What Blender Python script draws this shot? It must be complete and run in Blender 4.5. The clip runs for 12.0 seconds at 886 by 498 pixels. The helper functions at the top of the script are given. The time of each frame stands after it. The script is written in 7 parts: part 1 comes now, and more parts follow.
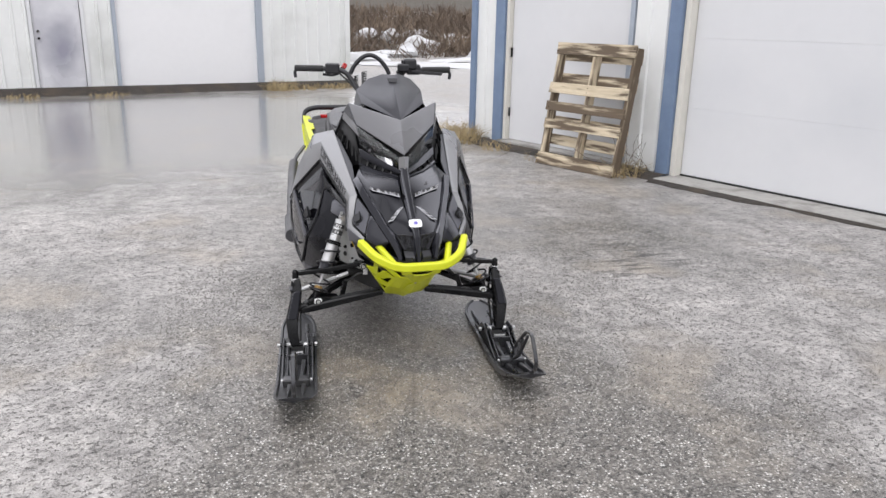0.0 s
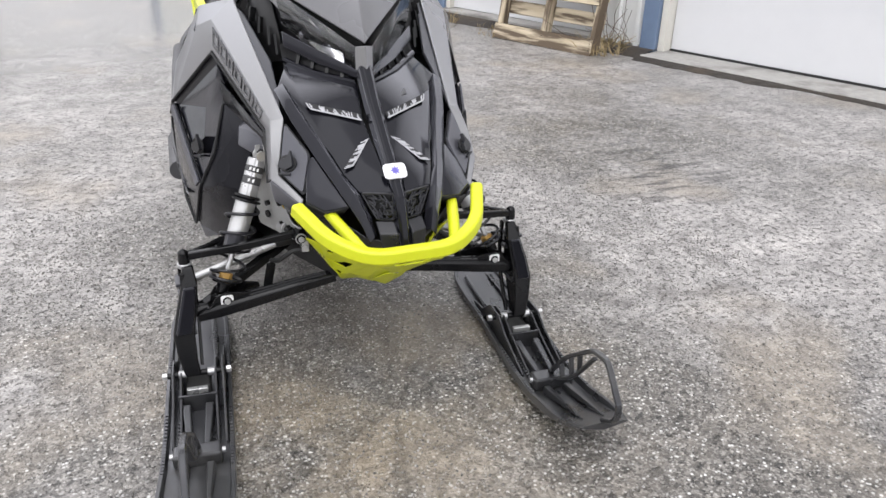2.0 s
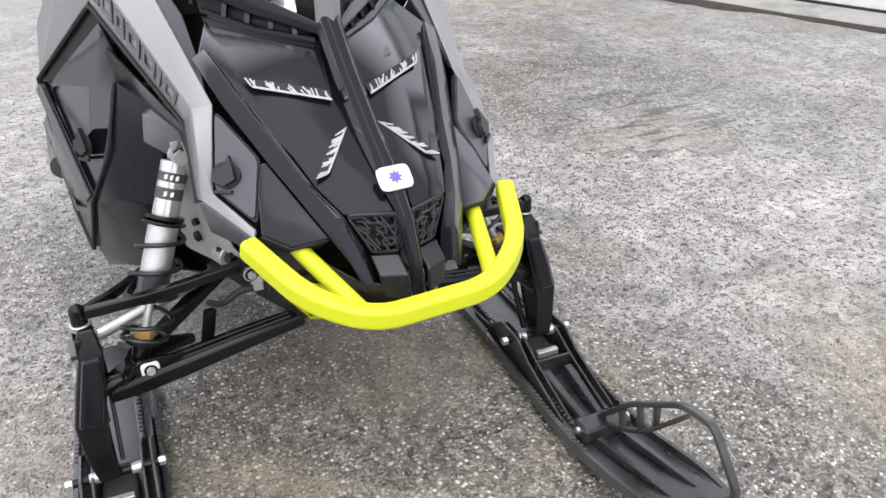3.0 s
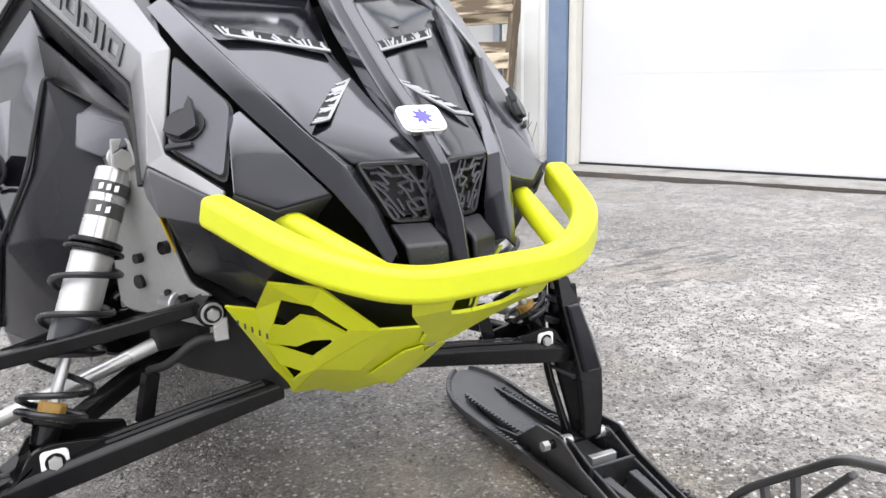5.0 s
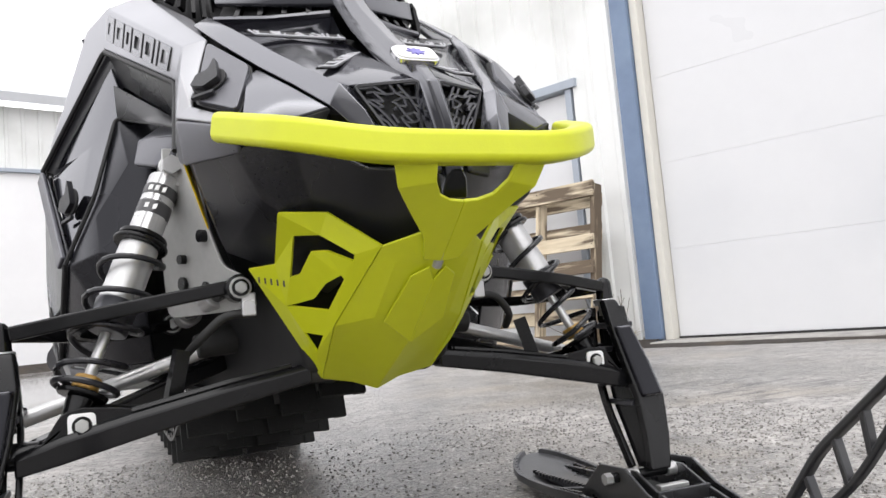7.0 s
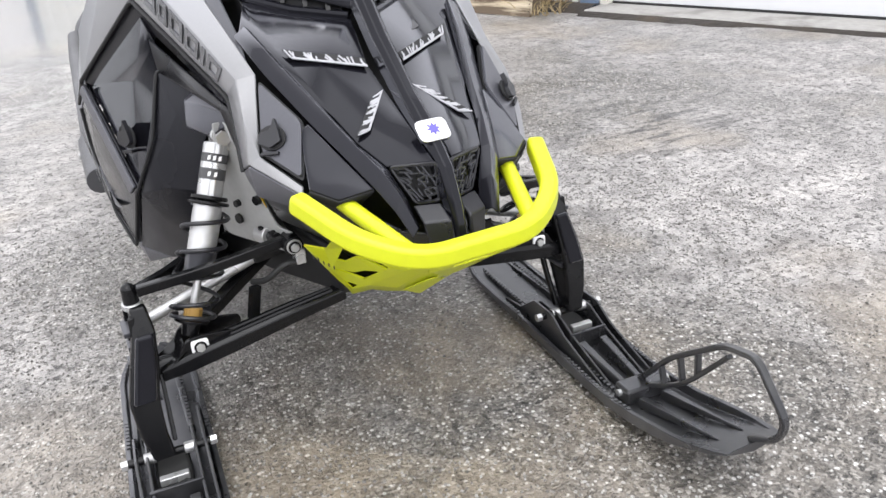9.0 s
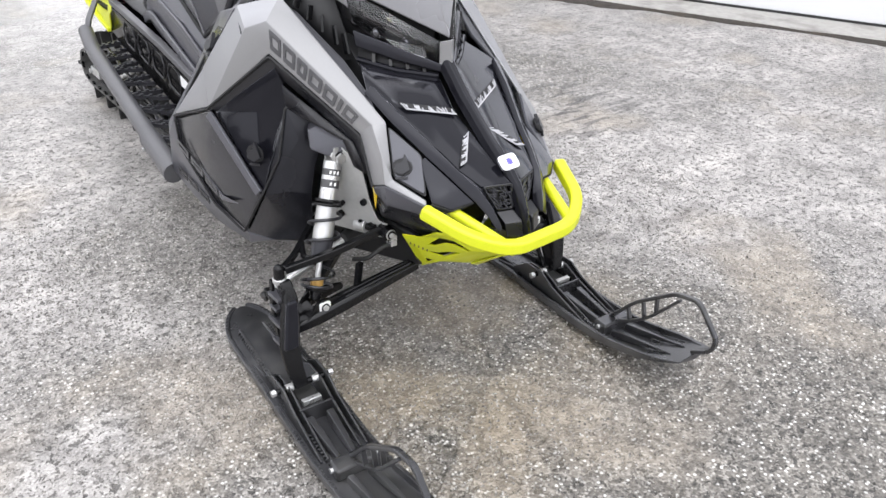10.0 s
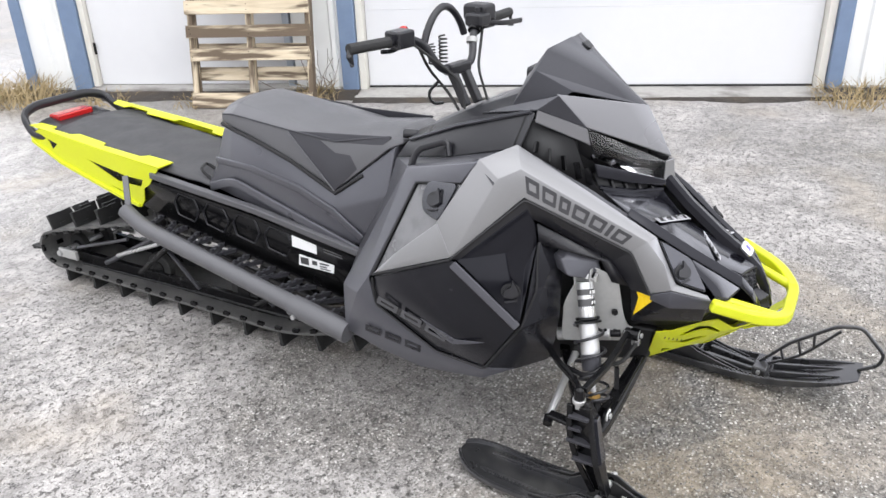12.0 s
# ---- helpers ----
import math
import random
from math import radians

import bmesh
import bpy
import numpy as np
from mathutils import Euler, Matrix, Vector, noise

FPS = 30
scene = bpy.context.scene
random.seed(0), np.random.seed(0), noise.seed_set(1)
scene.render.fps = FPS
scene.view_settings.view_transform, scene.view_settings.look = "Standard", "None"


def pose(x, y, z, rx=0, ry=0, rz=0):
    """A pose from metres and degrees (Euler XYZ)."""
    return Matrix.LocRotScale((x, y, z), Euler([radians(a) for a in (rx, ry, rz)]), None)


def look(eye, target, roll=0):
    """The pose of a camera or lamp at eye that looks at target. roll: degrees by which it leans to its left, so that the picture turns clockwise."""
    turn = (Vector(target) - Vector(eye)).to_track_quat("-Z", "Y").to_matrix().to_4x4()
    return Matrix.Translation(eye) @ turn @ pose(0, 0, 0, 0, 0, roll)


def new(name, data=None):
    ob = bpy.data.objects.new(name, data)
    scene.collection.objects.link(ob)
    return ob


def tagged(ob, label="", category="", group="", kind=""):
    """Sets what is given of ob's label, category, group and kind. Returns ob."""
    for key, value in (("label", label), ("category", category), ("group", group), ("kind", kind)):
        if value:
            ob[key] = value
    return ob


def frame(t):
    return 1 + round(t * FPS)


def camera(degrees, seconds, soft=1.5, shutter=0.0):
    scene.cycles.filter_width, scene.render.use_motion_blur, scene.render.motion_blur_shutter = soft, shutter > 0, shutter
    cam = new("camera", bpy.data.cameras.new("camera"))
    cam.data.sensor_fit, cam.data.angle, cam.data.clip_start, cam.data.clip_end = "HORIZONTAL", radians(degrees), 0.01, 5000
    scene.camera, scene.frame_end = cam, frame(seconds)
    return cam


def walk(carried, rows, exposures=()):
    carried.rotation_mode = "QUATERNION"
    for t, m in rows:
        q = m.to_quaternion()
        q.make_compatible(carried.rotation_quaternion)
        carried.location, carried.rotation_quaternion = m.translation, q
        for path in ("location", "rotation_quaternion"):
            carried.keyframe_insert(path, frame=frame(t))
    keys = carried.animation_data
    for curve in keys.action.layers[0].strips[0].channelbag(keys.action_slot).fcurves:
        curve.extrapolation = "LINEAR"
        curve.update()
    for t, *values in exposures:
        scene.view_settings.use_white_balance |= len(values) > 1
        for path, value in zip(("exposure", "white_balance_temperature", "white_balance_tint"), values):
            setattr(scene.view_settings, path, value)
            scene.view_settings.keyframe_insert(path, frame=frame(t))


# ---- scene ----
cam = camera(60.2, 12.0)
PATH = [
    (0, (-0.653, -2.924, 1.459), (-0.164, -1.072, 0.883), 1.1),
    (0.5, (-0.613, -2.605, 1.424), (-0.118, -0.769, 0.806), 1.5),
    (1, (-0.517, -2.257, 1.373), (0.01, -0.45, 0.696), 1.6),
    (1.5, (-0.496, -1.915, 1.301), (0.083, -0.161, 0.534), 1.6),
    (2, (-0.481, -1.552, 1.261), (0.171, 0.124, 0.385), 1.3),
    (2.5, (-0.426, -1.2, 1.204), (0.312, 0.38, 0.224), 1.0),
    (2.7, (-0.413, -1.085, 1.186), (0.349, 0.46, 0.17), 0.7),
    (4.3, (-0.442, -0.699, 0.875), (0.582, 0.815, 0.062), 0.4),
    (4.5, (-0.44, -0.709, 0.833), (0.598, 0.841, 0.11), -0.2),
    (5, (-0.412, -0.724, 0.713), (0.602, 0.941, 0.266), -1.1),
    (5.5, (-0.39, -0.73, 0.582), (0.577, 1.006, 0.35), -2.7),
    (6, (-0.364, -0.754, 0.494), (0.538, 1.03, 0.44), -4.1),
    (6.5, (-0.351, -0.789, 0.416), (0.498, 1.02, 0.503), -4.9),
    (7, (-0.344, -0.808, 0.363), (0.469, 1.012, 0.531), -5.1),
    (7.2, (-0.341, -0.811, 0.358), (0.456, 1.017, 0.512), -4.8),
    (8.8, (-0.453, -0.953, 0.902), (0.346, 0.713, 0.137), -4.2),
    (9, (-0.518, -1.019, 1.029), (0.304, 0.569, 0.134), -3.4),
    (9.5, (-0.794, -1.153, 1.279), (0.144, 0.26, 0.218), -0.3),
    (10, (-1.148, -1.189, 1.425), (-0.075, 0.138, 0.382), 1.2),
    (10.5, (-1.371, -1.012, 1.483), (-0.172, 0.249, 0.497), 0.4),
    (11, (-1.6, -0.822, 1.539), (-0.195, 0.259, 0.613), 0.1),
    (11.5, (-1.901, -0.597, 1.582), (-0.382, 0.359, 0.699), -1.0),
    (12, (-2.08, -0.228, 1.594), (-0.51, 0.675, 0.744), -1.9),
]
walk(cam, [(t, look(eye, target, roll)) for t, eye, target, roll in PATH], exposures=[(0, 0.2, 6330, 11), (1.5, 0.34, 6330, 11), (2.5, 0.5, 6300, 10), (4.5, 0.84, 6250, 10), (5.5, 0.66, 6430, 10), (7, 0.48, 6450, 10), (9.5, 0.73, 6260, 10), (12, 0.70, 6260, 10)])


# ---- light ----
world = bpy.data.worlds.new("overcast")
scene.world = world
world.use_nodes = True
wn, wl = world.node_tree.nodes, world.node_tree.links
sky = wn.new("ShaderNodeTexSky")
sky.sky_type, sky.sun_disc = "NISHITA", False
sky.sun_elevation, sky.sun_rotation = radians(48), radians(200)
sky.air_density, sky.dust_density = 1.0, 4.0
cloud = wn.new("ShaderNodeHueSaturation")
cloud.inputs["Saturation"].default_value = 0.1
wl.new(sky.outputs[0], cloud.inputs["Color"])
cover = wn.new("ShaderNodeMix")
cover.data_type = "RGBA"
cover.inputs["Factor"].default_value, cover.inputs["B"].default_value = 0.85, (10.1, 9.93, 10.1, 1)
wl.new(cloud.outputs[0], cover.inputs["A"])
wl.new(cover.outputs["Result"], wn["Background"].inputs[0])
wn["Background"].inputs[1].default_value = 0.15

sun = new("sun", bpy.data.lights.new("sun", "SUN"))
sun.data.energy, sun.data.angle, sun.data.color = 0.7, radians(50), (1.0, 0.98, 0.95)
sun.matrix_world = look((-3, -4, 14), (0, 0, 0))


# ---- materials ----
def material(name, colour, rough=0.5, metal=0.0, spread=0.15, scale=30.0, bump=0.0, bump_scale=None, coat=0.0, second=None, mix_scale=4.0, rough_spread=0.1, spec=0.5):
    """A surface with grain and larger patches: colour varies by spread, towards second where given, roughness with it."""
    m = bpy.data.materials.new(name)
    m.use_nodes = True
    n, l = m.node_tree.nodes, m.node_tree.links
    b = n["Principled BSDF"]
    b.inputs["Metallic"].default_value = metal
    b.inputs["Coat Weight"].default_value = coat
    b.inputs["Coat Roughness"].default_value = 0.06
    b.inputs["Specular IOR Level"].default_value = spec
    tc = n.new("ShaderNodeTexCoord")
    fine, wide = n.new("ShaderNodeTexNoise"), n.new("ShaderNodeTexNoise")
    fine.inputs["Scale"].default_value, fine.inputs["Detail"].default_value = scale, 5
    wide.inputs["Scale"].default_value, wide.inputs["Detail"].default_value = mix_scale, 4
    l.new(tc.outputs["Object"], fine.inputs["Vector"])
    l.new(tc.outputs["Object"], wide.inputs["Vector"])
    dark = [c * (1 - spread) for c in colour]
    light = [min(1, c * (1 + spread)) for c in colour]
    r1 = n.new("ShaderNodeMix")
    r1.data_type = "RGBA"
    r1.inputs["A"].default_value, r1.inputs["B"].default_value = (*dark, 1), (*light, 1)
    l.new(fine.outputs["Fac"], r1.inputs["Factor"])
    out = r1.outputs["Result"]
    if second:
        ramp = n.new("ShaderNodeMapRange")
        ramp.inputs["From Min"].default_value, ramp.inputs["From Max"].default_value = 0.5, 0.72
        l.new(wide.outputs["Fac"], ramp.inputs["Value"])
        r2 = n.new("ShaderNodeMix")
        r2.data_type = "RGBA"
        r2.inputs["B"].default_value = (*second, 1)
        l.new(ramp.outputs[0], r2.inputs["Factor"])
        l.new(out, r2.inputs["A"])
        out = r2.outputs["Result"]
    l.new(out, b.inputs["Base Color"])
    rr = n.new("ShaderNodeMapRange")
    rr.inputs["From Min"].default_value, rr.inputs["From Max"].default_value = 0.3, 0.7
    rr.inputs["To Min"].default_value, rr.inputs["To Max"].default_value = max(0.02, rough - rough_spread), min(1, rough + rough_spread)
    l.new(wide.outputs["Fac"], rr.inputs["Value"])
    l.new(rr.outputs[0], b.inputs["Roughness"])
    if bump:
        bp = n.new("ShaderNodeBump")
        bp.inputs["Strength"].default_value, bp.inputs["Distance"].default_value = 1.0, bump
        if bump_scale:
            grain = n.new("ShaderNodeTexNoise")
            grain.inputs["Scale"].default_value, grain.inputs["Detail"].default_value = bump_scale, 4
            l.new(tc.outputs["Object"], grain.inputs["Vector"])
            l.new(grain.outputs["Fac"], bp.inputs["Height"])
        else:
            l.new(fine.outputs["Fac"], bp.inputs["Height"])
        l.new(bp.outputs[0], b.inputs["Normal"])
    return m


GLOSS = material("gloss_black", (0.007, 0.007, 0.0095), 0.10, coat=0.0, spec=0.45, spread=0.2, rough_spread=0.04, mix_scale=6)
def sharpen_gloss(m, low, high):
    """Gloss that grows faster towards grazing view, imitating a sky brighter near the horizon."""
    n, l = m.node_tree.nodes, m.node_tree.links
    lw, mr = n.new("ShaderNodeLayerWeight"), n.new("ShaderNodeMapRange")
    lw.inputs["Blend"].default_value = 0.5
    mr.inputs["From Min"].default_value, mr.inputs["From Max"].default_value = 0.26, 0.40
    mr.inputs["To Min"].default_value, mr.inputs["To Max"].default_value = low, high
    l.new(lw.outputs["Facing"], mr.inputs["Value"])
    n["Principled BSDF"].inputs["Specular Tint"].default_value = (0.93, 0.94, 1.0, 1)
    l.new(mr.outputs[0], n["Principled BSDF"].inputs["Specular IOR Level"])


sharpen_gloss(GLOSS, 0.22, 2.2)
SHELL = material("gloss_black_shell", (0.012, 0.012, 0.0155), 0.16, spec=0.5, spread=0.12, rough_spread=0.05, mix_scale=5)
sharpen_gloss(SHELL, 0.26, 2.8)
SATIN = material("satin_black", (0.0125, 0.0125, 0.0155), 0.32, spec=0.5, spread=0.2, scale=200, bump=0.0002, bump_scale=700, mix_scale=5)
GREY = material("titanium_grey", (0.228, 0.227, 0.230), 0.30, metal=0.35, spread=0.06, scale=300, mix_scale=3, rough_spread=0.05)
sharpen_gloss(GREY, 0.5, 3.6)
CHAR = material("charcoal_plastic", (0.036, 0.036, 0.041), 0.36, spread=0.15, scale=250, bump=0.00015, bump_scale=900, mix_scale=4)
TUBE = material("grey_powdercoat", (0.085, 0.085, 0.091), 0.42, spread=0.12, scale=220, bump=0.0002, bump_scale=800, mix_scale=4)
DEEP = material("deep_black", (0.006, 0.006, 0.007), 0.6)
LIME = material("lime_powdercoat", (0.57, 0.615, 0.013), 0.36, spread=0.04, scale=60, bump=0.0001, bump_scale=500, mix_scale=7, rough_spread=0.06)
ALU = material("aluminium", (0.52, 0.52, 0.52), 0.34, metal=0.7, spread=0.08, scale=90, mix_scale=12)
PLATE = material("bare_plate", (0.42, 0.42, 0.41), 0.5, metal=0.4, spread=0.1, scale=80, mix_scale=9)
STEEL = material("black_steel", (0.0055, 0.0055, 0.0062), 0.20, spec=0.27, spread=0.3, scale=70, mix_scale=12)
RUBBER = material("rubber", (0.014, 0.014, 0.014), 0.7, spread=0.3, scale=120, bump=0.0006, second=(0.03, 0.03, 0.029), mix_scale=9)
SKI = material("ski_plastic", (0.020, 0.020, 0.021), 0.32, spec=0.55, spread=0.25, scale=150, bump=0.0003, second=(0.052, 0.051, 0.049), mix_scale=9)
sharpen_gloss(CHAR, 0.25, 1.3)
sharpen_gloss(SKI, 0.5, 1.6)
VINYL = material("seat_vinyl", (0.084, 0.084, 0.091), 0.40, spec=0.7, spread=0.12, scale=400, bump=0.0004, bump_scale=600, mix_scale=5)
VINYL_DARK = material("seat_vinyl_dark", (0.036, 0.036, 0.043), 0.40, spread=0.12, scale=400, bump=0.0004, bump_scale=600, mix_scale=5)
RED = material("red_lens", (0.42, 0.015, 0.015), 0.2, spread=0.1, coat=0.4)
AMBER = material("amber_reflector", (0.9, 0.62, 0.01), 0.25, spread=0.06, scale=90, coat=0.3)
WHITE = material("white_print", (0.78, 0.78, 0.78), 0.4, spread=0.05)
PRINT = material("dark_print", (0.05, 0.05, 0.052), 0.35)
LETTER = material("gloss_dark_print", (0.048, 0.048, 0.051), 0.26)
sharpen_gloss(LETTER, 0.4, 2.4)
GREYPRINT = material("grey_print", (0.065, 0.065, 0.070), 0.35)
BLUE = material("badge_blue", (0.12, 0.10, 0.42), 0.3)
BRASS = material("ochre_bump_stop", (0.40, 0.235, 0.055), 0.5)
CHROME = material("reflector_chrome", (0.75, 0.75, 0.77), 0.08, metal=1.0, spread=0.04, rough_spread=0.03)
DIMCHROME = material("dim_chrome", (0.13, 0.13, 0.14), 0.12, metal=1.0, spread=0.2, scale=40)
BELT = material("track_rubber", (0.082, 0.081, 0.079), 0.65, spread=0.3, scale=90, bump=0.0008, second=(0.13, 0.127, 0.12), mix_scale=10)
PALE = material("silver_panel", (0.2, 0.2, 0.207), 0.22, metal=0.4, coat=0.2, spread=0.05, second=(0.08, 0.08, 0.085), mix_scale=9)
MID = material("mid_grey_shield", (0.145, 0.144, 0.149), 0.3, spread=0.06, scale=300, mix_scale=3)
sharpen_gloss(MID, 0.6, 2.2)
HOUSE = material("far_pale_wall", (0.62, 0.60, 0.58), 0.7, spread=0.1, scale=2, second=(0.4, 0.39, 0.38), mix_scale=0.5)
FRAME = material("side_frame_plastic", (0.057, 0.057, 0.066), 0.34, spec=0.6, spread=0.12, scale=250, bump=0.00012, bump_scale=900, mix_scale=3)
sharpen_gloss(FRAME, 0.6, 1.3)
DOOR = material("door_plastic", (0.0085, 0.0085, 0.0108), 0.22, spec=0.5, spread=0.12, scale=250, bump=0.0001, bump_scale=900, mix_scale=4)
sharpen_gloss(DOOR, 0.45, 1.2)
sharpen_gloss(DOOR, 0.3, 1.0)
SPEAR = material("printed_gauze", (0.38, 0.38, 0.40), 0.4)
CANVAS = material("tunnel_bag_cloth", (0.045, 0.045, 0.048), 0.6, spread=0.2, scale=300, bump=0.004, bump_scale=14, mix_scale=10)
SIDING = material("white_siding", (0.77, 0.78, 0.77), 0.4, spread=0.03, scale=12, second=(0.60, 0.61, 0.59), mix_scale=0.9)
SHEDW = material("white_shed_door_paint", (0.80, 0.80, 0.81), 0.4, spread=0.02, scale=10, second=(0.75, 0.75, 0.765), mix_scale=0.7)
DOORW = material("white_door_paint", (0.68, 0.685, 0.70), 0.35, spread=0.02, scale=10, second=(0.62, 0.63, 0.65), mix_scale=0.7)
BLUETRIM = material("blue_trim", (0.155, 0.215, 0.325), 0.45, spread=0.12, scale=14, second=(0.20, 0.27, 0.38), mix_scale=2.5)
GREYTRIM = material("grey_trim", (0.36, 0.40, 0.46), 0.45, spread=0.1, scale=14)
CREAM = material("cream_jamb", (0.66, 0.64, 0.58), 0.5, spread=0.06, scale=12)
CONCRETE = material("concrete", (0.36, 0.35, 0.33), 0.75, spread=0.25, scale=25, bump=0.004, second=(0.16, 0.15, 0.14), mix_scale=3)
SOIL = material("base_dirt", (0.055, 0.046, 0.036), 0.9, spread=0.4, scale=20, bump=0.02, second=(0.10, 0.085, 0.06), mix_scale=4)
STRAW = material("dry_grass", (0.36, 0.28, 0.15), 0.8, spread=0.35, scale=9)
TWIG = material("brown_brush", (0.115, 0.085, 0.062), 0.85, spread=0.45, scale=3, second=(0.27, 0.205, 0.15), mix_scale=0.6)
SNOW = material("old_snow", (0.55, 0.555, 0.57), 0.6, spread=0.05, scale=6, bump=0.03, second=(0.36, 0.355, 0.35), mix_scale=0.8)
ROOF = material("grey_roof_sheet", (0.42, 0.43, 0.45), 0.4, spread=0.06, scale=6)
# for the unseen backdrop that darkens reflections
SURROUND = material("dark_surround_grey", (0.11, 0.115, 0.115), 0.95, spread=0.5, scale=0.6, second=(0.2, 0.19, 0.18), mix_scale=0.15)
SMUDGE = material("smudged_door_paint", (0.66, 0.66, 0.69), 0.3, spread=0.03, scale=10, second=(0.52, 0.52, 0.56), mix_scale=1.4)
DARKSOIL = material("wet_dark_dirt", (0.035, 0.029, 0.024), 0.8, spread=0.5, scale=14, bump=0.02, second=(0.07, 0.055, 0.04), mix_scale=3)


def add_smear(m, at, reach, colour):
    """One large soft smear of grime rubbed into a painted surface."""
    n, l = m.node_tree.nodes, m.node_tree.links
    b = n["Principled BSDF"]
    old = b.inputs["Base Color"].links[0].from_socket
    tc, mp, noise_tex = n.new("ShaderNodeTexCoord"), n.new("ShaderNodeMapping"), n.new("ShaderNodeTexNoise")
    mp.inputs["Location"].default_value = [-a / r for a, r in zip(at, reach)]
    mp.inputs["Scale"].default_value = [1 / r for r in reach]
    noise_tex.inputs["Scale"].default_value, noise_tex.inputs["Detail"].default_value = 2.2, 5
    length, add, ramp, mix = n.new("ShaderNodeVectorMath"), n.new("ShaderNodeMath"), n.new("ShaderNodeMapRange"), n.new("ShaderNodeMix")
    length.operation, add.operation = "LENGTH", "MULTIPLY_ADD"
    add.inputs[1].default_value = 0.8
    ramp.inputs["From Min"].default_value, ramp.inputs["From Max"].default_value = 0.55, 1.45
    ramp.inputs["To Min"].default_value, ramp.inputs["To Max"].default_value = 0.9, 0.0
    mix.data_type = "RGBA"
    mix.inputs["B"].default_value = (*colour, 1)
    l.new(tc.outputs["Object"], mp.inputs["Vector"])
    l.new(tc.outputs["Object"], noise_tex.inputs["Vector"])
    l.new(mp.outputs[0], length.inputs[0])
    l.new(noise_tex.outputs["Fac"], add.inputs[0])
    l.new(length.outputs["Value"], add.inputs[2])
    l.new(add.outputs[0], ramp.inputs["Value"])
    l.new(ramp.outputs[0], mix.inputs["Factor"])
    l.new(old, mix.inputs["A"])
    l.new(mix.outputs["Result"], b.inputs["Base Color"])


add_smear(SMUDGE, (-3.66, 0.02, 0.80), (0.42, 1.0, 0.75), (0.25, 0.25, 0.31))


def wood_material():
    m = bpy.data.materials.new("pallet_wood")
    m.use_nodes = True
    n, l = m.node_tree.nodes, m.node_tree.links
    b = n["Principled BSDF"]
    tc, mp, info = n.new("ShaderNodeTexCoord"), n.new("ShaderNodeMapping"), n.new("ShaderNodeObjectInfo")
    mp.inputs["Scale"].default_value = (3, 26, 26)
    l.new(tc.outputs["Object"], mp.inputs["Vector"])
    addv = n.new("ShaderNodeVectorMath")
    scl = n.new("ShaderNodeMath")
    scl.operation, scl.inputs[1].default_value = "MULTIPLY", 37.0
    l.new(info.outputs["Random"], scl.inputs[0])
    l.new(mp.outputs[0], addv.inputs[0])
    l.new(scl.outputs[0], addv.inputs[1])
    grain, dirt = n.new("ShaderNodeTexNoise"), n.new("ShaderNodeTexNoise")
    grain.inputs["Scale"].default_value, grain.inputs["Detail"].default_value = 1.5, 6
    dirt.inputs["Scale"].default_value, dirt.inputs["Detail"].default_value = 0.8, 6
    l.new(addv.outputs[0], grain.inputs["Vector"])
    l.new(addv.outputs[0], dirt.inputs["Vector"])
    r = n.new("ShaderNodeValToRGB")
    r.color_ramp.elements[0].color, r.color_ramp.elements[1].color = (0.42, 0.33, 0.21, 1), (0.78, 0.69, 0.53, 1)
    l.new(grain.outputs["Fac"], r.inputs[0])
    d = n.new("ShaderNodeValToRGB")
    d.color_ramp.elements[0].position, d.color_ramp.elements[1].position = 0.47, 0.62
    d.color_ramp.elements[0].color, d.color_ramp.elements[1].color = (0.0, 0.0, 0.0, 1), (1, 1, 1, 1)
    shift = n.new("ShaderNodeMath")
    shift.operation = "MULTIPLY_ADD"
    shift.inputs[1].default_value, shift.inputs[2].default_value = 0.22, -0.045
    l.new(info.outputs["Random"], shift.inputs[0])
    plus = n.new("ShaderNodeMath")
    l.new(dirt.outputs["Fac"], plus.inputs[0])
    l.new(shift.outputs[0], plus.inputs[1])
    l.new(plus.outputs[0], d.inputs[0])
    mix = n.new("ShaderNodeMix")
    mix.data_type = "RGBA"
    mix.inputs["B"].default_value = (0.12, 0.088, 0.058, 1)
    l.new(d.outputs[0], mix.inputs["Factor"])
    l.new(r.outputs[0], mix.inputs["A"])
    l.new(mix.outputs["Result"], b.inputs["Base Color"])
    b.inputs["Roughness"].default_value = 0.75
    bp = n.new("ShaderNodeBump")
    bp.inputs["Distance"].default_value = 0.002
    l.new(grain.outputs["Fac"], bp.inputs["Height"])
    l.new(bp.outputs[0], b.inputs["Normal"])
    return m


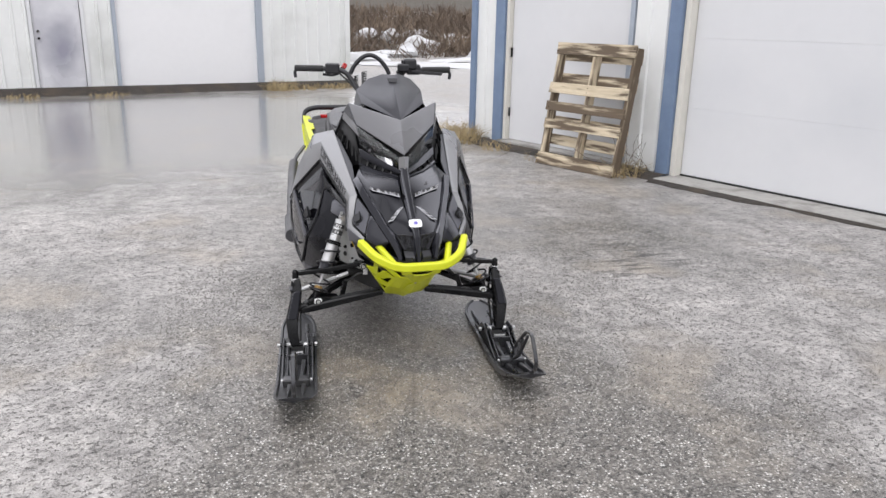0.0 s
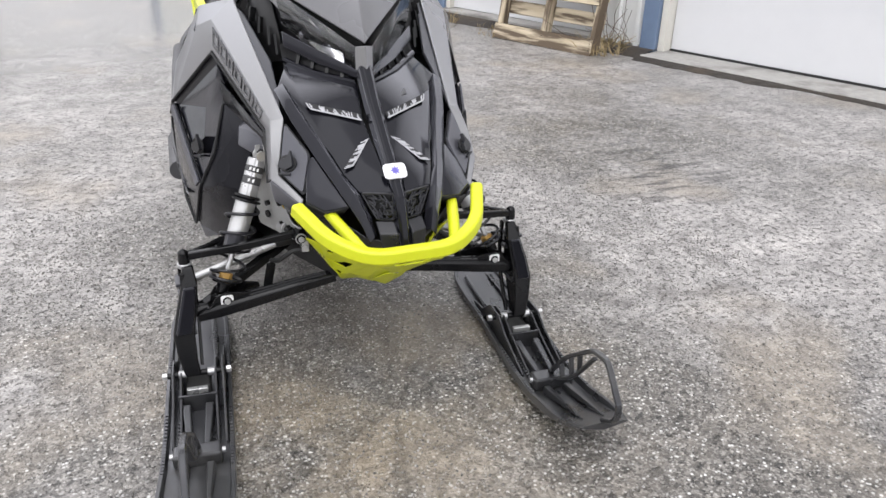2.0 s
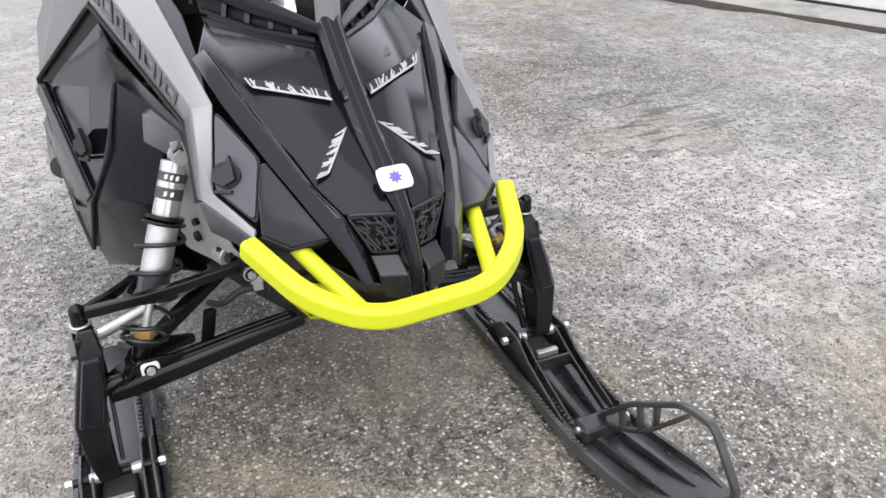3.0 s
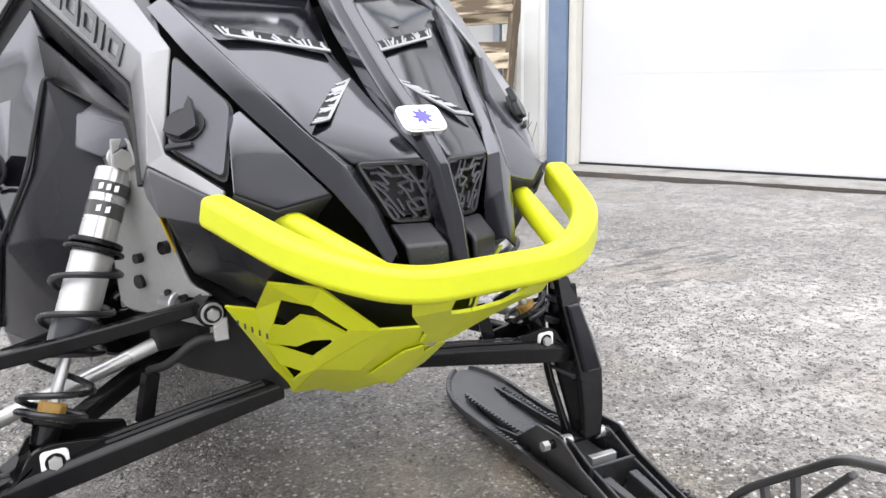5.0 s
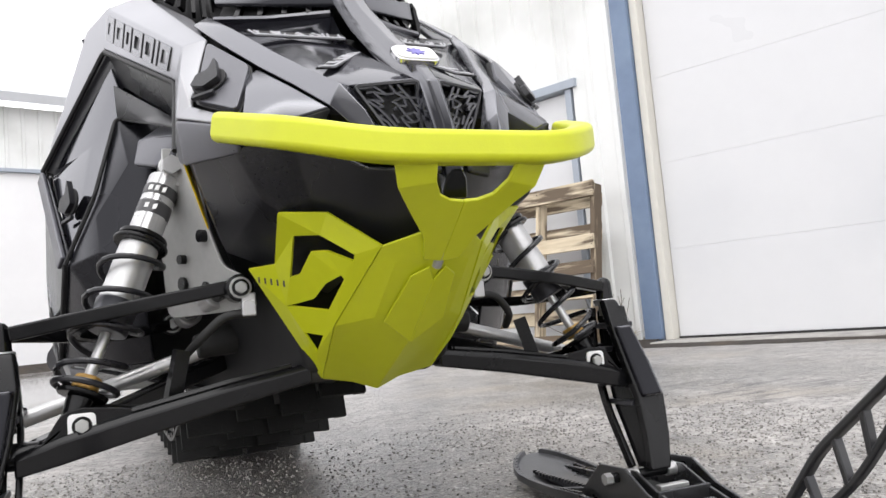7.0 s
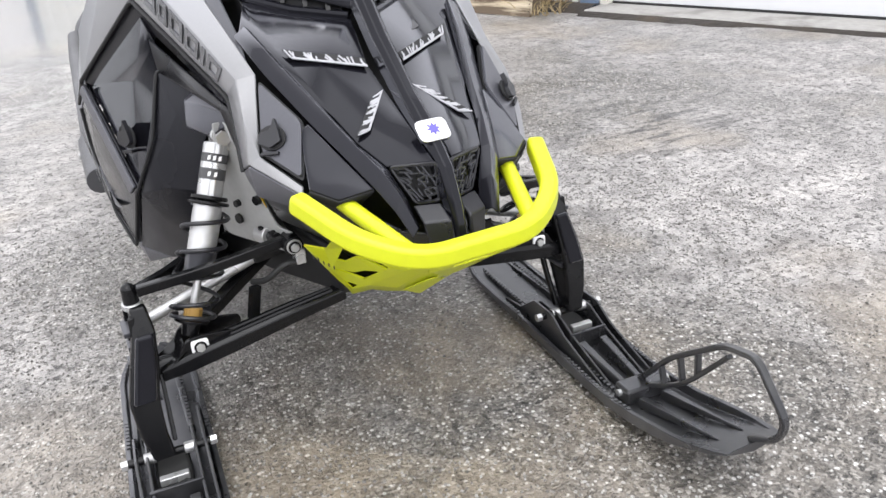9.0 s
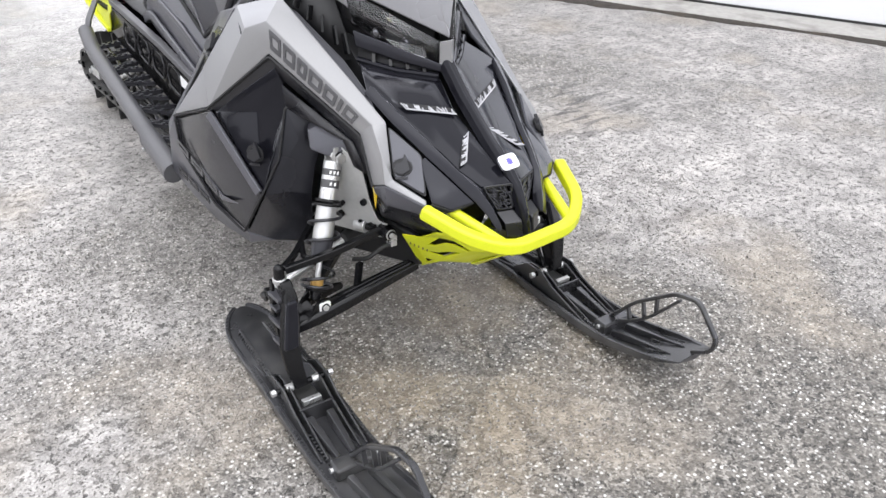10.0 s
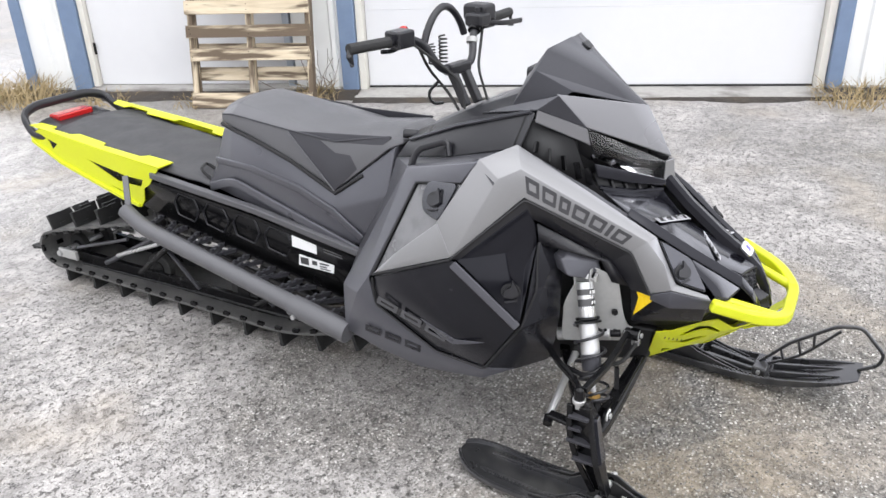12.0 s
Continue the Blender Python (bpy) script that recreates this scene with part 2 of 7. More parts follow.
def asphalt_material():
    """Old wet asphalt: pale aggregate in dark binder, damp patches that shine, sandy washes."""
    m = bpy.data.materials.new("wet_asphalt")
    m.use_nodes = True
    n, l = m.node_tree.nodes, m.node_tree.links
    b = n["Principled BSDF"]
    tc = n.new("ShaderNodeTexCoord")

    def tex(kind, scale, detail=4.0):
        t = n.new(kind)
        t.inputs["Scale"].default_value = scale
        if kind == "ShaderNodeTexNoise":
            t.inputs["Detail"].default_value = detail
        l.new(tc.outputs["Object"], t.inputs["Vector"])
        return t

    def ramp(src, stops):
        r = n.new("ShaderNodeValToRGB")
        e = r.color_ramp.elements
        while len(e) < len(stops):
            e.new(0.5)
        for k, (p, c) in enumerate(stops):
            e[k].position, e[k].color = p, (*c, 1) if len(c) == 3 else c
        l.new(src, r.inputs[0])
        return r.outputs[0]

    def blend(fac, a, c, mode="MIX"):
        x = n.new("ShaderNodeMix")
        x.data_type, x.blend_type = "RGBA", mode
        l.new(fac, x.inputs["Factor"]) if not isinstance(fac, float) else setattr(x.inputs["Factor"], "default_value", fac)
        for s, v in (("A", a), ("B", c)):
            if isinstance(v, tuple):
                x.inputs[s].default_value = (*v, 1)
            else:
                l.new(v, x.inputs[s])
        return x.outputs["Result"]

    def cell(src, channel):
        sep = n.new("ShaderNodeSeparateColor")
        l.new(src.outputs["Color"], sep.inputs[0])
        return sep.outputs[channel]

    def scaled(a, k, c=None, d=0.0):
        m2 = n.new("ShaderNodeMath")
        m2.operation = "MULTIPLY_ADD"
        l.new(a, m2.inputs[0])
        m2.inputs[1].default_value = k
        if c is None:
            m2.inputs[2].default_value = d
        else:
            l.new(c, m2.inputs[2])
        return m2.outputs[0]

    def round_mask(at, near, far, most):
        """A soft round mask: most inside near, fading to zero at far."""
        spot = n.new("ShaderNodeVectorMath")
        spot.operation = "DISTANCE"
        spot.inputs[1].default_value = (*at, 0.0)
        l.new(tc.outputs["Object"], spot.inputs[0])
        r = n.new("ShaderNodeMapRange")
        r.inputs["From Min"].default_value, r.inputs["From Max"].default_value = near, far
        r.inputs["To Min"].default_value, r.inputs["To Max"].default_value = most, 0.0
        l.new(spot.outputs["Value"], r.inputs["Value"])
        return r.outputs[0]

    stones = tex("ShaderNodeTexVoronoi", 150.0)
    chips = tex("ShaderNodeTexVoronoi", 78.0)
    pocks = tex("ShaderNodeTexNoise", 135.0, 2)
    flecks = tex("ShaderNodeTexNoise", 38.0, 3)
    wet = tex("ShaderNodeTexNoise", 0.5, 6)
    wet2 = tex("ShaderNodeTexNoise", 2.6, 6)
    sand = tex("ShaderNodeTexNoise", 1.3, 6)
    mid = tex("ShaderNodeTexNoise", 9.0, 6)
    fine = tex("ShaderNodeTexNoise", 140.0, 3)
    # round spots at and beside the machine raise level: darker, glossier asphalt
    front_spots = n.new("ShaderNodeMath")
    front_spots.operation = "MAXIMUM"
    l.new(round_mask((0.10, 0.15), 0.45, 1.25, 0.20), front_spots.inputs[0])
    l.new(round_mask((0.1, -0.50), 0.5, 1.5, 0.24), front_spots.inputs[1])
    wider_spots = n.new("ShaderNodeMath")
    wider_spots.operation = "MAXIMUM"
    l.new(front_spots.outputs[0], wider_spots.inputs[0])
    l.new(round_mask((2.0, 2.4), 0.5, 1.9, 0.10), wider_spots.inputs[1])
    machine_spots = n.new("ShaderNodeMath")
    machine_spots.operation = "MAXIMUM"
    l.new(wider_spots.outputs[0], machine_spots.inputs[0])
    l.new(round_mask((-0.05, 1.15), 0.35, 0.95, 0.11), machine_spots.inputs[1])
    far = n.new("ShaderNodeMath")
    far.operation = "MAXIMUM"
    l.new(machine_spots.outputs[0], far.inputs[0])
    still = round_mask((-2.0, 8.6), 2.6, 6.0, 0.20)
    l.new(still, far.inputs[1])
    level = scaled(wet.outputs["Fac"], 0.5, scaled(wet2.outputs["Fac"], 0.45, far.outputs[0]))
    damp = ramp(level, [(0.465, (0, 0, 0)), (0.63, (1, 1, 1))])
    # pale worn face, dark irregular pocks
    dry = ramp(cell(stones, 0), [(0.0, (0.31, 0.295, 0.283)), (0.6, (0.37, 0.353, 0.339)), (1.0, (0.43, 0.413, 0.398))])
    deep = scaled(flecks.outputs["Fac"], 0.5, scaled(pocks.outputs["Fac"], 0.5))
    hole = ramp(deep, [(0.41, (1, 1, 1)), (0.45, (0, 0, 0))])
    dry = blend(hole, dry, (0.185, 0.175, 0.166))
    # sparse larger holes where stones have come out
    lost = tex("ShaderNodeTexNoise", 44.0, 2)
    gap = ramp(lost.outputs["Fac"], [(0.36, (1, 1, 1)), (0.385, (0, 0, 0))])
    dry = blend(gap, dry, (0.13, 0.122, 0.115))
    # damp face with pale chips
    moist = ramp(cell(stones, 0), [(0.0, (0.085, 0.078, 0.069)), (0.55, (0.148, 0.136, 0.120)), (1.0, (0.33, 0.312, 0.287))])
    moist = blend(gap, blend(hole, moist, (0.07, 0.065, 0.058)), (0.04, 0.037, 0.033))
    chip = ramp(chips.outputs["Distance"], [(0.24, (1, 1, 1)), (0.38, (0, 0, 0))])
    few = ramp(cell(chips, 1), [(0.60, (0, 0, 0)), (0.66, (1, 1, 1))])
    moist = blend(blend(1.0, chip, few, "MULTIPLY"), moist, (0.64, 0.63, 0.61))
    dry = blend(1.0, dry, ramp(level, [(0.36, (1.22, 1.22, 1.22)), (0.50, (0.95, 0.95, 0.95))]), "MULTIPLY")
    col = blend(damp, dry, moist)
    sandy = ramp(sand.outputs["Fac"], [(0.54, (0, 0, 0)), (0.66, (0.55, 0.55, 0.55))])
    col = blend(sandy, col, (0.35, 0.305, 0.25))
    silt = n.new("ShaderNodeMath")
    silt.operation = "MAXIMUM"
    l.new(round_mask((0.22, 0.26), 0.05, 0.55, 1.0), silt.inputs[0])
    l.new(round_mask((-0.22, -0.05), 0.05, 0.5, 1.0), silt.inputs[1])
    washed = blend(1.0, ramp(silt.outputs[0], [(0.0, (0, 0, 0)), (1.0, (1, 1, 1))]), ramp(wet2.outputs["Fac"], [(0.40, (0, 0, 0)), (0.58, (0.78, 0.78, 0.78))]), "MULTIPLY")
    col = blend(washed, col, (0.30, 0.245, 0.175))
    clot = tex("ShaderNodeTexNoise", 24.0, 4)
    col = blend(1.0, col, ramp(clot.outputs["Fac"], [(0.36, (0.80, 0.80, 0.80)), (0.47, (1.0, 1.0, 1.0)), (0.64, (1.08, 1.08, 1.08))]), "MULTIPLY")
    patch = ramp(mid.outputs["Fac"], [(0.3, (0.70, 0.695, 0.69)), (0.5, (1.03, 1.03, 1.03)), (0.7, (1.24, 1.24, 1.23))])
    col = blend(1.0, col, patch, "MULTIPLY")
    # rubber scuffs where a machine was dragged about
    turned = n.new("ShaderNodeMapping")
    turned.inputs["Rotation"].default_value = (0, 0, radians(23))
    turned.inputs["Scale"].default_value = (4.0, 17.0, 1.0)
    l.new(tc.outputs["Object"], turned.inputs["Vector"])
    streak = n.new("ShaderNodeTexNoise")
    streak.inputs["Scale"].default_value, streak.inputs["Detail"].default_value = 1.0, 5
    l.new(turned.outputs[0], streak.inputs["Vector"])
    scuff = blend(1.0, ramp(streak.outputs["Fac"], [(0.53, (0, 0, 0)), (0.60, (1, 1, 1))]), ramp(round_mask((1.70, 1.35), 0.15, 0.6, 0.8), [(0.0, (0, 0, 0)), (0.8, (0.8, 0.8, 0.8))]), "MULTIPLY")
    col = blend(scuff, col, (0.045, 0.042, 0.04))
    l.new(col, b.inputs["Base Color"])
    l.new(blend(ramp(still, [(0.0, (0, 0, 0)), (0.16, (1, 1, 1))]), ramp(level, [(0.45, (0.62, 0.62, 0.62)), (0.64, (0.42, 0.42, 0.42))]), (0.12, 0.12, 0.12)), b.inputs["Roughness"])
    l.new(ramp(level, [(0.40, (0.18, 0.18, 0.18)), (0.58, (0.8, 0.8, 0.8))]), b.inputs["Coat Weight"])
    b.inputs["Coat IOR"].default_value = 1.33
    puddle = ramp(still, [(0.02, (0.30, 0.30, 0.30)), (0.16, (0.07, 0.07, 0.07))])
    l.new(puddle, b.inputs["Coat Roughness"])
    ripple = n.new("ShaderNodeBump")
    ripple.inputs["Distance"].default_value = 0.0042
    l.new(ramp(still, [(0.0, (0.95, 0.95, 0.95)), (0.14, (0.06, 0.06, 0.06))]), ripple.inputs["Strength"])
    l.new(pocks.outputs["Fac"], ripple.inputs["Height"])
    l.new(ripple.outputs[0], b.inputs["Coat Normal"])
    grit = ramp(stones.outputs["Distance"], [(0.2, (1, 1, 1)), (0.8, (0.4, 0.4, 0.4))])
    h = scaled(gap, -1.6, scaled(ramp(deep, [(0.38, (0, 0, 0)), (0.48, (1, 1, 1))]), 1.6, scaled(fine.outputs["Fac"], 0.5, grit)))
    bp = n.new("ShaderNodeBump")
    bp.inputs["Distance"].default_value = 0.0028
    l.new(ramp(still, [(0.0, (1, 1, 1)), (0.15, (0.10, 0.10, 0.10))]), bp.inputs["Strength"])
    l.new(h, bp.inputs["Height"])
    l.new(bp.outputs[0], b.inputs["Normal"])
    return m


WOOD, ASPHALT = wood_material(), asphalt_material()


def chip_material():
    """Wet stone chips, each of its own grey."""
    m = bpy.data.materials.new("wet_stone_chips")
    m.use_nodes = True
    n, l = m.node_tree.nodes, m.node_tree.links
    b = n["Principled BSDF"]
    geo, ramp = n.new("ShaderNodeNewGeometry"), n.new("ShaderNodeValToRGB")
    e = ramp.color_ramp.elements
    e[0].position, e[0].color = 0.0, (0.10, 0.095, 0.088, 1)
    e[1].position, e[1].color = 1.0, (0.46, 0.448, 0.425, 1)
    mid = e.new(0.6)
    mid.color = (0.27, 0.255, 0.235, 1)
    l.new(geo.outputs["Random Per Island"], ramp.inputs[0])
    l.new(ramp.outputs[0], b.inputs["Base Color"])
    b.inputs["Roughness"].default_value = 0.3
    return m


CHIPS = chip_material()


def glass_material():
    m = bpy.data.materials.new("lamp_lens")
    m.use_nodes = True
    b = m.node_tree.nodes["Principled BSDF"]
    b.inputs["Base Color"].default_value = (0.75, 0.76, 0.78, 1)
    b.inputs["Transmission Weight"].default_value = 1.0
    b.inputs["Roughness"].default_value, b.inputs["IOR"].default_value = 0.03, 1.55
    return m


LENS = glass_material()


# ---- building helpers ----
def finish(bm, inside=None):
    bmesh.ops.remove_doubles(bm, verts=bm.verts, dist=1e-5)
    bm.normal_update()
    if inside is None:
        bmesh.ops.recalc_face_normals(bm, faces=bm.faces)
    else:
        c = Vector(inside)
        for f in bm.faces:
            if f.normal.dot(f.calc_center_median() - c) < 0:
                f.normal_flip()
    return bm


def part(name, bm, mat, parent, label="", solid=0.0, bevel=0.0, segments=2, smooth=True, soft=False):
    """Links a bmesh as one mesh object under parent; soft rounds the shading as on a moulded panel."""
    me = bpy.data.meshes.new(name)
    bm.to_mesh(me)
    bm.free()
    me.materials.append(mat)
    if smooth:
        me.polygons.foreach_set("use_smooth", [True] * len(me.polygons))
    ob = new(name, me)
    if parent:
        ob.parent = parent
    if solid:
        m = ob.modifiers.new("thickness", "SOLIDIFY")
        m.thickness, m.offset = solid, -1
    if bevel:
        m = ob.modifiers.new("edges", "BEVEL")
        m.width, m.segments, m.limit_method, m.angle_limit = bevel, segments, "ANGLE", radians(14)
        m.harden_normals = not soft
    elif smooth:
        me.set_sharp_from_angle(angle=radians(40))
    if label:
        tagged(ob, label)
    return ob


def faces(verts, polys, s=1, inside=None):
    """An open or closed skin; s = -1 mirrors it to the other side of the machine."""
    bm = bmesh.new()
    vs = [bm.verts.new((x * s, y, z)) for x, y, z in verts]
    for p in polys:
        bm.faces.new([vs[i] for i in p])
    return finish(bm, inside)


def slab(outline, depth):
    """A closed plate: the outline, pushed by the vector depth."""
    bm = bmesh.new()
    d = Vector(depth)
    a = [bm.verts.new(p) for p in outline]
    b = [bm.verts.new(Vector(p) + d) for p in outline]
    bm.faces.new(a)
    bm.faces.new(b)
    for i in range(len(a)):
        j = (i + 1) % len(a)
        bm.faces.new((a[i], a[j], b[j], b[i]))
    return finish(bm)


def cut_plate(outline, holes):
    """A flat sheet with holes cut through it; give it thickness with solid."""
    bm = bmesh.new()
    edges = []
    for ring in [outline] + holes:
        vs = [bm.verts.new(p) for p in ring]
        edges += [bm.edges.new((vs[i], vs[(i + 1) % len(vs)])) for i in range(len(vs))]
    bmesh.ops.triangle_fill(bm, use_beauty=True, use_dissolve=False, edges=edges)
    bmesh.ops.recalc_face_normals(bm, faces=bm.faces)
    return bm


def box(bm, c, size, turn=None):
    """Adds a box to bm."""
    r = bmesh.ops.create_cube(bm, size=1)["verts"]
    m = Matrix.Translation(c) @ (turn or Matrix()) @ Matrix.Diagonal((*size, 1))
    bmesh.ops.transform(bm, matrix=m, verts=r)
    return bm


def rod(bm, p, q, r, r2=None, sides=14):
    """Adds a capped rod or cone from p to q."""
    p, q = Vector(p), Vector(q)
    d = q - p
    v = bmesh.ops.create_cone(bm, cap_ends=True, segments=sides, radius1=r, radius2=r if r2 is None else r2, depth=d.length)["verts"]
    m = Matrix.Translation((p + q) / 2) @ d.to_track_quat("Z", "Y").to_matrix().to_4x4()
    bmesh.ops.transform(bm, matrix=m, verts=v)
    return bm


def rounded(points, radius, steps=5, closed=False):
    """Points of a polyline with its corners rounded."""
    pts = [Vector(p) for p in points]
    n = len(pts)
    out = []
    for i, p in enumerate(pts):
        if not closed and i in (0, n - 1):
            out.append(p)
            continue
        a, c = pts[i - 1], pts[(i + 1) % n]
        k = min(radius, (a - p).length * 0.45, (c - p).length * 0.45)
        u, w = p + (a - p).normalized() * k, p + (c - p).normalized() * k
        for j in range(steps + 1):
            t = j / steps
            out.append(u * (1 - t) ** 2 + p * 2 * t * (1 - t) + w * t * t)
    return out


def sweep(bm, points, size, sides=10, closed=False, up=(0, 0, 1), square=False):
    """Adds a tube along points. size: a radius, or (half width, half height) across and along up."""
    pts = [Vector(p) for p in points]
    n = len(pts)
    rings = []
    w, h = size if isinstance(size, tuple) else (size, size)
    upv = Vector(up)
    prof = [(-w, -h), (w, -h), (w, h), (-w, h)] if square else [(w * math.cos(2 * math.pi * k / sides), h * math.sin(2 * math.pi * k / sides)) for k in range(sides)]
    side = None
    for i, p in enumerate(pts):
        a = pts[i - 1] if i or closed else p
        c = pts[(i + 1) % n] if i < n - 1 or closed else p
        t = (c - a).normalized()
        s = t.cross(upv)
        if s.length < 0.05:
            s = side if side is not None else t.cross(Vector((1, 0, 0.01)))
        s.normalize()
        if side is not None and s.dot(side) < 0:
            s = -s
        side = s
        v = s.cross(t).normalized()
        rings.append([bm.verts.new(p + s * x + v * y) for x, y in prof])
    k = len(prof)
    for i in range(n if closed else n - 1):
        a, b = rings[i], rings[(i + 1) % n]
        for j in range(k):
            bm.faces.new((a[j], a[(j + 1) % k], b[(j + 1) % k], b[j]))
    if not closed:
        bm.faces.new(rings[0])
        bm.faces.new(rings[-1])
    return bm


def loft(bm, rings, cap=True):
    """Adds a skin over rings of equal counts."""
    rows = [[bm.verts.new(p) for p in r] for r in rings]
    k = len(rows[0])
    for a, b in zip(rows, rows[1:]):
        for j in range(k):
            bm.faces.new((a[j], a[(j + 1) % k], b[(j + 1) % k], b[j]))
    if cap:
        bm.faces.new(rows[0])
        bm.faces.new(rows[-1])
    return bm


def tube(name, points, size, mat, parent, label="", radius=0.03, sides=10, closed=False, up=(0, 0, 1), square=False, bevel=0.0):
    bm = bmesh.new()
    sweep(bm, rounded(points, radius, closed=closed) if radius else points, size, sides, closed, up, square)
    return part(name, finish(bm), mat, parent, label, bevel=bevel)


def thing(name, label, category, at=(0, 0, 0), group="", kind="", turn=0):
    e = new(name)
    e.empty_display_size = 0.2
    e.matrix_world = pose(*at, 0, 0, turn)
    return tagged(e, label, category, group, kind)


def mir(pts, s):
    return [(x * s, y, z) for x, y, z in pts]


# ---- ground ----
def ground():
    bm = bmesh.new()
    n = 60
    xs = [-150 + 300 * i / n for i in range(n + 1)]
    ys = [-150 + 300 * i / n for i in range(n + 1)]
    grid = [[bm.verts.new((x, y, 0.0)) for x in xs] for y in ys]
    for j in range(n):
        for i in range(n):
            bm.faces.new((grid[j][i], grid[j][i + 1], grid[j + 1][i + 1], grid[j + 1][i]))
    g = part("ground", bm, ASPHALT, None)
    return tagged(g, "old wet grey asphalt yard with pale aggregate and damp patches", "ground", kind="structure")


ground()


def stone_chips():
    """Small worn stones that stand out of the binder, denser round the machine."""
    rng = random.Random(77)
    verts, polys = [], []
    while len(polys) < 19000 * 5:
        x, y = rng.uniform(-1.1, 1.5), rng.uniform(-0.9, 1.7)
        wash = noise.noise((x * 1.4, y * 1.4, 7.7)) + 0.45 * max(-0.8, 0.8 - Vector((x - 0.1, y - 0.35)).length)
        if wash < rng.uniform(-0.75, 0.25):
            continue
        r, h = rng.uniform(0.0017, 0.0046), rng.uniform(0.0014, 0.0042)
        turn = rng.uniform(0, 3.14)
        ring = []
        for k in range(4):
            a, q = turn + k * math.pi / 2 + rng.uniform(-0.4, 0.4), r * rng.uniform(0.7, 1.25)
            ring.append((x + q * math.cos(a), y + q * math.sin(a)))
        i = len(verts)
        verts += [(px, py, -0.0004) for px, py in ring]
        verts += [(x + (px - x) * 0.62, y + (py - y) * 0.62, h * rng.uniform(0.75, 1.1)) for px, py in ring]
        polys += [(i + k, i + (k + 1) % 4, i + 4 + (k + 1) % 4, i + 4 + k) for k in range(4)] + [(i + 4, i + 5, i + 6, i + 7)]
    me = bpy.data.meshes.new("stone_chips")
    me.from_pydata(verts, [], polys)
    me.materials.append(CHIPS)
    tagged(new("stone_chips", me), "small pale stone chips standing out of the wet asphalt", "gravel", kind="stuff")


stone_chips()


def siding(x0, x1, z0, z1, pitch=0.2, depth=0.022, thick=0.18):
    """Ribbed wall sheet in the plane y = 0, ribs towards -y."""
    line = []
    x = x0
    while x < x1 - 0.02:
        e = min(x + pitch, x1)
        line += [(x, 0), (max(x, e - 0.07), 0), (e - 0.055, -depth), (e - 0.018, -depth), (e - 0.004, 0)]
        x = e
    line.append((x1, 0))
    clean = [line[0]]
    for p in line[1:]:
        if p[0] > clean[-1][0] + 1e-4:
            clean.append(p)
    bm = bmesh.new()
    outline = clean + [(x1, thick), (x0, thick)]
    lo = [bm.verts.new((x, y, z0)) for x, y in outline]
    hi = [bm.verts.new((x, y, z1)) for x, y in outline]
    k = len(outline)
    for i in range(k):
        j = (i + 1) % k
        bm.faces.new((lo[i], lo[j], hi[j], hi[i]))
    bm.faces.new(lo)
    bm.faces.new(hi)
    return finish(bm)


def block(x0, x1, y0, y1, z0, z1):
    bm = bmesh.new()
    return box(bm, ((x0 + x1) / 2, (y0 + y1) / 2, (z0 + z1) / 2), (x1 - x0, y1 - y0, z1 - z0))


def sectional_door(parent, x0, x1, z0, z1, rows, y=0.1, label=""):
    """An overhead door: one panel a row."""
    d = part("garage_door", block(x0, x1, y + 0.06, y + 0.08, z0, z1), DOORW, parent, label)
    h = (z1 - z0) / rows
    for r in range(rows):
        bm = block(x0, x1, y, y + 0.05, z0 + r * h + 0.0004, z0 + (r + 1) * h - 0.0004)
        part("panel", bm, DOORW, d, bevel=0.001)
    return d


def clump(bm, at, n, height, spread, lean=0.5, width=0.004):
    """Adds n thin blades that fan out from a spot."""
    for _ in range(n):
        a, r = random.uniform(0, 6.283), spread * math.sqrt(random.random())
        p = Vector((at[0] + r * math.cos(a), at[1] + r * math.sin(a), at[2]))
        h = height * random.uniform(0.4, 1.0)
        d = Vector((random.gauss(0, lean), random.gauss(0, lean), 1)).normalized()
        side = d.cross(Vector((math.cos(a), math.sin(a), 0.2))).normalized() * width
        q, e = p + d * h * 0.55, p + d * h + Vector((d.x, d.y, -0.4)) * h * 0.35
        v = [bm.verts.new(p - side), bm.verts.new(p + side), bm.verts.new(q + side * 0.8), bm.verts.new(q - side * 0.8), bm.verts.new(e)]
        bm.faces.new(v[:4])
        bm.faces.new((v[3], v[2], v[4]))
    return bm


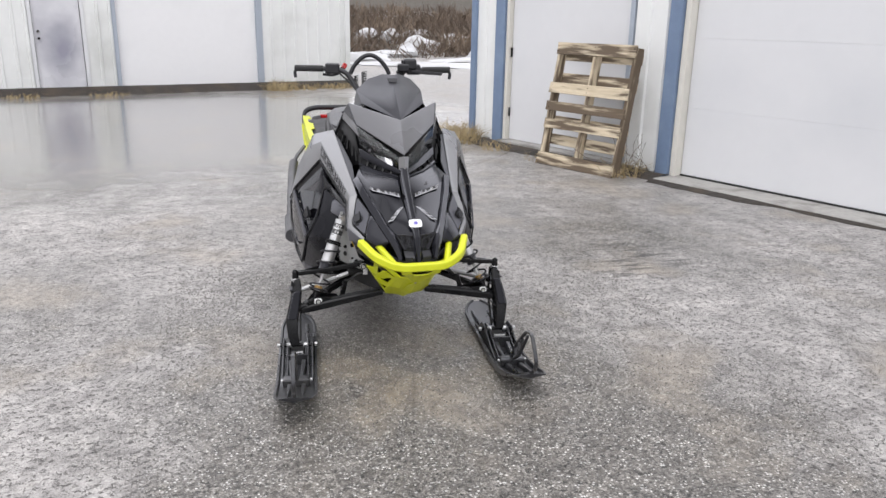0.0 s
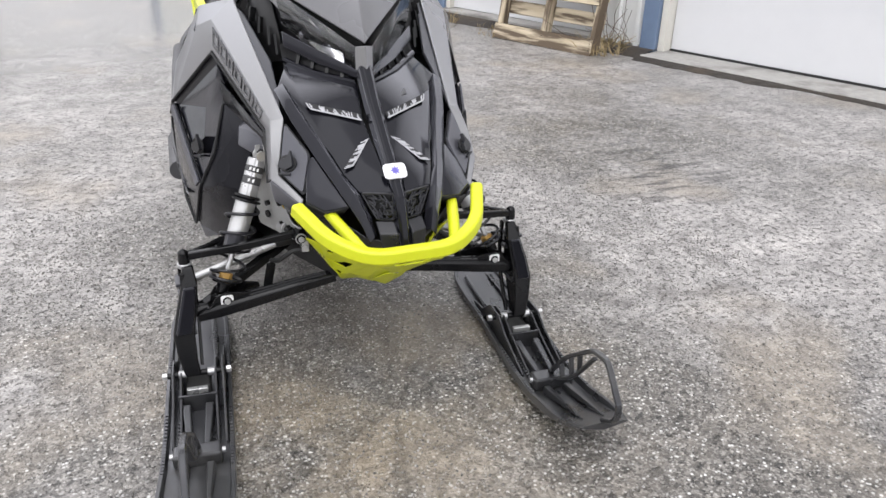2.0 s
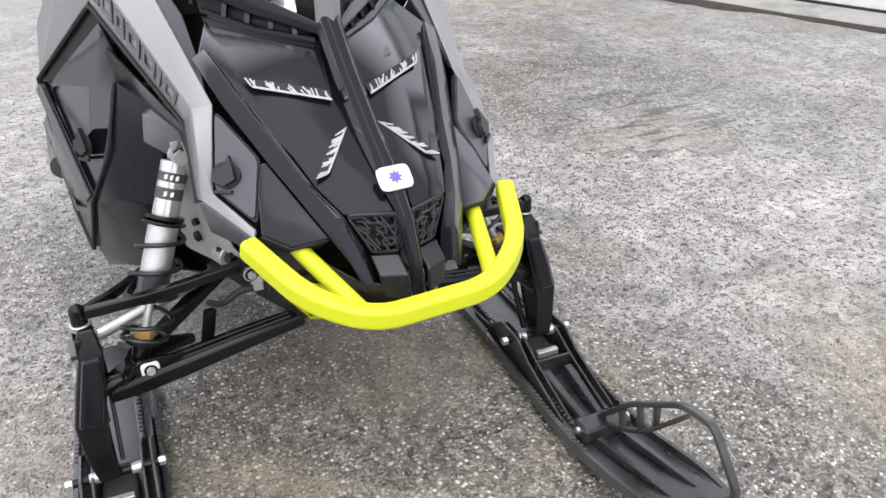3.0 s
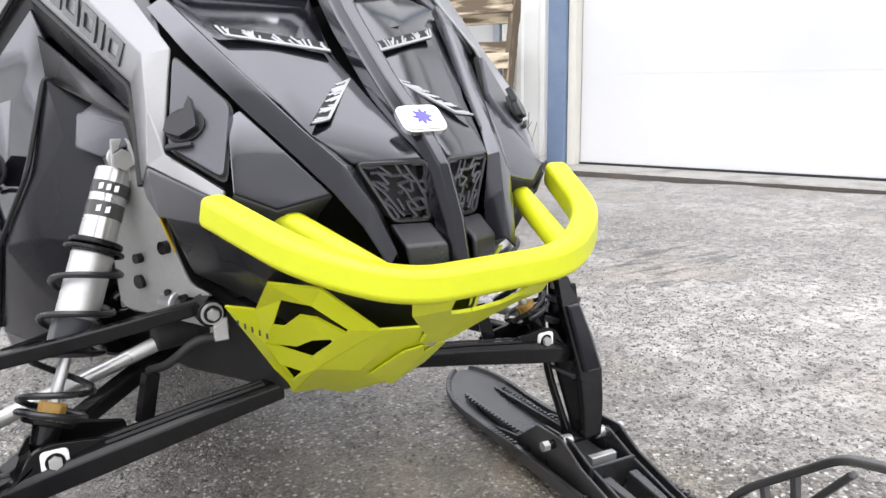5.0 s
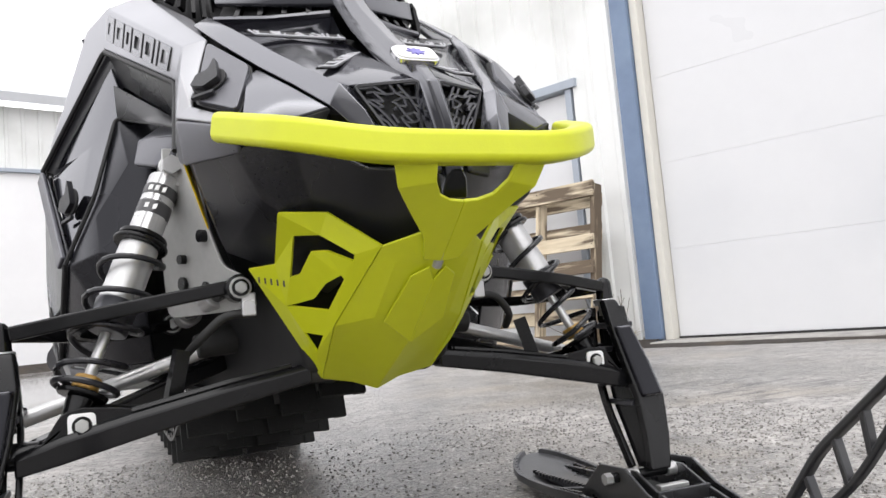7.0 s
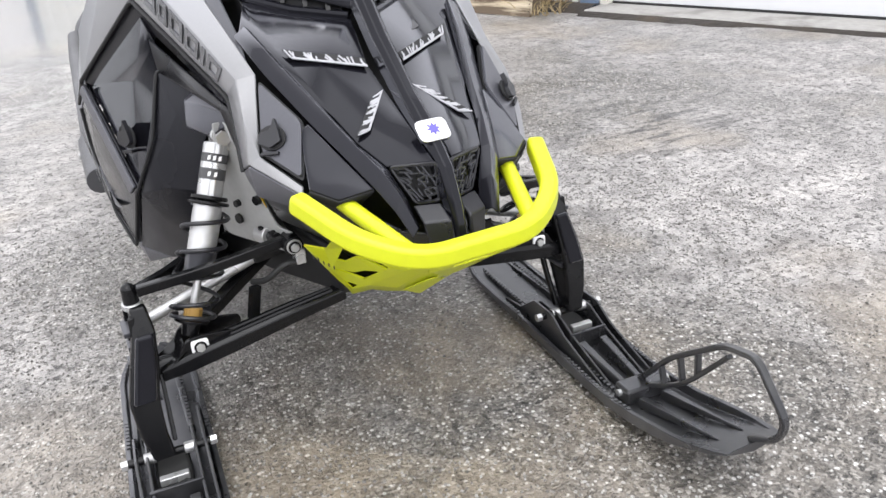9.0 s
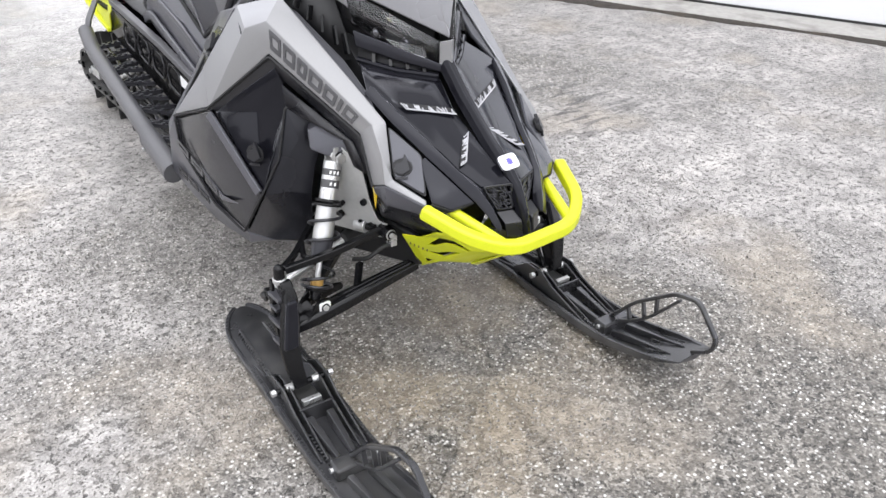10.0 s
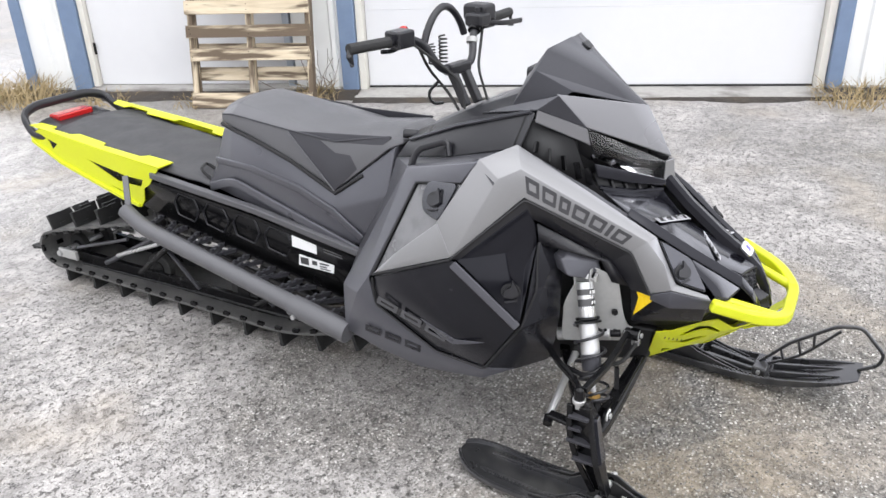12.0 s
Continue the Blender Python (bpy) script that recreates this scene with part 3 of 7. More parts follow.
# ---- workshop beside the yard ----
def workshop():
    b = thing("workshop_building", "white ribbed-metal workshop with blue trim and white overhead doors", "building", (2.228, 6.445, 0), kind="structure", turn=-67.4)
    wall_h = 5.4
    for x0, x1, z0 in ((-0.02, 0.35, 0), (0.51, 2.42, 2.14), (2.42, 2.84, 0), (2.98, 6.86, 4.55), (6.975, 13.0, 0)):
        part("wall", siding(x0, x1, z0, wall_h), SIDING, b)
    part("side_wall", block(-0.07, 0.11, 0.19, 10, 0, wall_h), SIDING, b)
    part("corner_trim", block(-0.11, -0.02, -0.035, 0.19, 0, wall_h), BLUETRIM, b, "blue corner trim", bevel=0.004)
    for x0, x1, top in ((0.35, 0.51, wall_h), (2.84, 2.98, wall_h), (6.86, 6.975, wall_h)):
        bm = block(x0, x1, -0.04, 0.17, 0, top)
        part("jamb_trim", bm, BLUETRIM, b, "blue door trim", bevel=0.005)
    part("header_trim", block(0.56, 2.46, -0.03, 0.1, 2.07, 2.14), GREYTRIM, b, "grey-blue door header", bevel=0.004)
    for x0, x1 in ((0.515, 0.565), (2.345, 2.40)):
        part("jamb", block(x0, x1, -0.01, 0.15, 0.06, 2.065), CREAM if x0 < 1 else GREYTRIM, b, bevel=0.003)
    for x0, x1, top in ((2.985, 3.045, 4.55), (6.795, 6.855, 4.55)):
        part("jamb", block(x0, x1, 0.0, 0.16, 0.03, top), CREAM, b, bevel=0.003)
    d = part("side_door", block(0.57, 2.34, 0.05, 0.1, 0.075, 2.06), DOORW, b, "plain white steel door", bevel=0.003)
    bm = bmesh.new()
    for z in (0.35, 1.05, 1.75):
        rod(bm, (0.574, 0.035, z), (0.574, 0.035, z + 0.1), 0.011)
    part("hinge", bm, STEEL, d)
    sectional_door(b, 3.05, 6.79, 0.045, 4.55, 7)
    part("door_seal", block(3.05, 6.79, 0.085, 0.14, 0.022, 0.0445), RUBBER, b, "black rubber seal under the overhead door")
    part("door_sill", block(0.51, 2.42, -0.10, 0.16, -0.02, 0.07), CONCRETE, b, "cracked concrete door sill", bevel=0.012)
    part("door_sill", block(2.98, 6.86, -0.24, 0.16, -0.02, 0.030), CONCRETE, b, "cracked concrete door sill", bevel=0.012)
    for x0, x1 in ((-0.09, 2.98), (6.86, 13.0)):
        part("foundation", block(x0, x1, -0.012, 0.17, -0.02, 0.055), CONCRETE, b)
    bm = bmesh.new()
    random.seed(5)
    for x0, x1, y0, rise in ((-0.3, 3.0, -0.145, 1.0), (2.98, 6.86, -0.235, 0.4), (6.84, 13, -0.145, 1.0)):
        k = 90
        top = []
        for i in range(k + 1):
            x = x0 + (x1 - x0) * i / k
            w = max(0.04, 0.12 + 0.16 * noise.noise((x * 2.1, 3.3, 0.5)) + 0.05 * noise.noise((x * 9, 1.3, 0.5)))
            top.append((bm.verts.new((x, y0 - w, -0.01)), bm.verts.new((x, y0 - w * 0.4, 0.003 + (0.025 + 0.02 * noise.noise((x * 4, 1, 1))) * rise)), bm.verts.new((x, y0 + 0.03, 0.010 + 0.035 * rise)), bm.verts.new((x, y0 + 0.13, 0.045 * rise - 0.005))))
        for p, q in zip(top, top[1:]):
            bm.faces.new((p[0], q[0], q[1], p[1]))
            bm.faces.new((p[1], q[1], q[2], p[2]))
            bm.faces.new((p[2], q[2], q[3], p[3]))
    part("dirt_strip", finish(bm), DARKSOIL, b, "strip of dark dirt and moss along the wall")
    part("roof", slab([(-0.3, -0.25, wall_h), (13.2, -0.25, wall_h), (13.2, 10.2, wall_h + 1.2), (-0.3, 10.2, wall_h + 1.2)], (0, 0, 0.12)), ROOF, b)
    m = b.matrix_world
    random.seed(11)
    for x, n, h, w in ((0.05, 330, 0.34, 0.34), (-0.45, 260, 0.30, 0.4), (-1.0, 200, 0.22, 0.4), (0.75, 90, 0.13, 0.25), (1.6, 70, 0.1, 0.3), (2.65, 120, 0.26, 0.2), (7.0, 240, 0.24, 0.35), (7.6, 160, 0.2, 0.4)):
        bm = clump(bmesh.new(), (0, 0, 0), n, h, w)
        g = part("dry_grass", bm, STRAW, None)
        g.location = m @ Vector((x, -0.3, 0.005))
        tagged(g, "tuft of dry straw-coloured grass at the wall's foot", "grass", kind="stuff")
    bm = bmesh.new()
    random.seed(3)
    for _ in range(16):
        p = Vector((random.uniform(-0.25, 0.2), random.uniform(-0.05, 0.05), 0))
        d = Vector((random.gauss(0, 0.6), random.gauss(0, 0.3), 1)).normalized()
        pts = [p]
        for _ in range(5):
            d = (d + Vector((random.gauss(0, 0.3), random.gauss(0, 0.3), random.gauss(0, 0.15)))).normalized()
            pts.append(pts[-1] + d * random.uniform(0.05, 0.12))
        sweep(bm, pts, 0.0022, 4)
    w = part("bramble", bm, TWIG, None)
    w.location = m @ Vector((2.72, -0.2, 0.01))
    tagged(w, "bare thin bramble stems beside the blue trim", "plant", kind="stuff")


workshop()


# ---- pallet leaning on the workshop ----
def pallet():
    p = new("wooden_pallet")
    tagged(p, "weathered wooden pallet leaning upright against the workshop door", "pallet")
    w, h = 1.02, 1.27

    def board(name, x0, x1, y0, y1, z0, z1):
        bm = block(x0 - (x0 + x1) / 2, x1 - (x0 + x1) / 2, y0 - (y0 + y1) / 2, y1 - (y0 + y1) / 2, z0 - (z0 + z1) / 2, z1 - (z0 + z1) / 2)
        for v in bm.verts:
            v.co += Vector([random.gauss(0, 0.0025) for _ in range(3)])
        o = part(name, bm, WOOD, p, smooth=False)
        o.location = ((x0 + x1) / 2, (y0 + y1) / 2, (z0 + z1) / 2)
        return o

    random.seed(8)
    for x in (0.0, w / 2 - 0.02, w - 0.04):
        o = board("stringer", -0.62, 0.62, 0.02, 0.11, 0, 0.04)
        o.rotation_euler, o.location = (0, radians(-90), 0), (x + 0.02, 0.065, h / 2)
    rows = ((0.0, 0.125), (0.385, 0.485), (0.57, 0.665), (0.75, 0.86), (1.15, 1.27))
    for z0, z1 in rows:
        board("deck_board", -0.005 + random.uniform(-0.01, 0.01), w + random.uniform(-0.01, 0.01), -0.002, 0.019, z0, z1)
    for z0, z1 in ((0.03, 0.12), (0.22, 0.33), (0.42, 0.52), (0.83, 0.97), (1.1, 1.2)):
        board("back_board", 0, w, 0.111, 0.13, z0, z1)
    bm = bmesh.new()
    for z0, z1 in rows:
        for x in (0.02, w / 2, w - 0.02):
            for k in (0.3, 0.7):
                rod(bm, (x + random.uniform(-0.008, 0.008), -0.004, z0 + (z1 - z0) * k), (x, 0.01, z0 + (z1 - z0) * k), 0.004, sides=6)
    tagged(part("nail", bm, STEEL, p), kind="stuff")
    p.matrix_world = pose(2.379, 4.691, 0.004, 0, 0, -66.3) @ pose(0, 0, 0, -10.4, 0, 0)


pallet()


# ---- long shed across the yard ----
def shed():
    b = thing("metal_shed", "long white ribbed-metal shed with a large white door", "building", (-0.25, 13.74, 0), kind="structure", turn=16.5)
    top = 4.4
    for x0, x1, z0 in ((0.08, 2.0, 0), (-2.76, 0.08, 3.36), (-3.235, -2.76, 0), (-4.157, -3.235, 2.12), (-24, -4.157, 0)):
        part("wall", siding(x0, x1, z0, top, pitch=0.255, depth=0.026), SIDING, b)
    for x0, x1 in ((-0.04, 0.08), (-2.77, -2.70)):
        part("jamb_trim", block(x0, x1, -0.045, 0.16, 0.0, 3.30), GREYTRIM, b, "grey-blue door trim", bevel=0.004)
    part("header_trim", block(-2.77, 0.08, -0.05, 0.16, 3.30, 3.36), GREYTRIM, b, bevel=0.004)
    part("corner_trim", block(1.92, 2.03, -0.04, 0.2, 0.0, top), SIDING, b, bevel=0.004)
    part("sliding_door", block(-2.70, -0.04, 0.03, 0.09, 0.1, 3.30), SHEDW, b, "plain white door leaf", bevel=0.004)
    part("door_frame", block(-4.157, -4.095, -0.03, 0.1, 0, 2.12), DOORW, b, bevel=0.004)
    part("door_frame", block(-3.30, -3.235, -0.03, 0.1, 0, 2.12), DOORW, b, bevel=0.004)
    part("door_frame", block(-4.095, -3.30, -0.03, 0.1, 2.05, 2.12), DOORW, b, bevel=0.004)
    d = part("side_door", block(-4.09, -3.305, 0.02, 0.07, 0.05, 2.045), SMUDGE, b, "white steel door with grey smudges", bevel=0.004)
    bm = rod(bmesh.new(), (-4.02, 0.02, 1.0), (-4.02, -0.05, 1.0), 0.022)
    rod(bm, (-4.02, 0.02, 1.12), (-4.02, -0.015, 1.12), 0.02)
    part("door_knob", bm, STEEL, d)
    part("foundation", block(-24, 2.03, -0.07, 0.16, -0.02, 0.085), CONCRETE, b)
    part("door_gap", block(-4.10, -4.088, 0.0, 0.05, 0.05, 2.05), DEEP, b)
    part("door_gap", block(-3.307, -3.295, 0.0, 0.05, 0.05, 2.05), DEEP, b)
    part("side_wall", block(1.84, 2.01, 0.2, 8.2, 0, top), SIDING, b)
    part("roof", slab([(-24.3, -0.35, top), (2.4, -0.35, top), (2.4, 8.3, top + 3.3), (-24.3, 8.3, top + 3.3)], (0, 0, 0.16)), ROOF, b)
    m = b.matrix_world
    random.seed(21)
    for x, n, h in ((0.30, 260, 0.28), (0.8, 120, 0.18), (1.5, 200, 0.2), (-3.0, 90, 0.1), (-4.4, 90, 0.12), (-6.0, 120, 0.16), (-8.5, 120, 0.18)):
        g = part("dry_grass", clump(bmesh.new(), (0, 0, 0), n, h, 0.4, width=0.008), STRAW, None)
        g.location = m @ Vector((x, -0.35, 0.003))
        tagged(g, "low tuft of dry brown grass at the shed's foot", "grass", kind="stuff")
    bm = bmesh.new()
    prev = None
    for i in range(90):
        x = -24 + 26.1 * i / 89
        w = 0.3 + 0.12 * noise.noise((x * 1.3, 7, 2))
        row = (bm.verts.new((x, -0.08 - w, -0.01)), bm.verts.new((x, -0.08 - w * 0.4, 0.08 + 0.05 * noise.noise((x * 0.7, 3, 9)))), bm.verts.new((x, -0.06, 0.135)))
        if prev:
            bm.faces.new((prev[0], row[0], row[1], prev[1]))
            bm.faces.new((prev[1], row[1], row[2], prev[2]))
        prev = row
    part("dirt_strip", finish(bm), DARKSOIL, b, "strip of dark wet dirt along the wall")


shed()


# ---- bank with brush and old snow behind the yard ----
def bank():
    bm = bmesh.new()
    n = 50
    rows = []
    for j in range(14):
        y = 24 + j * 4.5
        rows.append([bm.verts.new((-30 + 80 * i / n, y, -0.15 + max(0, j - 1) * 0.32 + 0.35 * noise.noise((i * 0.4, j * 0.5, 1.0)) * min(1, j / 2))) for i in range(n + 1)])
    for a, b in zip(rows, rows[1:]):
        for i in range(n):
            bm.faces.new((a[i], a[i + 1], b[i + 1], b[i]))
    g = part("bank", finish(bm), SOIL, None)
    tagged(g, "rough brown bank beyond the yard", "ground", kind="structure")
    random.seed(31)
    brush = bmesh.new()
    for _ in range(1800):
        x, y = random.uniform(-6, 22), random.uniform(26, 52)
        if noise.noise((x * 0.35, y * 0.3, 5.0)) < -0.22:
            continue
        z = max(0, (y - 28) / 4.5) * 0.32 - 0.2
        h = random.uniform(0.5, 1.1) + 0.7 * max(0.0, noise.noise((x * 0.5, y * 0.4, 9.0)))
        for _ in range(14):
            d = Vector((random.gauss(0, 0.8), random.gauss(0, 0.8), 0.9)).normalized()
            p = Vector((x + random.gauss(0, 0.4), y + random.gauss(0, 0.4), z + random.uniform(0, 0.3)))
            side = Vector((random.gauss(0, 1), random.gauss(0, 1), random.gauss(0, 0.5))).normalized() * random.uniform(0.012, 0.035)
            e = p + d * h
            v = [brush.verts.new(p - side * 0.4), brush.verts.new(p + side * 0.4), brush.verts.new(p.lerp(e, 0.6) + side), brush.verts.new(e), brush.verts.new(p.lerp(e, 0.6) - side)]
            brush.faces.new(v)
    tagged(part("brush", brush, TWIG, None), "leafless brown brush on the bank", "shrubs", kind="stuff")
    random.seed(41)
    snow = bmesh.new()
    for x, y, w, d, h in [(4.2, 22.5, 2.2, 1.0, 0.14), (6.6, 21.5, 2.0, 1.2, 0.18), (3.3, 25.5, 1.4, 1.2, 0.5), (5.2, 27.5, 1.0, 0.6, 0.35), (6.8, 30, 0.9, 0.8, 0.9), (8.5, 24.5, 2.5, 1.2, 0.25), (4.6, 36, 1.2, 1.0, 0.35), (8.6, 38, 0.9, 1.0, 0.4), (9.5, 52, 3.2, 1.0, 0.9), (12.5, 53, 2.2, 1.0, 0.8)] + [(random.uniform(2, 12), random.uniform(24, 40), random.uniform(0.3, 0.8), random.uniform(0.3, 0.7), random.uniform(0.3, 1.1)) for _ in range(14)]:
        v = bmesh.ops.create_icosphere(snow, subdivisions=3, radius=1)["verts"]
        for k in v:
            c = k.co
            c *= 1 + 0.35 * noise.noise(c * 1.7 + Vector((x, y, 0)))
            k.co = Vector((x + c.x * w, y + c.y * d, max(-0.05, c.z * h * 0.55 + max(0, (y - 26) / 4.5) * 0.25)))
    tagged(part("snow_patches", snow, SNOW, None), "old melting snow heaps along the bank", "snow", kind="stuff")


bank()


def far_house(x, y, w, d, z, h):
    hs = thing("far_house", "pale distant house beyond the brush", "house", (x, y, z), kind="structure")
    part("wall", block(-w / 2, w / 2, 0, d, -2, h), HOUSE, hs)
    part("roof", slab([(-w / 2 - 0.3, -0.3, h), (-w / 2 - 0.3, d + 0.3, h), (-w / 2 - 0.3, d / 2, h + 1.6)], (w + 0.6, 0, 0)), ROOF, hs)
    for k in (-0.28, 0.2):
        part("window", block(k * w, k * w + 0.9, -0.03, 0.02, 0.9, 2.0), DEEP, hs)


far_house(17.5, 85, 5.5, 6, 2.6, 3.2)
far_house(24.5, 88, 4.0, 6, 2.6, 3.4)


def dark_surround():
    """A plain far wall, unseen, added to close the yard behind the camera and darken reflections."""
    bm = bmesh.new()
    prev = None
    for i in range(181):
        a = radians(150 + i * 1.35)
        r = 46 + 5 * noise.noise((i * 0.05, 2, 1))
        h = 3.6 + 1.4 * noise.noise((i * 0.35, 0.5, 4)) + 0.9 * noise.noise((i * 1.3, 3, 2))
        x, y = r * math.cos(a), r * math.sin(a)
        row = (bm.verts.new((x, y, -0.2)), bm.verts.new((x * 1.03, y * 1.03, h * 0.6)), bm.verts.new((x * 1.07, y * 1.07, h)))
        if prev:
            bm.faces.new((prev[0], row[0], row[1], prev[1]))
            bm.faces.new((prev[1], row[1], row[2], prev[2]))
        prev = row
    t = part("backdrop", finish(bm), SURROUND, None)
    tagged(t, "unseen dark backdrop added round the yard to darken reflections", "trees", kind="structure")


dark_surround()


# ---- snowmobile: nose towards -y, its middle on x = 0 ----
sled = thing("snowmobile", "black and grey mountain snowmobile with lime-yellow bumper and skid plate", "snowmobile")
CORE = (0, 0.55, 0.62)


def both(fn):
    for s in (-1, 1):
        fn(s)


# -- side bodywork --
def side_body(s):
    # satin fairing: rear shoulder, lettered band, knee and the arm that runs down past the hood wedge
    v = [(0.256, 0.578, 0.968), (0.337, 0.655, 0.940), (0.413, 0.750, 0.768), (0.432, 0.697, 0.678), (0.326, 0.527, 0.846),
         (0.244, 0.252, 0.708), (0.207, 0.196, 0.748), (0.318, 0.540, 0.922), (0.236, 0.212, 0.742), (0.352, 0.592, 0.898),
         (0.239, 0.127, 0.637), (0.257, 0.134, 0.624), (0.206, 0.038, 0.592), (0.199, 0.050, 0.602), (0.254, 0.188, 0.600), (0.246, 0.160, 0.690)]
    polys = [(0, 1, 9, 7), (1, 2, 3, 9), (9, 3, 4), (7, 9, 4), (0, 7, 8, 6), (7, 4, 5, 8), (6, 8, 15, 10), (8, 5, 15), (5, 14, 11, 15), (10, 15, 11), (10, 11, 12, 13)]
    f = part("side_fairing", faces(v, polys, s, CORE), GREY, sled, "satin titanium-grey side fairing", solid=0.006, bevel=0.007, segments=3, soft=True)
    letters(f, s)
    a, b, c = Vector((0.333 * s, 0.655, 0.924)), Vector((0.354 * s, 0.598, 0.888)), Vector((0.350 * s, 0.602, 0.874))
    n = (b - a).cross(c - a).normalized()
    n = n if n.x * s > 0 else -n
    part("scoop_mark", slab([a + n * 0.004, b + n * 0.004, c + n * 0.004], n * 0.003), CHAR, f)
    # charcoal foot under the arm, above the bumper's end
    v = [(0.257, 0.135, 0.621), (0.206, 0.037, 0.589), (0.200, 0.046, 0.560), (0.250, 0.136, 0.566), (0.254, 0.188, 0.597), (0.250, 0.190, 0.580)]
    part("fairing_foot", faces(v, [(0, 1, 2, 3), (0, 3, 5, 4)], s, (0, 0.3, 0.6)), FRAME, sled, "charcoal foot of the side fairing", solid=0.006, bevel=0.006, segments=3, soft=True)
    # recessed lip under the fairing's opening
    v = [(0.323, 0.527, 0.843), (0.243, 0.253, 0.705), (0.252, 0.190, 0.592), (0.224, 0.250, 0.585), (0.226, 0.310, 0.662), (0.300, 0.505, 0.775), (0.430, 0.697, 0.676), (0.392, 0.652, 0.650)]
    part("fairing_lip", faces(v, [(0, 1, 4, 5), (1, 2, 3, 4), (0, 5, 7, 6)], s, CORE), SATIN, sled, solid=0.005, bevel=0.005, segments=3, soft=True)
    # rear wing: a raised spear that points back along the door's upper edge
    v = [(0.411, 0.749, 0.766), (0.432, 0.698, 0.680), (0.438, 0.958, 0.578), (0.420, 0.886, 0.652), (0.428, 0.775, 0.672), (0.437, 0.925, 0.600)]
    part("wing_panel", faces(v, [(0, 4, 5, 3), (0, 1, 4), (4, 1, 2, 5), (3, 5, 2)], s, CORE), GREY, sled, solid=0.005, bevel=0.006, segments=3, soft=True)
    # outer side frame, one moulding round the window and under the door
    v = [(0.250, 0.935, 0.858), (0.418, 1.088, 0.505), (0.432, 1.085, 0.350), (0.420, 0.970, 0.302), (0.405, 0.823, 0.266), (0.395, 0.620, 0.283), (0.360, 0.535, 0.320),
         (0.404, 0.606, 0.328), (0.428, 0.760, 0.356), (0.434, 0.962, 0.470), (0.436, 0.978, 0.562), (0.300, 0.880, 0.830), (0.362, 0.700, 0.874), (0.328, 0.655, 0.936), (0.442, 1.020, 0.500), (0.270, 0.925, 0.858), (0.345, 0.66, 0.932)]
    polys = [(0, 1, 14, 15), (15, 14, 10, 11), (1, 2, 14), (14, 2, 9), (14, 9, 10), (2, 3, 8, 9), (3, 4, 8), (4, 5, 7, 8), (5, 6, 7), (0, 15, 16, 13), (15, 11, 12, 16)]
    part("side_frame", faces(v, polys, s, CORE), FRAME, sled, "charcoal outer side frame", solid=0.008, bevel=0.009, segments=3, soft=True)
    v = [(0.296, 0.874, 0.824), (0.356, 0.700, 0.868), (0.400, 0.745, 0.760), (0.413, 0.890, 0.648), (0.428, 0.960, 0.568)]
    part("side_window", faces(v, [(0, 1, 2, 3, 4)], s, CORE), PALE, sled, "glossy silver panel in the side frame", solid=0.004, bevel=0.002)
    pocket = rounded([(0.322, 0.822, 0.848), (0.358, 0.705, 0.868), (0.402, 0.748, 0.765), (0.372, 0.815, 0.775), (0.340, 0.835, 0.805)], 0.02, 3, True)
    n = Vector((0.8 * s, 0.15, 0.5)).normalized()
    part("window_pocket", slab([Vector((p.x * s, p.y, p.z)) - n * 0.001 for p in pocket], n * 0.006), GLOSS, sled, bevel=0.002)
    knob(s, (0.368, 0.775, 0.815), (0.85, 0.1, 0.45), 0.03)
    # doors: a plain lower facet, a hollow triangle with the fastener, and a ridge between them
    v = [(0.433, 0.962, 0.562), (0.431, 0.698, 0.672), (0.431, 0.676, 0.660), (0.396, 0.504, 0.490), (0.414, 0.606, 0.338), (0.428, 0.756, 0.364), (0.434, 0.955, 0.478), (0.440, 0.760, 0.500)]
    polys = [(0, 1, 7), (0, 7, 6), (1, 2, 7), (2, 3, 7), (3, 4, 7), (4, 5, 7), (5, 6, 7)]
    part("side_door", faces(v, polys, s, CORE), DOOR, sled, "satin black side door", solid=0.012, bevel=0.010, segments=3, soft=True)
    v = [(0.318, 0.520, 0.812), (0.420, 0.688, 0.668), (0.418, 0.668, 0.655), (0.388, 0.508, 0.496), (0.306, 0.494, 0.715), (0.306, 0.500, 0.765), (0.352, 0.560, 0.690), (0.330, 0.520, 0.640)]
    part("vent_panel", faces(v, [(0, 1, 6, 5), (1, 2, 6), (2, 3, 7, 6), (3, 4, 7), (4, 5, 6, 7)], s, CORE), GLOSS, sled, "gloss black hollow panel", solid=0.004, bevel=0.006, segments=3, soft=True)
    knob(s, (0.386, 0.536, 0.592), (0.9, -0.42, 0.1), 0.030)
    a, b = Vector((0.437 * s, 0.690, 0.664)), Vector((0.403 * s, 0.508, 0.492))
    bm = sweep(bmesh.new(), [a, b], (0.012, 0.004), 4, up=(s, -0.3, 0.2), square=True)
    part("door_ridge", finish(bm), FRAME, sled, bevel=0.003)
    # a shallow scoop pressed into the door below the printed words
    v = [(0.4290 + 0.05 * (y - 0.7) + 0.055 * (z - 0.42), y, z) for y, z in ((0.700, 0.400), (0.745, 0.420), (0.800, 0.465), (0.690, 0.418), (0.600, 0.430), (0.650, 0.412))]
    part("door_arrow", slab(mir(v, s), (0.0030 * s, 0, 0)), FRAME, sled, bevel=0.001)
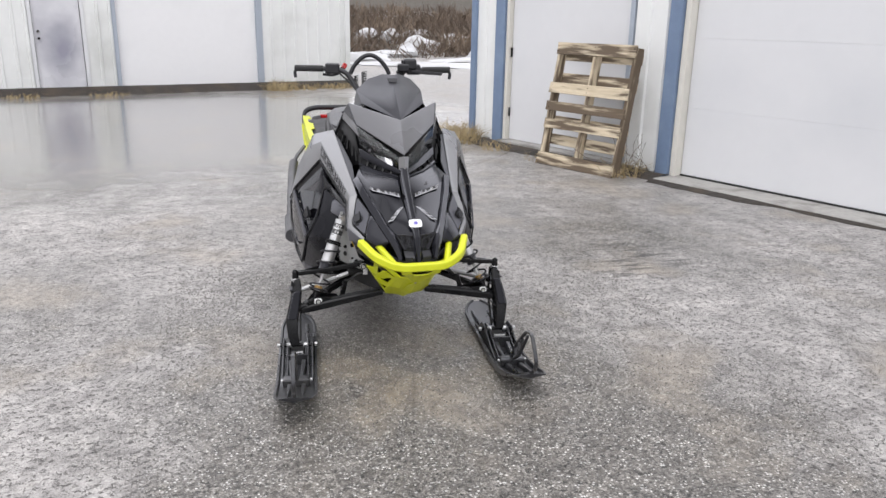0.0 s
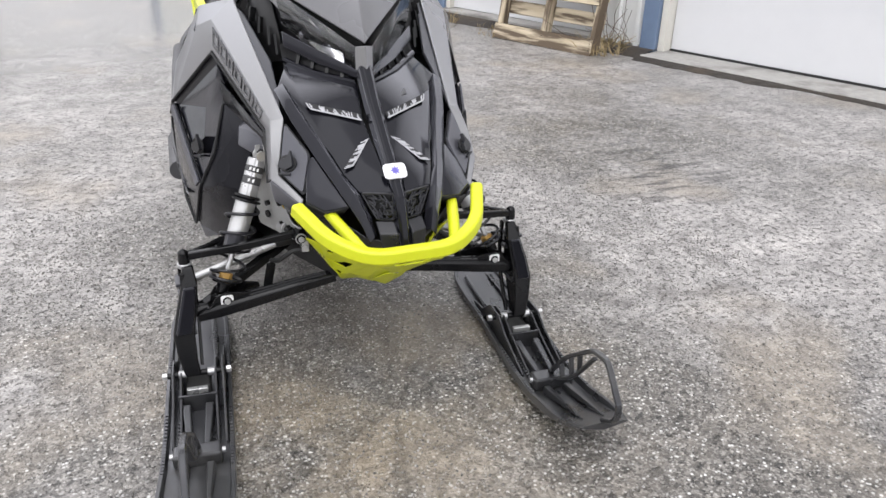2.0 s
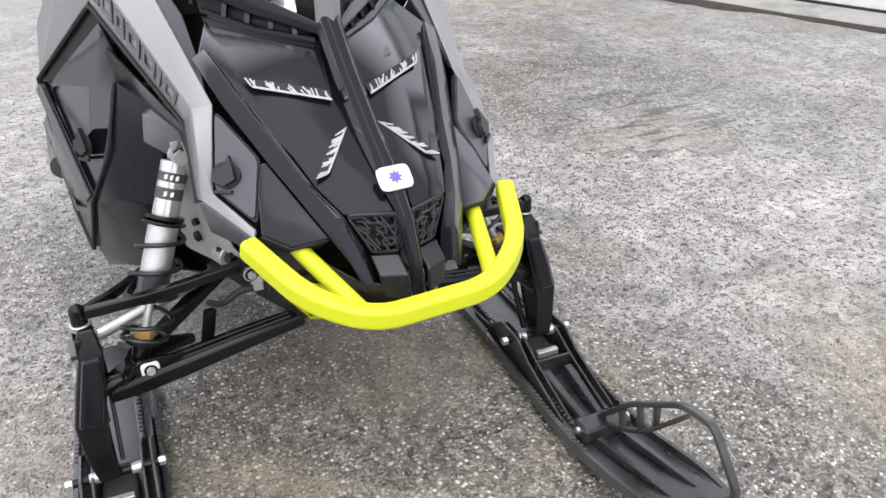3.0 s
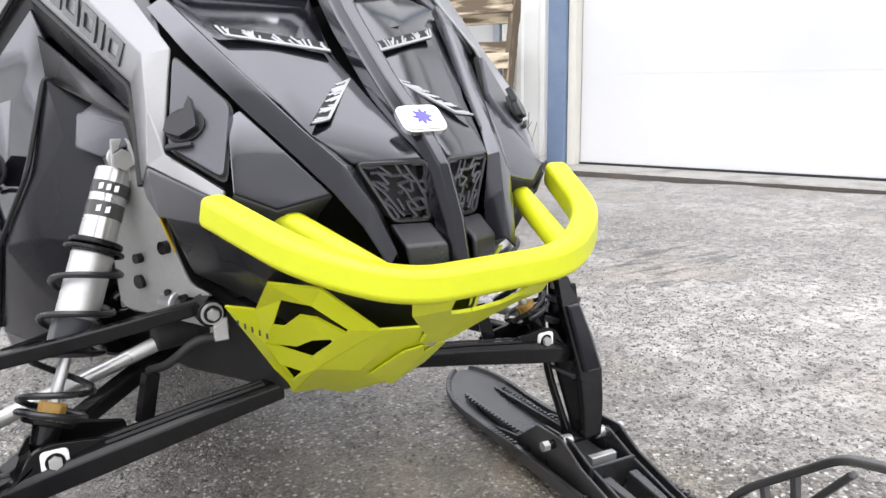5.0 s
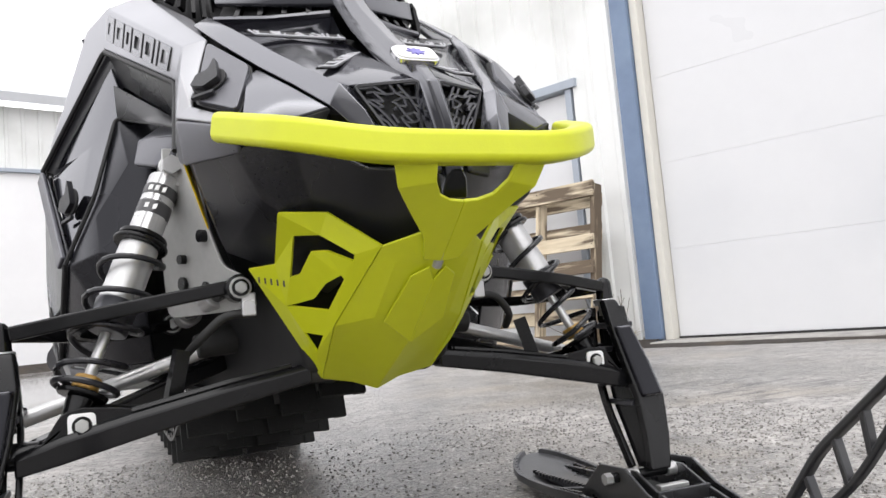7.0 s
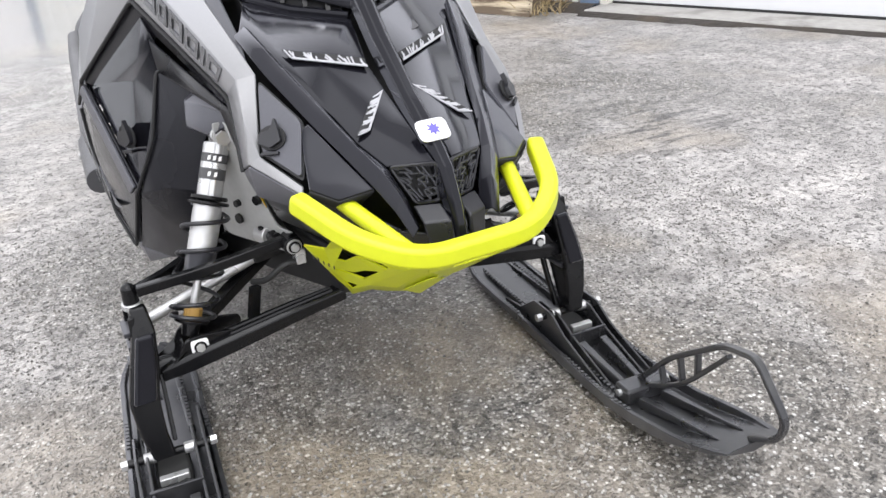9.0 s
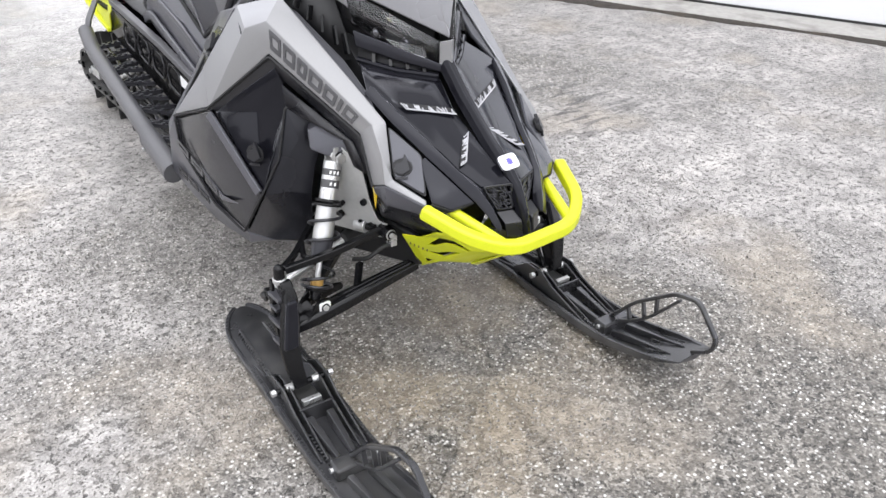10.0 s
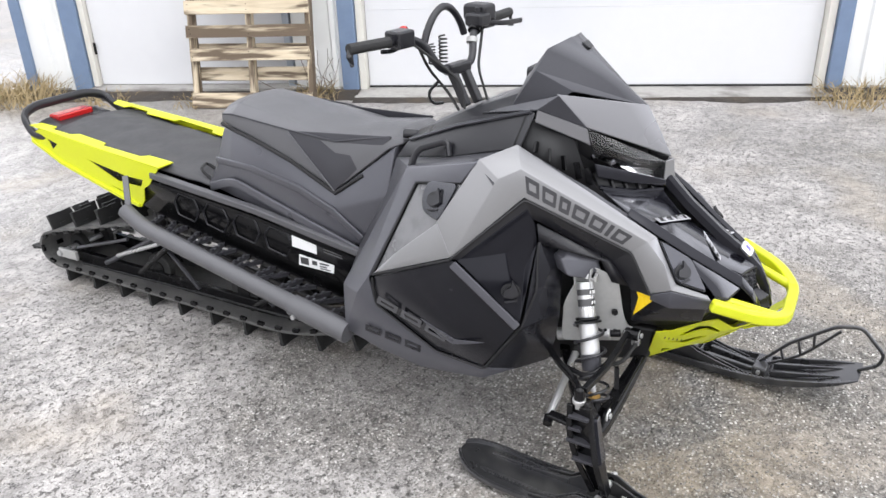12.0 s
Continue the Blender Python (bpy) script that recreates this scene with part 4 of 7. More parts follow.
    # front door: upper facets, a shelf crease, the lower skirt
    v = [(0.313, 0.486, 0.720), (0.231, 0.445, 0.706), (0.236, 0.440, 0.626), (0.272, 0.432, 0.565), (0.292, 0.425, 0.492), (0.392, 0.496, 0.486), (0.360, 0.494, 0.428), (0.290, 0.435, 0.420), (0.360, 0.530, 0.322), (0.280, 0.46, 0.33), (0.408, 0.600, 0.334), (0.350, 0.470, 0.560), (0.346, 0.455, 0.500), (0.300, 0.455, 0.640)]
    polys = [(0, 1, 2, 13), (13, 2, 3, 11), (0, 13, 11, 5), (11, 3, 4, 12), (11, 12, 5), (5, 12, 4, 7, 6), (6, 7, 9, 8), (5, 6, 8, 10)]
    part("front_door", faces(v, polys, s, CORE), DOOR, sled, "satin black front door panel", solid=0.006, bevel=0.007, segments=3, soft=True)
    # shroud over the shock's upper eye
    v = [(0.288, 0.432, 0.671), (0.230, 0.343, 0.668), (0.230, 0.332, 0.632), (0.268, 0.365, 0.612), (0.298, 0.406, 0.625)]
    part("shock_shroud", slab(mir(v, s), (-0.03 * s, 0.045, 0.004)), FRAME, sled, bevel=0.006, segments=3, soft=True)
    v = [(0.254, 0.420, 0.690), (0.232, 0.352, 0.676), (0.240, 0.345, 0.655), (0.285, 0.425, 0.668)]
    part("shroud_top", slab(mir(v, s), (-0.01 * s, 0.03, 0.002)), FRAME, sled, bevel=0.004)
    v = [(0.230, 0.308, 0.664), (0.316, 0.492, 0.774), (0.313, 0.486, 0.716), (0.245, 0.330, 0.664), (0.226, 0.255, 0.595), (0.236, 0.300, 0.602)]
    part("door_cap", faces(v, [(0, 1, 2, 3), (0, 3, 5, 4)], s, CORE), SATIN, sled, solid=0.004)
    # dark gaps between the panels
    for pts, r in (([(0.435, 0.697, 0.676), (0.327, 0.524, 0.841), (0.244, 0.250, 0.703), (0.255, 0.188, 0.596)], 0.0042),
                   ([(0.438, 0.960, 0.572), (0.434, 0.698, 0.674)], 0.0042),
                   ([(0.437, 0.963, 0.560), (0.437, 0.957, 0.474), (0.431, 0.757, 0.360), (0.416, 0.606, 0.334), (0.398, 0.499, 0.489)], 0.0038),
                   ([(0.398, 0.499, 0.489), (0.352, 0.474, 0.590), (0.315, 0.487, 0.719), (0.236, 0.440, 0.706)], 0.0035),
                   ([(0.430, 0.968, 0.566), (0.298, 0.880, 0.827), (0.358, 0.700, 0.873)], 0.0035),
                   ([(0.238, 0.130, 0.634), (0.200, 0.053, 0.600)], 0.003)):
        part("panel_gap", finish(sweep(bmesh.new(), rounded(mir(pts, s), 0.012), r, 6)), DEEP, sled)
    # plate behind the shock absorber, turned out towards the rear
    v = rounded([(0.226, 0.285, 0.614), (0.210, 0.268, 0.500), (0.196, 0.256, 0.452), (0.172, 0.244, 0.440), (0.174, 0.252, 0.392), (0.258, 0.430, 0.392), (0.264, 0.425, 0.52), (0.248, 0.372, 0.650)], 0.02, 3, True)
    p = part("shock_plate", slab([(q.x * s, q.y, q.z) for q in v], (-0.004 * s, 0.003, 0.0)), PLATE, sled, "bare metal suspension plate", bevel=0.0015)
    out = Vector((0.9 * s, -0.42, 0)).normalized()
    for x, y, z, r in ((0.218, 0.290, 0.500, 0.009), (0.212, 0.316, 0.432, 0.006), (0.200, 0.290, 0.428, 0.006), (0.238, 0.37, 0.440, 0.010), (0.240, 0.36, 0.475, 0.007)):
        c = Vector((x * s, y, z))
        part("bolt", rod(bmesh.new(), c - out * 0.012, c + out * 0.004, r, sides=12), STEEL, p)
    # reflector
    v = [(0.2325, 0.238, 0.620), (0.2465, 0.177, 0.583), (0.2125, 0.240, 0.501), (0.2275, 0.2250, 0.568)]
    part("side_reflector", slab(mir(v, s), (0.003 * s, 0, 0)), AMBER, sled, "amber arrow-shaped side reflector", bevel=0.002)

    # printed words on the door, as plain outlined bars
    def on_door(a, b, w, name, mat, lift):
        a, b = (Vector(((lift + 0.05 * (p[0] - 0.8) + 0.05 * (p[1] - 0.44)) * s, *p)) for p in (a, b))
        n = Vector((s, 0, -0.05)).normalized()
        u = (b - a).normalized()
        k = u.cross(n).normalized() * w
        q = (b - a) * 0.16
        ring = [a - k, b - k, b + k, a + k]
        hole = [a + q - k * 0.35, b - q - k * 0.35, b - q + k * 0.35, a + q + k * 0.35]
        bm = bmesh.new()
        vo, vi = [bm.verts.new(p + n * 0.0012) for p in ring], [bm.verts.new(p + n * 0.0012) for p in hole]
        for j in range(4):
            bm.faces.new((vo[j], vo[(j + 1) % 4], vi[(j + 1) % 4], vi[j]))
        part(name, finish(bm, (0, 0.7, 0.45)), mat, sled, solid=0.002, smooth=False)
    for i in range(3):
        a, b = (0.940 - 0.078 * i, 0.500 - 0.030 * i), (0.940 - 0.078 * i - 0.064, 0.500 - 0.030 * i - 0.025)
        on_door(a, b, 0.013, "print_bar", GREYPRINT, 0.4395)
    for i in range(3):
        a, b = (1.000 - 0.068 * i, 0.383 - 0.012 * i), (0.947 - 0.068 * i, 0.374 - 0.012 * i)
        on_door(a, b, 0.012, "print_bar", SATIN, 0.432)


def letters(f, s):
    """Seven dark rounded frames along the fairing's lettered band, in place of a word."""
    a0, a1 = Vector((0.318, 0.540, 0.922)), Vector((0.236, 0.212, 0.742))
    b0, b1 = Vector((0.326, 0.527, 0.846)), Vector((0.244, 0.252, 0.708))

    def spot(u, v, h):
        p = a0.lerp(a1, u).lerp(b0.lerp(b1, u), v)
        n = (a1 - a0).cross(b0.lerp(b1, u) - a0.lerp(a1, u)).normalized()
        n = n if n.x > 0 else -n
        p = p + n * h
        return (p.x * s, p.y, p.z)

    x, widths = 0.03, (0.128, 0.133, 0.105, 0.14, 0.133, 0.045, 0.128)
    for w in widths:
        tall = 0.62 + 0.10 * x
        d = 0.026
        ring = rounded([(x, 0.15, 0), (x + w - 0.014, 0.15, 0), (x + w - 0.014, 0.15 + tall, 0), (x, 0.15 + tall, 0)], 0.02, 3, True)
        bm = bmesh.new()
        if w > 0.06:
            hole = rounded([(x + d, 0.15 + 0.17, 0), (x + w - 0.014 - d, 0.15 + 0.17, 0), (x + w - 0.014 - d, 0.15 + tall - 0.17, 0), (x + d, 0.15 + tall - 0.17, 0)], 0.012, 3, True)
            vo, vi = [bm.verts.new(spot(p.x, p.y, 0.0014)) for p in ring], [bm.verts.new(spot(p.x, p.y, 0.0014)) for p in hole]
            for j in range(len(vo)):
                k = (j + 1) % len(vo)
                bm.faces.new((vo[j], vo[k], vi[k], vi[j]))
        else:
            bm.faces.new([bm.verts.new(spot(p.x, p.y, 0.0014)) for p in ring])
        part("print_bar", finish(bm, CORE), LETTER, f, solid=0.003, smooth=False)
        x += w + 0.012


def knob(s, at, out, r):
    """A quarter-turn fastener: a dished oval with a pointed twist grip."""
    n = Vector((out[0] * s, out[1], out[2])).normalized()
    c = Vector((at[0] * s, at[1], at[2]))
    m = Matrix.Translation(c) @ n.to_track_quat("Z", "Y").to_matrix().to_4x4()
    ring = [(r * 0.92 * math.cos(a * 0.3927), r * 0.78 * math.sin(a * 0.3927), 0) for a in range(16)]
    k = part("fastener", slab([m @ Vector(p) for p in ring], n * 0.004), DEEP, sled, "black quarter-turn fastener", bevel=0.001)
    grip = rounded([(-0.75, -0.45, 0), (0.1, -0.7, 0), (0.8, -0.2, 0), (0.55, 0.45, 0), (0.15, 1.25, 0), (0.0, 0.45, 0), (-0.6, 0.25, 0)], 0.12, 3, True)
    part("twist_grip", slab([m @ (Vector(p) * r * 0.95 + Vector((0, 0, 0.003))) for p in grip], n * 0.009), SATIN, k, bevel=0.002)
    part("slot_bar", slab([m @ Vector((x * r, y * r, 0.002)) for x, y in ((-0.55, -1.15), (0.6, -0.98), (0.6, -0.78), (-0.55, -0.95))], n * 0.006), SATIN, k, bevel=0.001)


both(side_body)


# -- hood --
def hood(s):
    # main skin, from the lamp slot to the grille, hollow between spine and shoulder
    v = [(0.020, 0.235, 0.810), (0.166, 0.365, 0.838), (0.205, 0.275, 0.798), (0.150, 0.228, 0.766), (0.026, 0.165, 0.742),
         (0.122, 0.098, 0.686), (0.106, 0.044, 0.652), (0.020, 0.062, 0.682), (0.084, -0.010, 0.626), (0.016, -0.036, 0.628), (0.100, 0.190, 0.752)]
    polys = [(0, 1, 2, 3, 10), (0, 10, 4), (3, 2, 5), (3, 5, 6, 10), (10, 6, 7, 4), (6, 8, 9, 7)]
    part("hood_panel", faces(v, polys, s, CORE), GLOSS, sled, "gloss black hood panel", solid=0.005, bevel=0.005, segments=3, soft=True)
    # raised shoulder along the hood's outer edge
    out = [(0.213, 0.276, 0.797), (0.193, 0.196, 0.744), (0.160, 0.107, 0.683), (0.134, 0.040, 0.640), (0.111, -0.018, 0.600), (0.092, -0.050, 0.565), (0.078, -0.074, 0.528)]
    crest = [(0.192, 0.275, 0.811), (0.172, 0.196, 0.764), (0.138, 0.104, 0.701), (0.117, 0.036, 0.659), (0.097, -0.016, 0.626), (0.080, -0.046, 0.588), (0.066, -0.070, 0.540)]
    inner = [(0.182, 0.272, 0.800), (0.158, 0.196, 0.752), (0.125, 0.100, 0.688), (0.105, 0.036, 0.648), (0.082, -0.012, 0.622), (0.062, -0.034, 0.572), (0.054, -0.050, 0.530)]
    n = len(out)
    strip = [(k, k + 1, n + k + 1, n + k) for k in range(n - 1)] + [(n + k, n + k + 1, 2 * n + k + 1, 2 * n + k) for k in range(n - 1)]
    part("hood_shoulder", faces(out + crest + inner, strip, s, CORE), SHELL, sled, solid=0.004, bevel=0.005, segments=3, soft=True)
    # glossy facet between the shoulder and the wedge
    v = [(0.160, 0.106, 0.680), (0.197, 0.030, 0.601), (0.162, 0.003, 0.584), (0.111, -0.018, 0.598), (0.136, 0.042, 0.639), (0.205, 0.060, 0.600), (0.176, 0.108, 0.672)]
    part("hood_facet", faces(v, [(0, 4, 1, 6), (4, 3, 2, 1)], s, CORE), SHELL, sled, solid=0.006, bevel=0.004, segments=3, soft=True)
    v = [(0.197, 0.029, 0.598), (0.162, 0.002, 0.581), (0.111, -0.018, 0.594), (0.120, 0.02, 0.560), (0.17, 0.04, 0.555), (0.206, 0.05, 0.575)]
    part("facet_underside", faces(v, [(0, 1, 4, 5), (1, 2, 3, 4)], s, (0, 0.1, 0.7)), DEEP, sled, solid=0.004)
    # wedge with the fastener: a rimmed tray with a raised face
    v = [(0.207, 0.190, 0.742), (0.166, 0.110, 0.684), (0.196, 0.052, 0.607), (0.236, 0.126, 0.640)]
    face = [Vector((x * s, y, z)) for x, y, z in rounded(v, 0.012, 3, True)]
    nrm = (Vector((v[1][0] * s, *v[1][1:])) - Vector((v[3][0] * s, *v[3][1:]))).cross(Vector((v[2][0] * s, *v[2][1:])) - Vector((v[0][0] * s, *v[0][1:]))).normalized()
    nrm = nrm if nrm.y < 0 else -nrm
    w = part("wedge_panel", slab([p - nrm * 0.008 for p in face], nrm * 0.006), DEEP, sled)
    mid = sum(face, Vector()) / len(face)
    part("wedge_face", slab([mid + (p - mid) * 0.93 - nrm * 0.004 for p in face], nrm * 0.008), FRAME, w, "grey diamond-shaped hood wedge", bevel=0.005, segments=3)
    knob(s, (0.216, 0.119, 0.664), (0.62, -0.62, 0.48), 0.026)

    # printed vents
    def vent(a, b, c, d):
        pts = [Vector((x * s, y, z)) for x, y, z in (a, b, c, d)]
        n = (pts[1] - pts[0]).cross(pts[3] - pts[0]).normalized()
        if n.z < 0:
            n = -n
        o = part("hood_vent", slab([p + n * 0.001 for p in pts], n * 0.003), DEEP, sled, "black slot with silver lattice", bevel=0.001)
        lip = [pts[0].lerp(pts[3], 0.80), pts[1].lerp(pts[2], 0.80), pts[2], pts[3]]
        part("slot_edge", slab([p + n * 0.003 for p in lip], n * 0.0022), SPEAR, o)
        bm = bmesh.new()
        random.seed(4)
        for k in range(18):
            t, u = (k + 0.4) / 18.5, (k + 0.4 + random.uniform(-2.2, 2.2)) / 18.5
            p, q = pts[0].lerp(pts[1], t) + n * 0.0045, pts[3].lerp(pts[2], min(1, max(0, u))) + n * 0.0045
            sweep(bm, [p.lerp(q, 0.06 + 0.45 * random.random()), p.lerp(q, 0.82)], (0.0012, 0.0008), 4, up=n, square=True)
        part("lattice", finish(bm), SPEAR, o)
    vent((0.150, 0.226, 0.772), (0.030, 0.166, 0.750), (0.032, 0.150, 0.738), (0.140, 0.206, 0.758))
    vent((0.106, 0.046, 0.660), (0.050, 0.106, 0.700), (0.026, 0.112, 0.706), (0.080, 0.052, 0.664))
    # nose grille: an open lattice over a dark hollow
    v = [(0.077, -0.010, 0.622), (0.014, -0.036, 0.623), (0.014, -0.043, 0.567), (0.050, -0.030, 0.567)]
    g = part("nose_grille", slab([(x, y + 0.012, z) for x, y, z in mir(v, s)], (0, 0.01, 0.001)), DEEP, sled, "black lattice nose grille", bevel=0.001)
    bm = bmesh.new()
    random.seed(9)
    pts = [Vector(p) + Vector((0, -0.0015, 0)) for p in mir(v, s)]

    def cell(a, b):
        return pts[0].lerp(pts[1], a).lerp(pts[3].lerp(pts[2], a), b)

    nodes = [[(min(0.99, max(0.01, (i + 0.5 * (j % 2) + random.uniform(-0.3, 0.3)) / 6)), min(0.99, max(0.01, (j + random.uniform(-0.28, 0.28)) / 6))) for i in range(7)] for j in range(7)]
    for j in range(7):
        for i in range(7):
            if i < 6 and random.random() < 0.60:
                sweep(bm, [cell(*nodes[j][i]), cell(*nodes[j][i + 1])], (0.0013, 0.0022), 4, up=(0, 1, 0), square=True)
            if j < 6 and random.random() < 0.75:
                sweep(bm, [cell(*nodes[j][i]), cell(*nodes[j + 1][min(6, i + j % 2)])], (0.0013, 0.0022), 4, up=(0, 1, 0), square=True)
    part("lattice", finish(bm), CHAR, g)
    rim = sweep(bmesh.new(), rounded([cell(-0.02, -0.03), cell(1.02, -0.03), cell(1.02, 1.03), cell(-0.02, 1.03)], 0.006, 3, True), (0.0028, 0.004), 6, closed=True, up=(0, 1, 0))
    part("grille_rim", finish(rim), SATIN, g)
    # ledge and plain insert below the grille
    v = [(0.056, -0.034, 0.564), (0.015, -0.050, 0.564), (0.017, -0.086, 0.548), (0.056, -0.066, 0.545), (0.050, -0.074, 0.508), (0.017, -0.092, 0.510)]
    part("nose_insert", faces(v, [(0, 1, 2, 3), (3, 2, 5, 4)], s, (0, 0.1, 0.5)), SATIN, sled, solid=0.008, bevel=0.004, segments=3)
    # air slot under the headlamp with fins
    v = [(0.166, 0.372, 0.842), (0.030, 0.245, 0.812), (0.026, 0.262, 0.836), (0.150, 0.395, 0.880)]
    part("air_slot", faces(v, [(0, 1, 2, 3)], s, CORE), DEEP, sled, solid=0.01)
    for t in (0.2, 0.42, 0.64, 0.86):
        a, e = Vector(v[0]).lerp(Vector(v[1]), t), Vector(v[3]).lerp(Vector(v[2]), t)
        bm = sweep(bmesh.new(), [(a.x * s, a.y - 0.004, a.z), (e.x * s, e.y - 0.004, e.z)], (0.004, 0.008), 4, square=True)
        part("fin", finish(bm), STEEL, sled)
    brow = [(0.168, 0.388, 0.912), (0.019, 0.226, 0.842), (0.020, 0.226, 0.822), (0.100, 0.300, 0.846), (0.168, 0.378, 0.874)]
    part("slot_brow", faces(brow, [(0, 1, 2, 3, 4)], s, CORE), SHELL, sled, "black band between headlamp and air slot", solid=0.010, bevel=0.004, segments=3, soft=True)
    bm = sweep(bmesh.new(), mir([(0.168, 0.372, 0.845), (0.10, 0.300, 0.823), (0.022, 0.236, 0.812)], s), (0.007, 0.007), 8)
    part("slot_rim", finish(bm), GLOSS, sled)


both(hood)
part("print_bar", slab([(0.050, 0.198, 0.7675), (0.105, 0.228, 0.7765), (0.105, 0.246, 0.785), (0.050, 0.216, 0.776)], (0, -0.0006, 0.0012)), GREYPRINT, sled)


def nose():
    # spine down the middle of the hood to the nose
    line = [(0.222, 0.858, 0.017), (0.155, 0.790, 0.016), (0.060, 0.712, 0.015), (-0.006, 0.666, 0.015), (-0.052, 0.622, 0.013), (-0.078, 0.570, 0.012), (-0.094, 0.510, 0.012)]
    bm = bmesh.new()
    rings = []
    for k, (y, z, w) in enumerate(line):
        rings.append([(-w * 1.3, y + 0.012, z - 0.028), (-w, y + 0.004, z - 0.008), (-w * 0.5, y - 0.001, z), (w * 0.5, y - 0.001, z), (w, y + 0.004, z - 0.008), (w * 1.3, y + 0.012, z - 0.028)])
    part("hood_spine", finish(loft(bm, rings)), GLOSS, sled, bevel=0.003)
    # badge
    n = Vector((0, -0.66, 0.75)).normalized()
    m = Matrix.Translation((0, -0.004, 0.662)) @ n.to_track_quat("Z", "Y").to_matrix().to_4x4()
    ring = rounded([(-0.027, -0.02, 0), (0.027, -0.02, 0), (0.027, 0.02, 0), (-0.027, 0.02, 0)], 0.012, closed=True)
    b = part("badge", slab([m @ p for p in ring], n * 0.008), CHROME, sled, "chrome-rimmed white badge with a blue star", bevel=0.002)
    ring = rounded([(-0.0245, -0.0175, 0), (0.0245, -0.0175, 0), (0.0245, 0.0175, 0), (-0.0245, 0.0175, 0)], 0.01, closed=True)
    part("face", slab([m @ (p + Vector((0, 0, 0.008))) for p in ring], n * 0.0015), WHITE, b)
    star = [Vector((math.cos(k * math.pi / 8), math.sin(k * math.pi / 8), 0)) * (0.006 if k % 2 else 0.012) + Vector((0, 0, 0.0095)) for k in range(16)]
    part("star", slab([m @ p for p in star], n * 0.0012), BLUE, b)
    # fascia under the hood, behind the bumper
    for s in (-1, 1):
        v = [(0.205, 0.050, 0.566), (0.241, 0.186, 0.582), (0.192, 0.250, 0.470), (0.140, 0.20, 0.440), (0.105, 0.075, 0.462), (0.080, -0.040, 0.525), (0.15, 0.010, 0.572), (0.0, -0.085, 0.512), (0.0, 0.0, 0.42), (0.07, 0.08, 0.42), (0.09, 0.13, 0.40), (0.242, 0.135, 0.571), (0.222, 0.252, 0.600), (0.176, 0.06, 0.510)]
        polys = [(0, 11, 2, 13), (11, 1, 2), (1, 12, 2), (13, 2, 3, 4), (0, 13, 4, 6), (6, 4, 5), (5, 4, 9, 8), (5, 8, 7), (4, 3, 10, 9)]
        part("front_fascia", faces(v, polys, s, (0, 0.25, 0.55)), SATIN, sled, "satin black front fascia", solid=0.006, bevel=0.007, segments=3, soft=True)


nose()


